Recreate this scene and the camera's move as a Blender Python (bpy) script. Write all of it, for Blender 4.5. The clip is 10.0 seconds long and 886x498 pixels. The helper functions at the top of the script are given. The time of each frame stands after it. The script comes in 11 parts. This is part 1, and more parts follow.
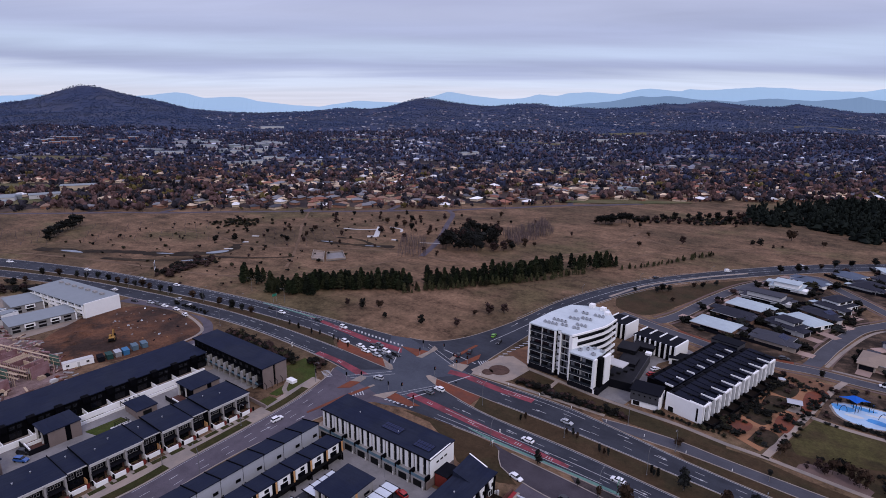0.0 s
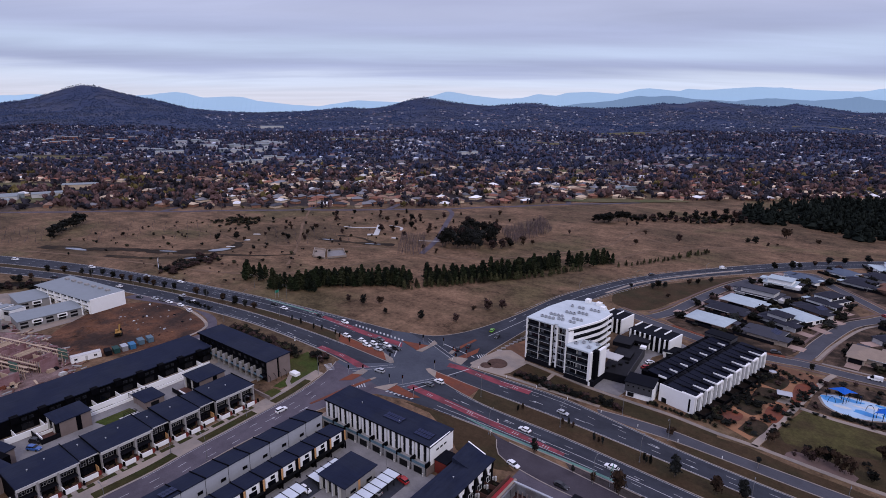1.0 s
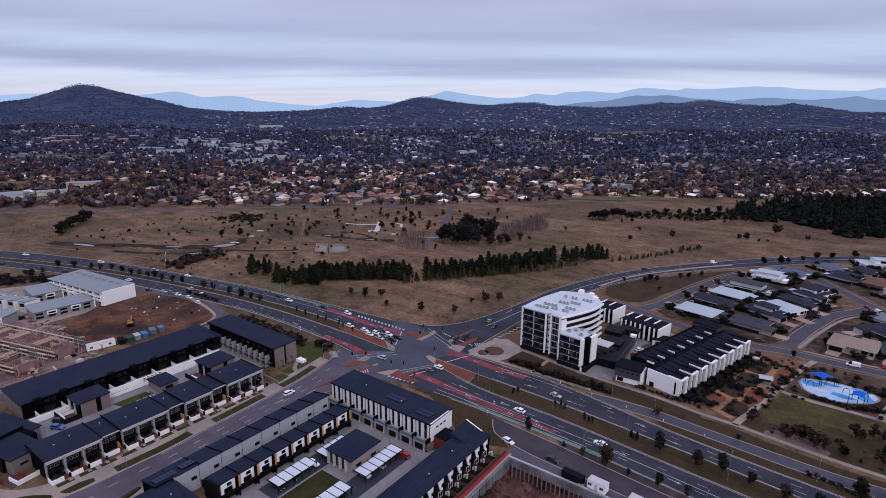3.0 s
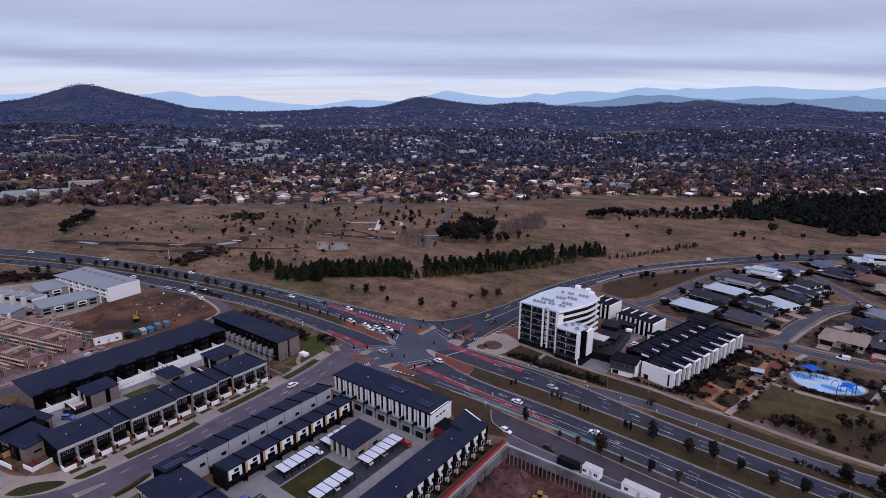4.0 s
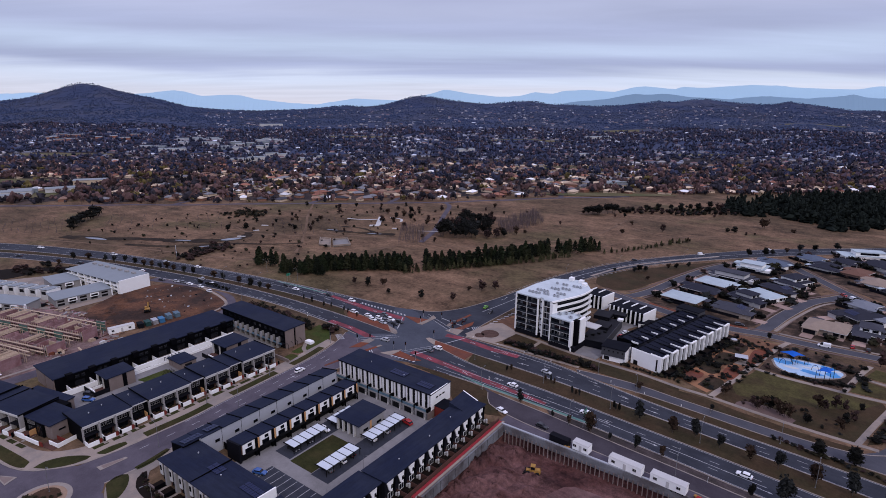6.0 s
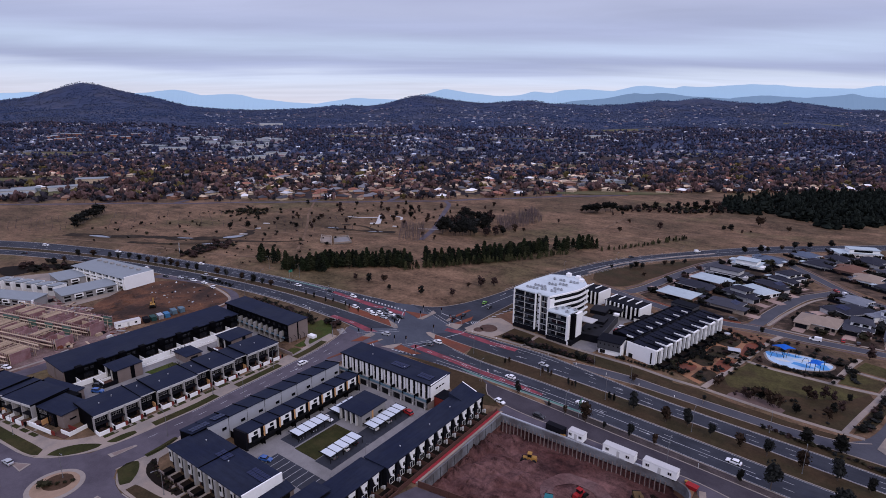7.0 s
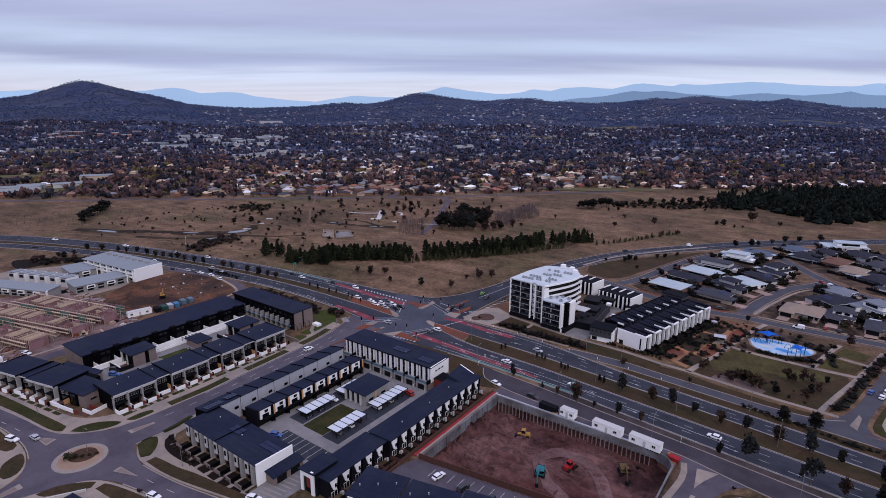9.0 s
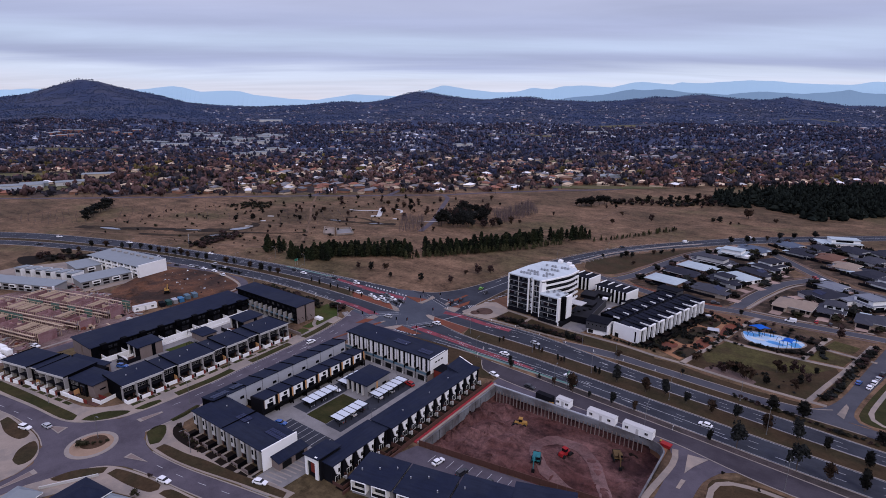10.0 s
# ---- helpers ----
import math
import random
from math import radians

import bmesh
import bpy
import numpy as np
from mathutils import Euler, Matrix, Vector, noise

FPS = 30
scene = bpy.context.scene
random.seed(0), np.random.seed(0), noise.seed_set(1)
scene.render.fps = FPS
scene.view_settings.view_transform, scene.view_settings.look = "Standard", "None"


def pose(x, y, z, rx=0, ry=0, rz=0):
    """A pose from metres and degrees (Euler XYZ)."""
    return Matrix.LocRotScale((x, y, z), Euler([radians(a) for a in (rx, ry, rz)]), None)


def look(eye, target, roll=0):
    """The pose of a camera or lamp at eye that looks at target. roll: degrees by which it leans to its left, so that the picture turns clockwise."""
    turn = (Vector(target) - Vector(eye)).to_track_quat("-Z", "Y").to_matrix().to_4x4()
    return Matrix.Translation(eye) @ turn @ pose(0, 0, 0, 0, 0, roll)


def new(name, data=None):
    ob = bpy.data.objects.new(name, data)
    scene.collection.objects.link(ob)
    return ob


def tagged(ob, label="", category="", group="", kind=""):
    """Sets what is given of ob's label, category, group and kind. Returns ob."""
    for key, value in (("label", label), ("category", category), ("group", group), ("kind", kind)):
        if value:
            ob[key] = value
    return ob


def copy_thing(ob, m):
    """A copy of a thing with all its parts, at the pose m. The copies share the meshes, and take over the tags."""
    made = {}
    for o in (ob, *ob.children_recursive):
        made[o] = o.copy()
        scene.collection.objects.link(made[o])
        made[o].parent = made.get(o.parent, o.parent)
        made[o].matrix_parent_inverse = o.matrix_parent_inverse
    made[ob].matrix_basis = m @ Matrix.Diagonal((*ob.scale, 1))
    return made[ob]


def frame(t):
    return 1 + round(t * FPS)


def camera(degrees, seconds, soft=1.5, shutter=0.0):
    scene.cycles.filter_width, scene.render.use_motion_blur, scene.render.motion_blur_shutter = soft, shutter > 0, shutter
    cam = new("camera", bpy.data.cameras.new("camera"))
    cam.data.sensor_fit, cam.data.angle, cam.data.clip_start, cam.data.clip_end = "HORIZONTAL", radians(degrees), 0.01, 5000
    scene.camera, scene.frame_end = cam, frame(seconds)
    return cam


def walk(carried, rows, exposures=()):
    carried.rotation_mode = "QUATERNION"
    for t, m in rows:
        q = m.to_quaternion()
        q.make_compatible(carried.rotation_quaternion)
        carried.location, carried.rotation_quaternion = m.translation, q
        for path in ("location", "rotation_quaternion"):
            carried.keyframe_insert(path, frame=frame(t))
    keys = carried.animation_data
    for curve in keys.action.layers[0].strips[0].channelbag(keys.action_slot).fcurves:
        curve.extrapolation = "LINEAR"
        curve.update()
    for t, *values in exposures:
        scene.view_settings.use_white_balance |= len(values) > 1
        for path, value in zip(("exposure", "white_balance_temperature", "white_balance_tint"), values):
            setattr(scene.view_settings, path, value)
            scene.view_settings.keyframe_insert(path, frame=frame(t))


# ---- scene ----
cam = camera(77.5, 10.0, 0.9)
# seconds, x, y, z, pitch, yaw, roll
ROWS = [
    (0.0, 0.000, 0.000, 110.000, 75.683, 36.400, 0.548),
    (0.5, 1.744, -2.441, 109.970, 75.666, 36.357, 0.546),
    (1.0, 3.491, -4.882, 109.940, 75.651, 36.318, 0.543),
    (1.5, 5.242, -7.322, 109.911, 75.637, 36.282, 0.541),
    (2.0, 6.996, -9.760, 109.881, 75.623, 36.250, 0.538),
    (2.5, 8.755, -12.198, 109.851, 75.610, 36.219, 0.535),
    (3.0, 10.517, -14.635, 109.821, 75.596, 36.192, 0.531),
    (3.5, 12.282, -17.071, 109.791, 75.581, 36.166, 0.528),
    (4.0, 14.051, -19.505, 109.761, 75.564, 36.143, 0.524),
    (4.5, 15.824, -21.939, 109.731, 75.545, 36.121, 0.519),
    (5.0, 17.600, -24.372, 109.701, 75.524, 36.100, 0.515),
    (5.5, 19.380, -26.805, 109.671, 75.500, 36.080, 0.510),
    (6.0, 21.164, -29.236, 109.641, 75.472, 36.062, 0.505),
    (6.5, 22.951, -31.666, 109.611, 75.440, 36.043, 0.500),
    (7.0, 24.742, -34.095, 109.581, 75.403, 36.025, 0.494),
    (7.5, 26.537, -36.523, 109.551, 75.361, 36.007, 0.488),
    (8.0, 28.335, -38.951, 109.521, 75.313, 35.988, 0.482),
    (8.5, 30.137, -41.377, 109.491, 75.259, 35.969, 0.476),
    (9.0, 31.943, -43.803, 109.461, 75.198, 35.949, 0.469),
    (9.5, 33.752, -46.227, 109.431, 75.129, 35.928, 0.462),
    (10.0, 35.565, -48.651, 109.400, 75.053, 35.905, 0.455),
]
walk(cam, [(t, pose(x, y, z, rx, 0, rz) @ pose(0, 0, 0, 0, 0, roll)) for t, x, y, z, rx, rz, roll in ROWS])

# ---- light: an overcast evening ----
world = bpy.data.worlds.new("overcast_sky")
scene.world = world
world.use_nodes = True
wn, wl = world.node_tree.nodes, world.node_tree.links
wn.clear()
w_out = wn.new("ShaderNodeOutputWorld")
w_bg = wn.new("ShaderNodeBackground")
w_sky = wn.new("ShaderNodeTexSky")
w_sky.sky_type = "NISHITA"
w_sky.sun_disc = False
w_sky.sun_elevation = radians(14)
w_sky.sun_rotation = radians(100)
w_sky.air_density, w_sky.dust_density = 1.6, 2.5
w_geo = wn.new("ShaderNodeTexCoord")
w_sep = wn.new("ShaderNodeSeparateXYZ")
wl.new(w_geo.outputs["Generated"], w_sep.inputs[0])


def wmath(op, a, b=None, clamp=False):
    n = wn.new("ShaderNodeMath")
    n.operation, n.use_clamp = op, clamp
    for k, v in enumerate((a, b)):
        if v is None:
            continue
        if isinstance(v, (int, float)):
            n.inputs[k].default_value = v
        else:
            wl.new(v, n.inputs[k])
    return n.outputs[0]


# the cloud deck is a sheet overhead: directions are laid onto it, along and across the drift of the stratus
w_up = wmath("MAXIMUM", w_sep.outputs[2], 0.0)
w_den = wmath("ADD", w_up, 0.085)
DRIFT_S, DRIFT_C = math.sin(radians(36.4)), math.cos(radians(36.4))
w_across = wmath("DIVIDE", wmath("ADD", wmath("MULTIPLY", w_sep.outputs[0], DRIFT_C), wmath("MULTIPLY", w_sep.outputs[1], DRIFT_S)), w_den)
w_along = wmath("DIVIDE", wmath("SUBTRACT", wmath("MULTIPLY", w_sep.outputs[1], DRIFT_C), wmath("MULTIPLY", w_sep.outputs[0], DRIFT_S)), w_den)


def wnoise(across, along, detail, rough, shift):
    comb = wn.new("ShaderNodeCombineXYZ")
    wl.new(wmath("MULTIPLY", w_across, across), comb.inputs[0])
    wl.new(wmath("MULTIPLY", w_along, along), comb.inputs[1])
    comb.inputs[2].default_value = shift
    n = wn.new("ShaderNodeTexNoise")
    n.inputs["Scale"].default_value, n.inputs["Detail"].default_value, n.inputs["Roughness"].default_value = 1.0, detail, rough
    n.inputs["Distortion"].default_value = 0.5
    wl.new(comb.outputs[0], n.inputs["Vector"])
    return n.outputs["Fac"]


# layers of stratus from the clear strip over the ranges upwards, each with a wavy underside
w_wave = wmath("SUBTRACT", wnoise(0.16, 0.42, 4, 0.5, 3.1), 0.5)
w_lift = wmath("ADD", w_up, wmath("MULTIPLY", w_wave, wmath("ADD", wmath("MULTIPLY", w_up, 0.55), 0.022)))
w_ramp = wn.new("ShaderNodeValToRGB")
w_ramp.color_ramp.interpolation = "EASE"
w_ramp.color_ramp.elements[0].position, w_ramp.color_ramp.elements[0].color = 0.0, (0.729, 0.709, 0.828, 1)
w_ramp.color_ramp.elements[1].position, w_ramp.color_ramp.elements[1].color = 1.0, (0.468, 0.507, 0.761, 1)
for at, colour in ((0.10, (0.720, 0.744, 0.900, 1)), (0.21, (0.673, 0.749, 0.952, 1)), (0.31, (0.425, 0.483, 0.724, 1)), (0.44, (0.561, 0.660, 0.911, 1)), (0.60, (0.439, 0.492, 0.735, 1)), (0.80, (0.496, 0.542, 0.787, 1))):
    w_ramp.color_ramp.elements.new(at).color = colour
wl.new(wmath("MULTIPLY", w_lift, 5.0), w_ramp.inputs[0])
w_fine = wmath("ADD", wmath("MULTIPLY", wnoise(0.42, 1.3, 6, 0.58, 8.4), 0.62), wmath("MULTIPLY", wnoise(0.10, 0.30, 3, 0.5, 1.7), 0.5))
w_shade = wn.new("ShaderNodeMix")
w_shade.data_type, w_shade.blend_type = "RGBA", "MULTIPLY"
w_shade.inputs["Factor"].default_value = 1.0
wl.new(w_ramp.outputs[0], w_shade.inputs["A"])
w_grey = wmath("ADD", wmath("MULTIPLY", w_fine, 0.62), 0.655)
wl.new(w_grey, w_shade.inputs["B"])
w_bg2 = wn.new("ShaderNodeBackground")
# an overcast sky is brighter towards the zenith
w_zen = wn.new("ShaderNodeMapRange")
w_zen.inputs["From Min"].default_value, w_zen.inputs["From Max"].default_value = 0.15, 0.9
w_zen.inputs["To Min"].default_value, w_zen.inputs["To Max"].default_value = 1.0, 1.8
wl.new(w_up, w_zen.inputs[0])
wl.new(w_zen.outputs[0], w_bg2.inputs["Strength"])
w_top = wn.new("ShaderNodeMapRange")
w_top.inputs["From Min"].default_value, w_top.inputs["From Max"].default_value = 0.3, 0.65
wl.new(w_up, w_top.inputs[0])
w_high = wn.new("ShaderNodeMix")
w_high.data_type = "RGBA"
w_high.inputs["B"].default_value = (0.525, 0.522, 0.775, 1)
wl.new(w_top.outputs[0], w_high.inputs["Factor"])
wl.new(w_shade.outputs["Result"], w_high.inputs["A"])
wl.new(w_high.outputs["Result"], w_bg2.inputs["Color"])
wl.new(w_sky.outputs[0], w_bg.inputs["Color"])
w_bg.inputs["Strength"].default_value = 0.05
w_add = wn.new("ShaderNodeMixShader")
w_add.inputs[0].default_value = 0.93
wl.new(w_bg.outputs[0], w_add.inputs[1])
wl.new(w_bg2.outputs[0], w_add.inputs[2])
wl.new(w_add.outputs[0], w_out.inputs[0])

sun = new("sun", bpy.data.lights.new("sun", "SUN"))
sun.data.energy, sun.data.angle, sun.data.color = 1.05, radians(14), (1.0, 0.91, 0.86)
sun.matrix_world = look((60, -40, 60), (0, 0, 0))

# ---- materials ----
def material(name, colour, rough=0.8, vary=0.25, scale=0.6, fine=6.0, bump=0.0, metal=0.0, second=None, piece=0.0, spec=0.1, island=0.0, big=0.0, streak=None, tuft=None, third=None):
    """A surface with noise at two scales; third: colour, scale and share of a further tint in patches; second: a colour that shows in large patches; piece / island: how much single pieces differ."""
    m = bpy.data.materials.new(name)
    m.use_nodes = True
    nt = m.node_tree
    n, l = nt.nodes, nt.links
    b = n["Principled BSDF"]
    b.inputs["Roughness"].default_value, b.inputs["Metallic"].default_value = rough, metal
    b.inputs["Specular IOR Level"].default_value = spec
    tc = n.new("ShaderNodeTexCoord")

    def tex(s, detail=4.0, r=0.6):
        t = n.new("ShaderNodeTexNoise")
        t.inputs["Scale"].default_value, t.inputs["Detail"].default_value, t.inputs["Roughness"].default_value = s, detail, r
        l.new(tc.outputs["Object"], t.inputs["Vector"])
        return t.outputs["Fac"]

    def mth(op, x, y):
        t = n.new("ShaderNodeMath")
        t.operation = op
        for k, v in enumerate((x, y)):
            if isinstance(v, (int, float)):
                t.inputs[k].default_value = v
            else:
                l.new(v, t.inputs[k])
        return t.outputs[0]

    coarse, grain = tex(scale), tex(fine, 3.0)
    col = n.new("ShaderNodeRGB")
    col.outputs[0].default_value = (*colour, 1)
    source = col.outputs[0]
    if second:
        ramp = n.new("ShaderNodeMapRange")
        ramp.interpolation_type = "SMOOTHSTEP"
        ramp.inputs["From Min"].default_value, ramp.inputs["From Max"].default_value = 0.42, 0.62
        l.new(tex(big or scale * 0.3, 6.0, 0.62), ramp.inputs[0])
        mix = n.new("ShaderNodeMix")
        mix.data_type = "RGBA"
        mix.inputs["B"].default_value = (*second, 1)
        l.new(ramp.outputs[0], mix.inputs["Factor"])
        l.new(source, mix.inputs["A"])
        source = mix.outputs["Result"]
    if third:
        ramp = n.new("ShaderNodeMapRange")
        ramp.interpolation_type = "SMOOTHSTEP"
        ramp.inputs["From Min"].default_value, ramp.inputs["From Max"].default_value = 0.60 - 0.3 * third[2], 0.74 - 0.3 * third[2]
        l.new(tex(third[1], 7.0, 0.66), ramp.inputs[0])
        mix = n.new("ShaderNodeMix")
        mix.data_type = "RGBA"
        mix.inputs["B"].default_value = (*third[0], 1)
        l.new(ramp.outputs[0], mix.inputs["Factor"])
        l.new(source, mix.inputs["A"])
        source = mix.outputs["Result"]
    value = mth("ADD", mth("MULTIPLY", mth("SUBTRACT", coarse, 0.5), 2.4 * vary), mth("MULTIPLY", mth("SUBTRACT", grain, 0.5), 1.6 * vary))
    if tuft:
        value = mth("ADD", value, mth("MULTIPLY", mth("SUBTRACT", tex(tuft[0], 8.0, 0.85), 0.5), tuft[1]))
    if streak:
        mp = n.new("ShaderNodeMapping")
        mp.inputs["Rotation"].default_value = (0, 0, radians(streak[0]))
        mp.inputs["Scale"].default_value = (0.12, 1, 1)
        l.new(tc.outputs["Object"], mp.inputs[0])
        st = n.new("ShaderNodeTexNoise")
        st.inputs["Scale"].default_value, st.inputs["Detail"].default_value = streak[1], 5.0
        l.new(mp.outputs[0], st.inputs["Vector"])
        value = mth("ADD", value, mth("MULTIPLY", mth("SUBTRACT", st.outputs["Fac"], 0.5), streak[2]))
    if piece:
        oi = n.new("ShaderNodeObjectInfo")
        value = mth("ADD", value, mth("MULTIPLY", mth("SUBTRACT", oi.outputs["Random"], 0.5), 2 * piece))
    if island:
        ge = n.new("ShaderNodeNewGeometry")
        value = mth("ADD", value, mth("MULTIPLY", mth("SUBTRACT", ge.outputs["Random Per Island"], 0.5), 2 * island))
    hsv = n.new("ShaderNodeHueSaturation")
    l.new(source, hsv.inputs["Color"])
    l.new(mth("MAXIMUM", mth("ADD", value, 1.0), 0.15), hsv.inputs["Value"])
    l.new(hsv.outputs[0], b.inputs["Base Color"])
    if bump:
        bp = n.new("ShaderNodeBump")
        bp.inputs["Strength"].default_value, bp.inputs["Distance"].default_value = 0.7, bump
        l.new(grain, bp.inputs["Height"])
        l.new(bp.outputs[0], b.inputs["Normal"])
    return m


def glass(name, colour, rough=0.06):
    m = material(name, colour, rough, 0.3, 0.4, 2.0, spec=0.4)
    return m


M_ASPHALT = material("asphalt", (0.037, 0.040, 0.051), 0.85, 0.22, 0.12, 2.5, 0.01, second=(0.028, 0.030, 0.039), big=0.05, tuft=(0.5, 0.9), streak=(-4, 0.5, 0.5))
M_ASPHALT_OLD = material("worn_asphalt", (0.090, 0.078, 0.094), 0.88, 0.24, 0.15, 2.5, 0.01, second=(0.070, 0.060, 0.074), big=0.07, tuft=(0.5, 0.5))
M_ASPHALT_GREY = material("grey_asphalt", (0.056, 0.048, 0.057), 0.88, 0.24, 0.15, 2.5, 0.01, second=(0.042, 0.035, 0.043), big=0.07, tuft=(0.5, 0.5))
M_ASPHALT_CROSSING = material("lighter_crossing_asphalt", (0.066, 0.073, 0.091), 0.85, 0.25, 0.12, 2.5, 0.01, second=(0.050, 0.055, 0.071), big=0.06, tuft=(0.5, 0.9))
M_ASPHALT_STREET = material("pale_street_asphalt", (0.066, 0.066, 0.078), 0.88, 0.22, 0.15, 2.5, 0.01, second=(0.060, 0.060, 0.072), big=0.07, tuft=(0.5, 0.6))
M_RED_LANE = material("red_lane_paint", (0.205, 0.046, 0.060), 0.8, 0.25, 0.5, 4.0, second=(0.13, 0.038, 0.046))
M_GREEN_LANE = material("green_lane_paint", (0.10, 0.19, 0.16), 0.8, 0.25, 0.5, 4.0)
M_PAINT = material("road_paint", (0.38, 0.38, 0.39), 0.75, 0.35, 0.5, 4.0)
M_CONCRETE = material("concrete", (0.265, 0.215, 0.178), 0.85, 0.18, 0.3, 3.0, 0.005, second=(0.20, 0.172, 0.152), piece=0.08)
M_GREYPAVE = material("grey_paving", (0.20, 0.19, 0.188), 0.85, 0.18, 0.3, 3.0, second=(0.16, 0.152, 0.15), big=0.1, tuft=(0.5, 0.5))
M_GREEN = material("green_grass", (0.038, 0.052, 0.012), 0.95, 0.4, 0.2, 2.0, 0.03, second=(0.048, 0.046, 0.014), big=0.08, tuft=(0.5, 1.4))
M_BLUEGREY = material("blue_grey_render", (0.36, 0.37, 0.41), 0.78, 0.1, 0.3, 2.0)
M_ROOF_WHITE = material("white_roof_sheet", (0.49, 0.54, 0.56), 0.7, 0.12, 0.2, 1.5, second=(0.43, 0.48, 0.50))
M_KERB = material("kerb_concrete", (0.25, 0.215, 0.19), 0.85, 0.15, 0.6, 3.0)
M_PAVER = material("red_paving", (0.16, 0.050, 0.028), 0.85, 0.2, 0.4, 4.0, second=(0.12, 0.046, 0.032))
M_GRASS_DRY = material("dry_grass", (0.141, 0.086, 0.053), 0.95, 0.75, 0.06, 0.5, 0.1, second=(0.078, 0.052, 0.031), big=0.011, streak=(-52, 0.10, 1.2), tuft=(0.22, 3.0), third=((0.088, 0.065, 0.034), 0.009, 0.35))
M_VERGE = material("verge_grass", (0.049, 0.031, 0.017), 0.95, 0.4, 0.15, 1.5, 0.05, second=(0.036, 0.028, 0.014), big=0.06, tuft=(0.5, 2.0))
M_GRAVEL_GREY = material("grey_gravel", (0.060, 0.046, 0.046), 0.95, 0.4, 0.2, 2.0, 0.03, second=(0.040, 0.033, 0.030), big=0.08, tuft=(0.5, 1.8))
M_LAWN = material("lawn", (0.027, 0.028, 0.009), 0.95, 0.45, 0.2, 2.0, 0.03, second=(0.040, 0.033, 0.013), big=0.07, tuft=(0.6, 1.6))
M_MULCH = material("dark_mulch", (0.009, 0.006, 0.0045), 0.95, 0.45, 0.4, 2.0, 0.05)
M_TRACK = material("bare_track", (0.155, 0.100, 0.066), 0.95, 0.35, 0.1, 1.0, 0.03, second=(0.10, 0.064, 0.042), big=0.05)
M_EARTH = material("red_earth", (0.118, 0.055, 0.032), 0.95, 0.5, 0.09, 0.9, 0.15, second=(0.062, 0.034, 0.024), big=0.05, tuft=(0.4, 2.6), third=((0.032, 0.020, 0.016), 0.045, 0.5))
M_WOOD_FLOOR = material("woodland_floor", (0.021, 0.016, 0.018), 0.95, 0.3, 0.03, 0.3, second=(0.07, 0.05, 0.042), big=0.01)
# hill floor with the blue haze of distance mixed into its colour
M_HAZED_HILL_FLOOR = material("hazed_hill_floor", (0.030, 0.042, 0.088), 0.95, 0.25, 0.02, 0.15, second=(0.048, 0.054, 0.088), big=0.006)
M_PIT = material("pit_clay", (0.066, 0.027, 0.024), 0.95, 0.6, 0.12, 0.9, 0.35, second=(0.120, 0.061, 0.056), big=0.035, streak=(35, 0.35, 1.3), tuft=(0.35, 2.8), third=((0.026, 0.012, 0.012), 0.06, 0.4))
M_SAND = material("orange_gravel", (0.26, 0.130, 0.070), 0.95, 0.18, 0.2, 2.0, 0.03, second=(0.13, 0.068, 0.042))
M_ROOF_DARK = material("dark_steel_roof", (0.012, 0.016, 0.034), 0.7, 0.2, 0.25, 2.0, spec=0.06, second=(0.016, 0.020, 0.036), streak=(90, 1.4, 0.7))
M_ROOF_BLACK = material("black_steel_roof", (0.0045, 0.005, 0.009), 0.7, 0.15, 0.25, 2.0, spec=0.05)
M_BLACK = material("black_cladding", (0.003, 0.003, 0.0042), 0.7, 0.2, 0.5, 3.0, spec=0.02)
M_CHARCOAL = material("charcoal_cladding", (0.008, 0.008, 0.011), 0.75, 0.2, 0.4, 3.0, spec=0.04)
M_WHITE = material("white_render", (0.80, 0.795, 0.78), 0.75, 0.06, 0.25, 2.0)
M_OFFWHITE = material("pale_grey_render", (0.46, 0.45, 0.44), 0.78, 0.1, 0.3, 2.0)
M_GREY = material("mid_grey_render", (0.25, 0.24, 0.235), 0.8, 0.1, 0.3, 2.0)
M_TAUPE = material("taupe_brick", (0.18, 0.142, 0.13), 0.85, 0.16, 0.5, 5.0)
M_TIMBER = material("orange_timber", (0.50, 0.27, 0.12), 0.6, 0.14, 0.5, 5.0)
M_PINE_TIMBER = material("framing_timber", (0.40, 0.30, 0.215), 0.7, 0.2, 0.5, 5.0, piece=0.2, island=0.2)
M_BROWN = material("brown_cladding", (0.085, 0.042, 0.034), 0.75, 0.2, 0.5, 4.0)
M_DKRED = material("dark_red_render", (0.16, 0.028, 0.022), 0.75, 0.15, 0.5, 4.0)
M_STEEL = material("galvanised_steel", (0.42, 0.43, 0.45), 0.45, 0.1, 0.5, 4.0, metal=0.6)
M_DARK_STEEL = material("dark_steel", (0.009, 0.009, 0.010), 0.6, 0.15, 0.5, 4.0, spec=0.05)
M_GLASS = glass("window_glass", (0.004, 0.005, 0.008))
M_GLASS_BLUE = glass("balcony_glass", (0.09, 0.15, 0.19), 0.1)
M_SOLAR = material("solar_glass", (0.012, 0.017, 0.05), 0.3, 0.2, 1.0, 4.0, spec=0.12)
M_LEAF_PINE = material("pine_needles", (0.009, 0.012, 0.007), 0.9, 0.35, 0.3, 2.0, island=0.45)
M_LEAF_PINE_GREEN = material("green_pine_needles", (0.016, 0.022, 0.010), 0.9, 0.35, 0.3, 2.0, island=0.5)
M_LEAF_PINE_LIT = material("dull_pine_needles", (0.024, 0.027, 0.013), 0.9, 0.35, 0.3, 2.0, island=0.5)
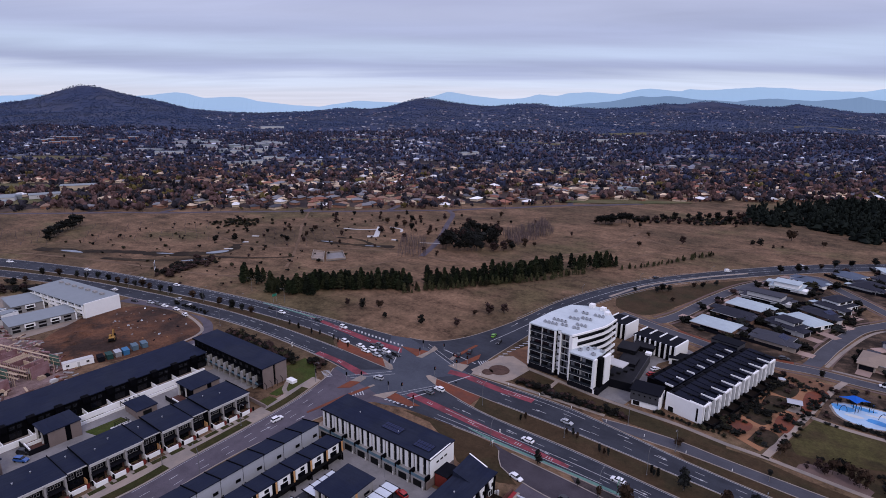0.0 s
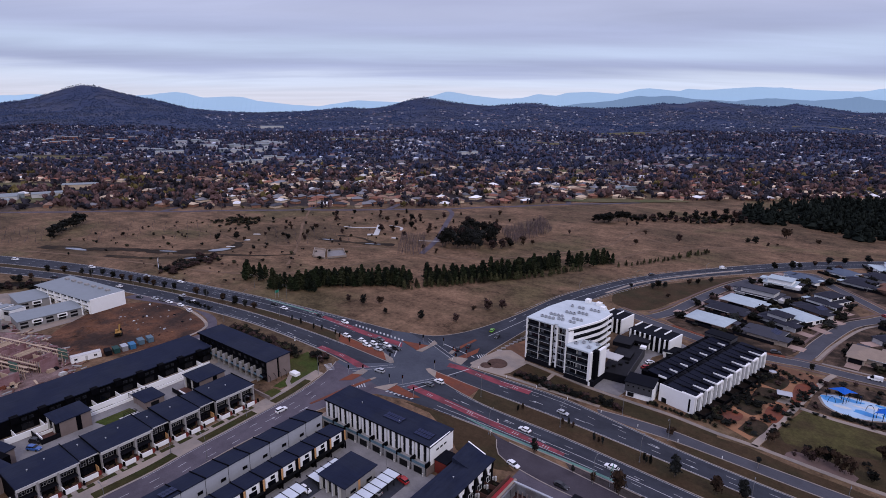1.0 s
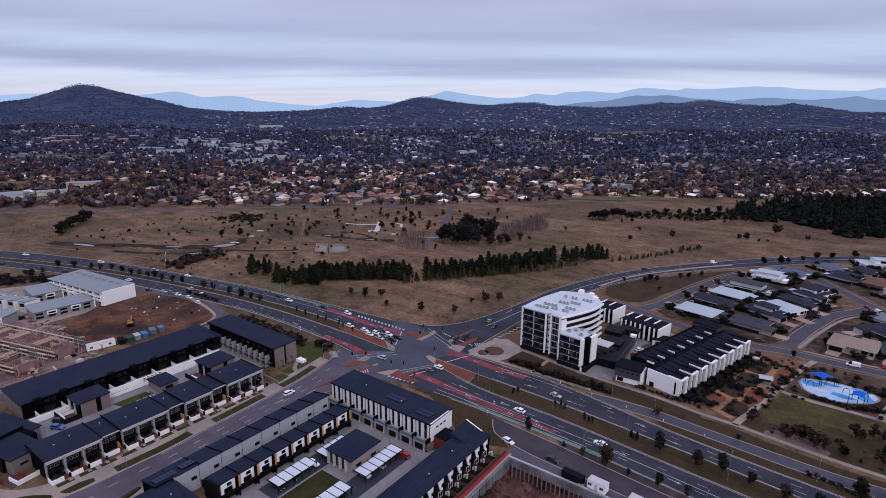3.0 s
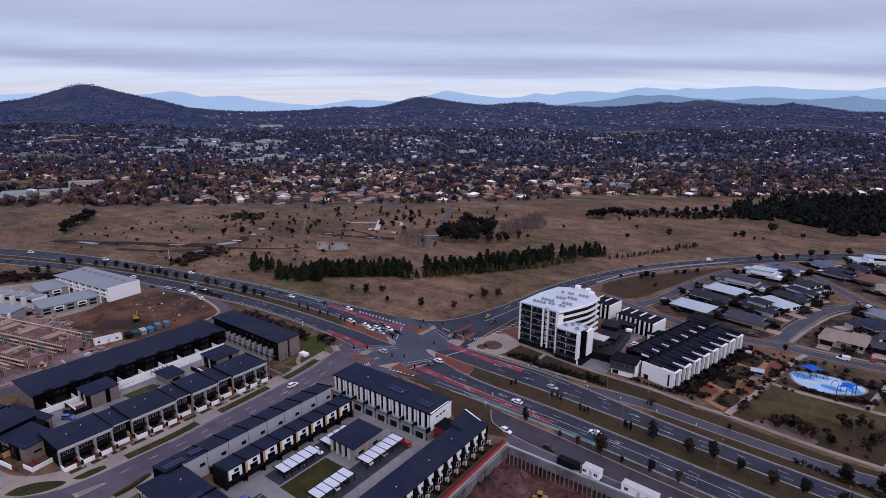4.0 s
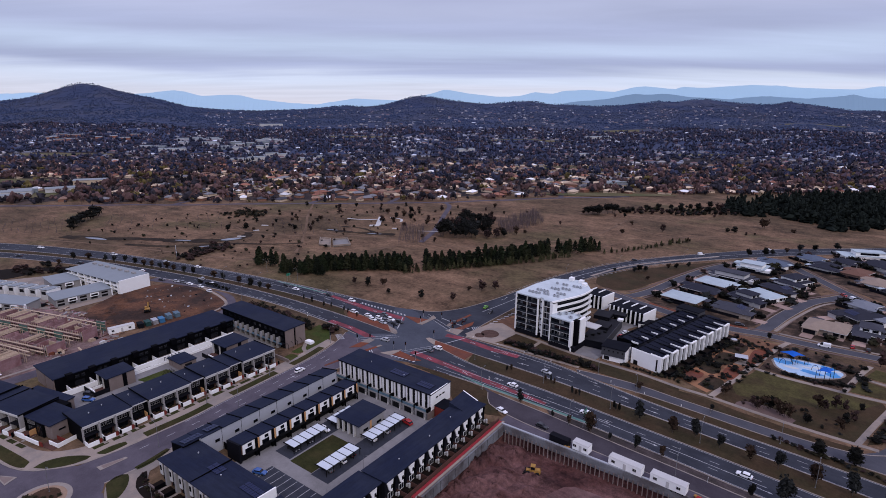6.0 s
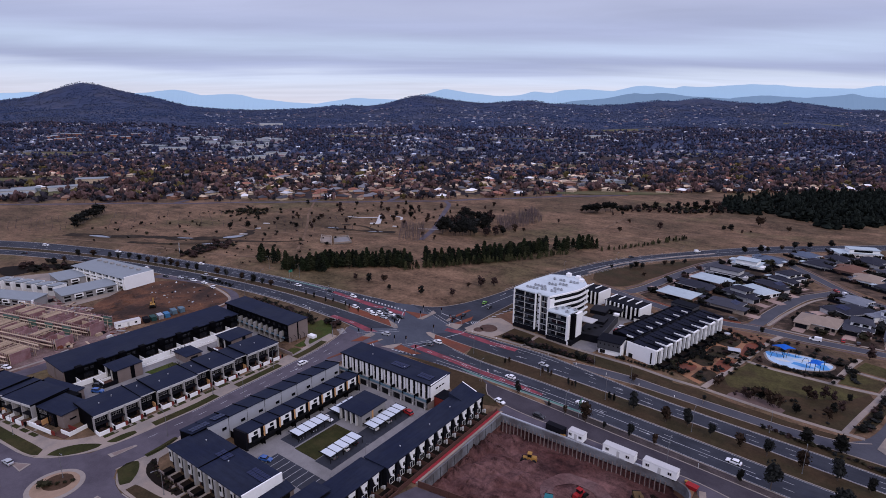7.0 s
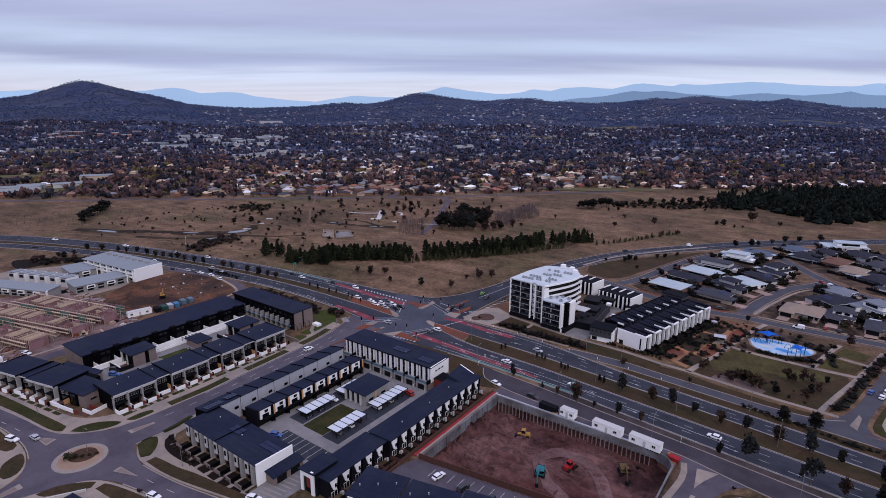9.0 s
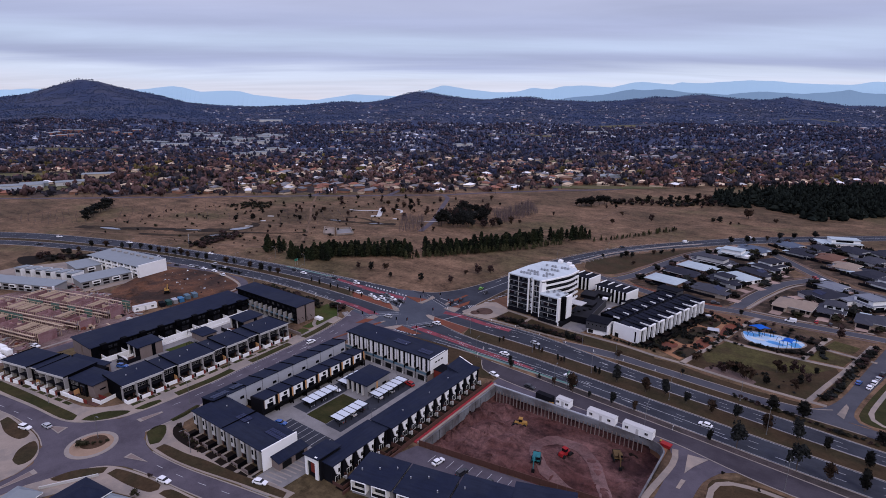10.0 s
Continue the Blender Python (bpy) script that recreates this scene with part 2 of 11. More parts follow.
M_LEAF_YOUNG = material("young_pine_needles", (0.060, 0.060, 0.028), 0.9, 0.35, 0.3, 2.0, island=0.5)
M_LEAF_BROWN = material("brown_winter_leaves", (0.028, 0.017, 0.011), 0.9, 0.35, 0.3, 2.0, island=0.5, piece=0.3)
M_LEAF_GUM = material("gum_leaves", (0.014, 0.015, 0.014), 0.9, 0.35, 0.3, 2.0, island=0.45, piece=0.2)
M_LEAF_OLIVE = material("olive_leaves", (0.024, 0.022, 0.012), 0.9, 0.35, 0.3, 2.0, island=0.45, piece=0.2)
M_LEAF_RUST = material("russet_leaves", (0.032, 0.019, 0.017), 0.9, 0.35, 0.3, 2.0, island=0.45, piece=0.2)
M_LEAF_DARK = material("dark_shrub_leaves", (0.007, 0.007, 0.0055), 0.9, 0.35, 0.3, 2.0, island=0.45, piece=0.2)
M_STEEL_ROOF = material("pale_steel_roof", (0.20, 0.222, 0.238), 0.5, 0.08, 0.3, 2.0)
M_BARK = material("bark", (0.09, 0.07, 0.06), 0.9, 0.25, 0.6, 4.0)
M_TYRE = material("tyre_rubber", (0.015, 0.015, 0.016), 0.85, 0.1)
M_WATER = material("pond_water", (0.10, 0.11, 0.13), 0.05, 0.15, 0.05, 0.4, 0.004, spec=0.6)


# ---- mesh building ----
class Shape:
    """Collects faces for one mesh."""

    def __init__(self):
        self.v, self.f = [], []

    def face(self, *pts):
        k = len(self.v)
        self.v.extend(tuple(p) for p in pts)
        self.f.append(tuple(range(k, k + len(pts))))
        return self

    def solid(self, low, high):
        """A closed solid between two rings of points with the same count."""
        k, c = len(self.v), len(low)
        self.v.extend(tuple(p) for p in low)
        self.v.extend(tuple(p) for p in high)
        self.f.append(tuple(range(k + c - 1, k - 1, -1)))
        self.f.append(tuple(range(k + c, k + 2 * c)))
        for i in range(c):
            j = (i + 1) % c
            self.f.append((k + i, k + j, k + c + j, k + c + i))
        return self

    def box(self, x0, y0, z0, x1, y1, z1):
        x0, x1, y0, y1, z0, z1 = min(x0, x1), max(x0, x1), min(y0, y1), max(y0, y1), min(z0, z1), max(z0, z1)
        ring = ((x0, y0), (x1, y0), (x1, y1), (x0, y1))
        return self.solid([(x, y, z0) for x, y in ring], [(x, y, z1) for x, y in ring])

    def prism(self, ring, z0, z1):
        area = sum(ring[i - 1][0] * ring[i][1] - ring[i][0] * ring[i - 1][1] for i in range(len(ring)))
        ring = list(ring) if area > 0 else list(ring)[::-1]
        return self.solid([(p[0], p[1], z0) for p in ring], [(p[0], p[1], z1) for p in ring])

    def tube(self, a, b, r0, r1=None, sides=6):
        a, b = Vector(a), Vector(b)
        r1 = r0 if r1 is None else r1
        q = (b - a).to_track_quat("Z", "Y")
        ring = [Vector((math.cos(2 * math.pi * k / sides), math.sin(2 * math.pi * k / sides), 0)) for k in range(sides)]
        return self.solid([a + q @ (p * r0) for p in ring], [b + q @ (p * r1) for p in ring])

    def disc(self, x, y, z0, z1, r, sides=16, r2=None):
        r2 = r if r2 is None else r2
        ang = [2 * math.pi * k / sides for k in range(sides)]
        return self.solid([(x + r * math.cos(a), y + r * math.sin(a), z0) for a in ang], [(x + r2 * math.cos(a), y + r2 * math.sin(a), z1) for a in ang])

    def mesh(self, name, mat):
        me = bpy.data.meshes.new(name)
        me.from_pydata(self.v, [], self.f)
        me.materials.append(mat)
        me.update()
        return me


def thing(name, at=(0, 0, 0), turn=0.0, label="", category="", group="", kind=""):
    """An Empty at a thing's base, which parents its parts."""
    ob = new(name)
    ob.matrix_basis = pose(*at, 0, 0, turn)
    ob.empty_display_size = 0.2
    return tagged(ob, label, category, group, kind)


def part(name, shape, mat, parent, label="", at=None, turn=0.0):
    ob = new(name, shape if isinstance(shape, bpy.types.Mesh) else shape.mesh(name, mat))
    ob.parent = parent
    if at is not None:
        ob.matrix_basis = pose(*at, 0, 0, turn)
    if label:
        ob["label"] = label
    return ob


def whole(name, shape, mat, label="", category="", group="", kind="", at=(0, 0, 0), turn=0.0):
    """A thing that is one mesh."""
    ob = new(name, shape if isinstance(shape, bpy.types.Mesh) else shape.mesh(name, mat))
    ob.matrix_basis = pose(*at, 0, 0, turn)
    return tagged(ob, label, category, group, kind)


def smooth(pts, step=4.0):
    """A Catmull-Rom line through the points."""
    p = [Vector((*q, 0)) for q in pts]
    p = [2 * p[0] - p[1], *p, 2 * p[-1] - p[-2]]
    out = []
    for i in range(1, len(p) - 2):
        n = max(1, int((p[i + 1] - p[i]).length / step))
        for k in range(n):
            t = k / n
            out.append(0.5 * (2 * p[i] + (p[i + 1] - p[i - 1]) * t + (2 * p[i - 1] - 5 * p[i] + 4 * p[i + 1] - p[i + 2]) * t * t + (3 * p[i] - p[i - 1] - 3 * p[i + 1] + p[i + 2]) * t ** 3))
    out.append(p[-2])
    return [(q.x, q.y) for q in out]


def offset(line, d):
    """A line d metres to the left of the given one."""
    out = []
    for i, q in enumerate(line):
        a, b = Vector(line[max(0, i - 1)]), Vector(line[min(len(line) - 1, i + 1)])
        t = (b - a).normalized()
        out.append((q[0] - t.y * d, q[1] + t.x * d))
    return out


def band(shape, left, right, z0, z1):
    """A slab between two lines with as many points each."""
    for i in range(len(left) - 1):
        a, b, c, d = right[i], right[i + 1], left[i + 1], left[i]
        shape.prism((a, b, c, d), z0, z1)
    return shape


def ribbon(shape, left, right, z):
    for i in range(len(left) - 1):
        shape.face((*right[i], z), (*right[i + 1], z), (*left[i + 1], z), (*left[i], z))
    return shape


def resample(line, n):
    p = np.array(line, float)
    s = np.r_[0, np.cumsum(np.hypot(*np.diff(p, axis=0).T))]
    u = np.linspace(0, s[-1], n)
    return [(float(x), float(y)) for x, y in zip(np.interp(u, s, p[:, 0]), np.interp(u, s, p[:, 1]))]


def dashes(shape, line, width, dash, gap, z, start=0.0):
    p = np.array(line, float)
    s = np.r_[0, np.cumsum(np.hypot(*np.diff(p, axis=0).T))]
    u = start
    while u + dash < s[-1]:
        q = [(float(np.interp(w, s, p[:, 0])), float(np.interp(w, s, p[:, 1]))) for w in np.linspace(u, u + dash, max(2, int(dash / 4)))]
        ribbon(shape, offset(q, width / 2), offset(q, -width / 2), z)
        u += dash + gap
    return shape

# ---- ground, hills and distance ----
SIN_T, COS_T = math.sin(radians(36.4)), math.cos(radians(36.4))
SKYLINE_X = [-600, -305, -103, -1, 51, 104, 123, 144, 170, 204, 237, 272, 301, 331, 361, 401, 451, 543, 614, 655, 695, 726, 751, 776, 797, 837, 873, 929, 954, 980, 1062, 1112, 1173, 1204, 1249, 1285, 1337, 1378, 1408, 1449, 1523, 1593, 2245]
SKYLINE_Y = [192, 191, 189, 180, 173, 159, 152, 148, 151, 160, 168, 175, 182, 190, 193, 196, 198, 194, 189, 191, 184, 175, 171, 175, 178, 184, 186, 180, 181, 186, 191, 189, 182, 184, 178, 182, 187, 188, 183, 188, 198, 200, 198]
PIT = (-63.8, 3.0, 76.0, 124.5)
PIT_DEPTH = -5.2


def ahead(x, y):
    """Distance ahead of and to the right of the path's start."""
    return -SIN_T * x + COS_T * y, COS_T * x + SIN_T * y


def ridge(bearing):
    """Height of the skyline hills on a bearing (right over ahead)."""
    p = 784 + 1011 * bearing
    return 110 + 3600 * (191.0 + 0.0101 * (p - 784) - np.interp(p, SKYLINE_X, SKYLINE_Y)) / 1011 - 6


def height(x, y):
    d, r = ahead(x, y)
    z = 0.0
    if d > 1300:
        top = ridge(r / d)
        s = min(1.0, (d - 1300) / 2300)
        z = top * (0.55 * s + 0.45 * s * s * s) if d < 3600 else top * max(0.0, 1 - (d - 3600) / 900)
        if top > 90 and d < 3600:
            z = min(z, 90 * s) + (z - min(z, 90 * s)) * max(0.0, min(1.0, (d - 2500) / 1000))
        z += 5.0 * noise.noise((x / 260, y / 260, 0.3)) * min(1.0, (d - 1300) / 600)
    elif x < -165 and y > 200:
        k = min(1.0, (-165 - x) / 60) * min(1.0, (y - 200) / 60)
        z = k * (0.9 * noise.noise((x / 55, y / 55, 1.0)) + 0.35 * noise.noise((x / 16, y / 16, 4.0)))
    return z


def pit_south(x):
    """The pit's south edge runs aslant."""
    return PIT[2] + 0.155 * (x - PIT[0])


def pit_floor(x, y):
    return PIT_DEPTH + 1.5 * noise.noise((x / 13, y / 13, 7.0)) + 0.9 * noise.noise((x / 5, y / 5, 2.0)) + 2.4 * max(0.0, 1 - abs(x + 45) / 18) * max(0.0, 1 - abs(y - 92) / 20)


def axis_lines(lo, hi, near_lo, near_hi, step, extra):
    far = [near_hi + 70 * k for k in range(1, int((hi - near_hi) / 70) + 1)] + [near_lo - 70 * k for k in range(1, int((near_lo - lo) / 70) + 1)]
    vals = sorted(set(list(np.arange(near_lo, near_hi + 0.1, step)) + far))
    vals = [v for v in vals if all(abs(v - e) > 0.9 for e in extra)]
    return sorted(vals + list(extra))


def build_ground():
    x0, x1, y0, y1 = PIT
    xs = axis_lines(-4700, 3200, -640, 180, 10, (x0, x0 + 0.02, x1, x1 + 0.02, -20.0, -40.0, *[x0 + 1.7 + 1.65 * k for k in range(39)]))
    ys = axis_lines(-1200, 5000, -200, 640, 10, (y0, y0 + 0.02, y1, y1 + 0.02, *[y0 + 1.6 + 1.6 * k for k in range(29)]))
    verts, faces, pit_faces = [], [], []
    for y in ys:
        for x in xs:
            inside = x0 < x < x1 + 0.02 and y0 < y < y1 + 0.02 and x >= x0 + 0.02 and x <= x1 and y >= pit_south(x) + 0.02 and y <= y1
            verts.append((x, y, pit_floor(x, y) if inside else height(x, y)))
    n = len(xs)
    for j in range(len(ys) - 1):
        for i in range(n - 1):
            k = j * n + i
            faces.append((k, k + 1, k + n + 1, k + n))
            cx, cy = (xs[i] + xs[i + 1]) / 2, (ys[j] + ys[j + 1]) / 2
            d, q = ahead(cx, cy)
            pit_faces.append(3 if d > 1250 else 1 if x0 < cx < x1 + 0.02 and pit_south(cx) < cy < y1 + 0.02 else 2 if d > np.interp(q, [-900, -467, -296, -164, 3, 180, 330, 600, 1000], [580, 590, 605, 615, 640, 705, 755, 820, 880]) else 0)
    me = bpy.data.meshes.new("ground")
    me.from_pydata(verts, [], faces)
    me.materials.append(M_GRASS_DRY)
    me.materials.append(M_PIT)
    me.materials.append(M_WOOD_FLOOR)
    me.materials.append(M_HAZED_HILL_FLOOR)
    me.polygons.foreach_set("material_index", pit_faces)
    me.polygons.foreach_set("use_smooth", [True] * len(faces))
    me.update()
    tagged(new("ground", me), "dry brown winter grassland rising to wooded hills", "ground", kind="structure")


build_ground()


# far ranges, a plain backdrop beyond the wooded hills, their haze put into a glowing blue colour
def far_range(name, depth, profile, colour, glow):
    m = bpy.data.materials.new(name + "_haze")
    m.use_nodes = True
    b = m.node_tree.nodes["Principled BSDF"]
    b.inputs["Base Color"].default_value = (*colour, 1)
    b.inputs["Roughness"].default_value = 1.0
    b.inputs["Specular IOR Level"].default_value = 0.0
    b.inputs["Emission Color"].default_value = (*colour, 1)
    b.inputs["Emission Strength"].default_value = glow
    s = Shape()
    px, py = zip(*profile)
    cols = np.arange(-300, 1900, 8)
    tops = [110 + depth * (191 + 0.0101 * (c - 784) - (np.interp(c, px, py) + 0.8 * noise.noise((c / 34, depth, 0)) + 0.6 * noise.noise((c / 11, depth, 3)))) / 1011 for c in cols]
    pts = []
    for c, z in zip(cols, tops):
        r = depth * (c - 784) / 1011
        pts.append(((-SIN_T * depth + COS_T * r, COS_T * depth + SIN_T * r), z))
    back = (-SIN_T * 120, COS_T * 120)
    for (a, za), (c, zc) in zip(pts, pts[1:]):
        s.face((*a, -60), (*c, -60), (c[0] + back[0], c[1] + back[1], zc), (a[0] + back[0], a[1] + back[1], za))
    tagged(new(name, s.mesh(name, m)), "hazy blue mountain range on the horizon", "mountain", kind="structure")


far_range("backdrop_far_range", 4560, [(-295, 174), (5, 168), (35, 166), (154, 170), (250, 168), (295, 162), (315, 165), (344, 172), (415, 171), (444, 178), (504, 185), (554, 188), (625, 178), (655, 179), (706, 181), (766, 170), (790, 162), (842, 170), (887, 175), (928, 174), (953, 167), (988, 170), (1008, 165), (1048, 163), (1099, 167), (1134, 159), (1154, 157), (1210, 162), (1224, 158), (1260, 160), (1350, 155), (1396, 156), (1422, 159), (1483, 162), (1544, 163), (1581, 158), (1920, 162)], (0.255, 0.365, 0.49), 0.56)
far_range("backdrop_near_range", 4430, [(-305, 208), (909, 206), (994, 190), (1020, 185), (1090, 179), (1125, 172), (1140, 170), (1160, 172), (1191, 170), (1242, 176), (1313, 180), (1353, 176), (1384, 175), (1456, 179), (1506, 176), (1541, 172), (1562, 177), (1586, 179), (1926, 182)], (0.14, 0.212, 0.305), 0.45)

# ---- roads ----
Z_ROAD, Z_PAINT, Z_KERB, Z_PATH = 0.06, 0.075, 0.17, 0.12


def strip(shape, left, right, z, skirt=0.3):
    """A slab between two lines: its top, and edges that go down into the ground."""
    n = max(len(left), len(right))
    left, right = resample(left, n), resample(right, n)
    for i in range(n - 1):
        a, b, c, d = right[i], right[i + 1], left[i + 1], left[i]
        shape.face((*a, z), (*b, z), (*c, z), (*d, z))
        shape.face((*b, z), (*a, z), (*a, z - skirt), (*b, z - skirt))
        shape.face((*d, z), (*c, z), (*c, z - skirt), (*d, z - skirt))
    for p, q in ((left[0], right[0]), (right[-1], left[-1])):
        shape.face((*p, z), (*q, z), (*q, z - skirt), (*p, z - skirt))
    return shape


def kerb(shape, line, side, width=0.35):
    return strip(shape, offset(line, width if side > 0 else 0), offset(line, 0 if side > 0 else -width), Z_KERB)


FAR_N_W = smooth([(-640, 22), (-590, 58), (-534, 99), (-486, 124), (-426, 146), (-375, 160), (-320, 172), (-270, 181), (-220, 187), (-172, 191)])
FAR_S_W = smooth([(-626, 10), (-578, 45), (-524, 84), (-478, 110), (-420, 132), (-370, 147), (-302, 161), (-250, 169), (-202, 172), (-158, 169.5)])
NEAR_N_W = smooth([(-620, 2), (-574, 40), (-518, 79), (-474, 104), (-416, 127), (-366, 142), (-297, 156.5), (-244, 163), (-193, 164.5), (-148, 162.5)])
NEAR_S_W = smooth([(-612, -8), (-566, 30), (-510, 69), (-468, 94), (-411, 117), (-361, 132), (-283, 147.5), (-232, 153.5), (-183, 153), (-163, 151)])
FAR_N_E = smooth([(-119, 180), (-100, 180.5), (-74, 180.5), (-50, 176.5), (-29, 172.5), (0, 169), (35, 166), (61, 163), (100, 160), (170, 153), (320, 138)])
FAR_S_E = smooth([(-128, 168.5), (-104, 167.2), (-66, 166), (-26, 163), (7, 160), (51, 155), (100, 151), (170, 144), (320, 129)])
NEAR_N_E = smooth([(-124, 163.5), (-114, 161), (-102, 158.4), (-91, 157), (-61, 156), (-34, 153.5), (0, 150.5), (36, 147), (100, 142), (170, 135), (320, 120)])
NEAR_S_E = smooth([(-128, 142), (-105, 143.5), (-83, 144), (-42, 143), (12, 137.5), (37, 135), (100, 130), (170, 123), (320, 108)])
UP_W = smooth([(-163, 194), (-152, 197), (-143, 208), (-137, 225), (-132, 250), (-127, 290), (-117, 325), (-100, 365), (-72, 408), (-26, 466), (30, 516), (120, 590), (260, 700)])
UP_E = smooth([(-117, 180), (-119, 192), (-119, 210), (-117, 250), (-110, 295), (-99, 333), (-84, 366), (-58, 401), (-16, 449), (36, 499), (126, 574), (266, 684)])

asphalt = Shape()
for a, b in ((FAR_N_W, FAR_S_W), (NEAR_N_W, NEAR_S_W), (FAR_N_E, FAR_S_E), (NEAR_N_E, NEAR_S_E), (UP_W, UP_E)):
    strip(asphalt, a, b, Z_ROAD)
# the crossing itself, lighter and bluer than the avenue
crossing = Shape()
strip(crossing, [(-172, 191), (-163, 194), (-150, 197), (-119, 192), (-117, 180)], [(-168, 149), (-166, 140), (-150, 136), (-128, 140), (-116, 145)], Z_ROAD - 0.006)
tagged(new("road_crossing", crossing.mesh("road_crossing", M_ASPHALT_CROSSING)), "lighter blue-grey asphalt of the signalled crossing", "road", kind="structure")
tagged(new("road_avenue", asphalt.mesh("road_avenue", M_ASPHALT)), "dark grey asphalt dual carriageway meeting at a signalled crossing", "road", kind="structure")

local = Shape()
resid = Shape()
SOUTH_W = smooth([(-158.5, 24), (-156.4, 36), (-156, 50), (-155.8, 62), (-157, 75), (-157.5, 90), (-159.5, 120), (-163.5, 139), (-168, 149)])
SOUTH_E = smooth([(-143.2, 26), (-142.8, 32), (-142.2, 38), (-144.8, 50), (-146.4, 62), (-147.5, 90), (-143.5, 115), (-141, 128), (-137, 137), (-128, 142)])
strip(local, SOUTH_W, SOUTH_E, Z_ROAD + 0.004)
RBT = (-149.5, 12.0)
ring = [(RBT[0] + 15.5 * math.cos(a), RBT[1] + 15.5 * math.sin(a)) for a in np.linspace(0, 2 * math.pi, 49)[:-1]]
local.prism(ring, -0.2, Z_ROAD + 0.012)
WEST_N = smooth([(-161, 22), (-166, 15.7), (-174, 11.8), (-191, 9.3), (-212, 5.5), (-236, 1), (-300, -12)])
WEST_S = smooth([(-161.8, 2.2), (-171, 4.0), (-187, 3.4), (-199, 1.4), (-230, -5), (-298, -20)])
strip(local, WEST_S, WEST_N, Z_ROAD)
strip(local, smooth([(-156, 0), (-153, -4), (-151.5, -9), (-151.5, -30), (-152, -60)]), smooth([(-140, 1), (-142.6, -5), (-144.4, -10), (-144.6, -30), (-145, -60)]), Z_ROAD)
EAST_N = smooth([(-139, 24), (-136.5, 22.8), (-130, 21.8), (-113.6, 23.7), (-94, 28.0), (-40, 40), (30, 58), (120, 80)])
EAST_S = smooth([(-138.5, 5), (-136, 9), (-129.8, 13), (-117, 16.2), (-105, 18), (-80, 23), (-36, 33), (34, 51), (124, 73)])
strip(local, EAST_N, EAST_S, Z_ROAD + 0.004)
# the slip road beside the pit and the side street east of it
SLIP_N = smooth([(-84, 143.5), (-76, 142), (-66, 141.2), (-53, 140.2), (-27, 137.4), (-6, 135.6), (13, 133.6), (37, 131), (100, 124), (200, 114)])
SLIP_S = smooth([(-80, 141), (-75, 134), (-66, 131.5), (-54, 130), (-36, 129.5), (-15, 128.5), (4, 127.5), (22, 123.5), (40, 121), (100, 116), (200, 106)])
strip(resid, SLIP_N, SLIP_S, Z_ROAD)
strip(local, smooth([(0, 129), (4.5, 122), (6, 112), (6, 96), (4, 60), (2, 45)]), smooth([(26, 124), (20, 121), (16.5, 114), (15, 102), (14, 60), (12, 45)]), Z_ROAD - 0.004)
tagged(new("road_slip", resid.mesh("road_slip", M_ASPHALT_GREY)), "dark asphalt slip road beside the pit", "road", kind="structure")
resid = Shape()
tagged(new("road_local", local.mesh("road_local", M_ASPHALT_OLD)), "worn grey asphalt side streets and roundabout", "road", kind="structure")
# the service road north of the avenue, and the residential streets
SERV_N = smooth([(-60, 180.6), (-50, 182), (-34, 183), (-20, 181.5), (7, 179.5), (24, 178.5), (40, 180), (46, 184)])
SERV_S = smooth([(-58, 178), (-44, 176.8), (-30, 177), (-15, 176), (7, 174), (24, 173), (45, 172), (56, 171)])
strip(resid, SERV_N, SERV_S, Z_ROAD + 0.003)
strip(resid, [(36, 178.8), (62, 177), (100, 173), (200, 163)], [(36, 172.6), (62, 170.5), (100, 166.5), (200, 156.5)], Z_ROAD - 0.002)
strip(resid, smooth([(36, 178.5), (42.6, 183.7), (46.8, 191.8), (50.2, 203.3), (53.8, 219.7), (58.8, 241.3), (64, 263), (67, 275)]), smooth([(58, 177.6), (53, 179.8), (52.1, 184.5), (53.7, 194), (57.4, 208.7), (62.9, 228.4), (67.2, 246), (71.6, 263), (75, 275)]), Z_ROAD + 0.006)
RES_1 = smooth([(-92, 292), (-74, 285), (-50, 277.5), (-31, 272.5), (-13, 272), (0, 274), (20, 273), (40, 274), (70, 275)])
RES_2 = smooth([(-3, 274), (1, 290), (5, 309), (15, 343), (26, 360), (34, 373)])
RES_3 = smooth([(-79, 286), (-72, 292), (-65, 309), (-56, 350), (-44, 390), (-26, 424), (-14, 440), (-6, 440), (4, 420), (16, 402), (33, 376), (48, 358), (66, 352), (90, 348)])
for line, w in ((RES_1, 6.5), (RES_2, 6.5), (RES_3, 6.5)):
    strip(resid, offset(line, w / 2), offset(line, -w / 2), Z_ROAD + 0.003 * len(line) / 40)
tagged(new("road_residential", resid.mesh("road_residential", M_ASPHALT_STREET)), "grey asphalt residential streets and service road", "road", kind="structure")

# kerbs
kerbs = Shape()
for line, side in ((FAR_N_W, 1), (FAR_S_W, -1), (NEAR_N_W, 1), (NEAR_S_W, -1), (FAR_N_E, 1), (FAR_S_E, -1), (NEAR_N_E, 1), (NEAR_S_E[6:], -1), (UP_W, 1), (UP_E, -1), (SOUTH_W[1:], 1), (SOUTH_E[:-2], -1), (WEST_N, -1), (WEST_S, 1), (EAST_N[2:], 1), (EAST_S[3:], -1), (SLIP_N[2:], 1), (SLIP_S, -1), (SERV_N, 1), (SERV_S[3:], -1)):
    kerb(kerbs, line, side)
for line in (RES_1, RES_2[3:], RES_3[3:]):
    kerb(kerbs, offset(line, 3.25), 1, 0.3)
    kerb(kerbs, offset(line, -3.25), -1, 0.3)
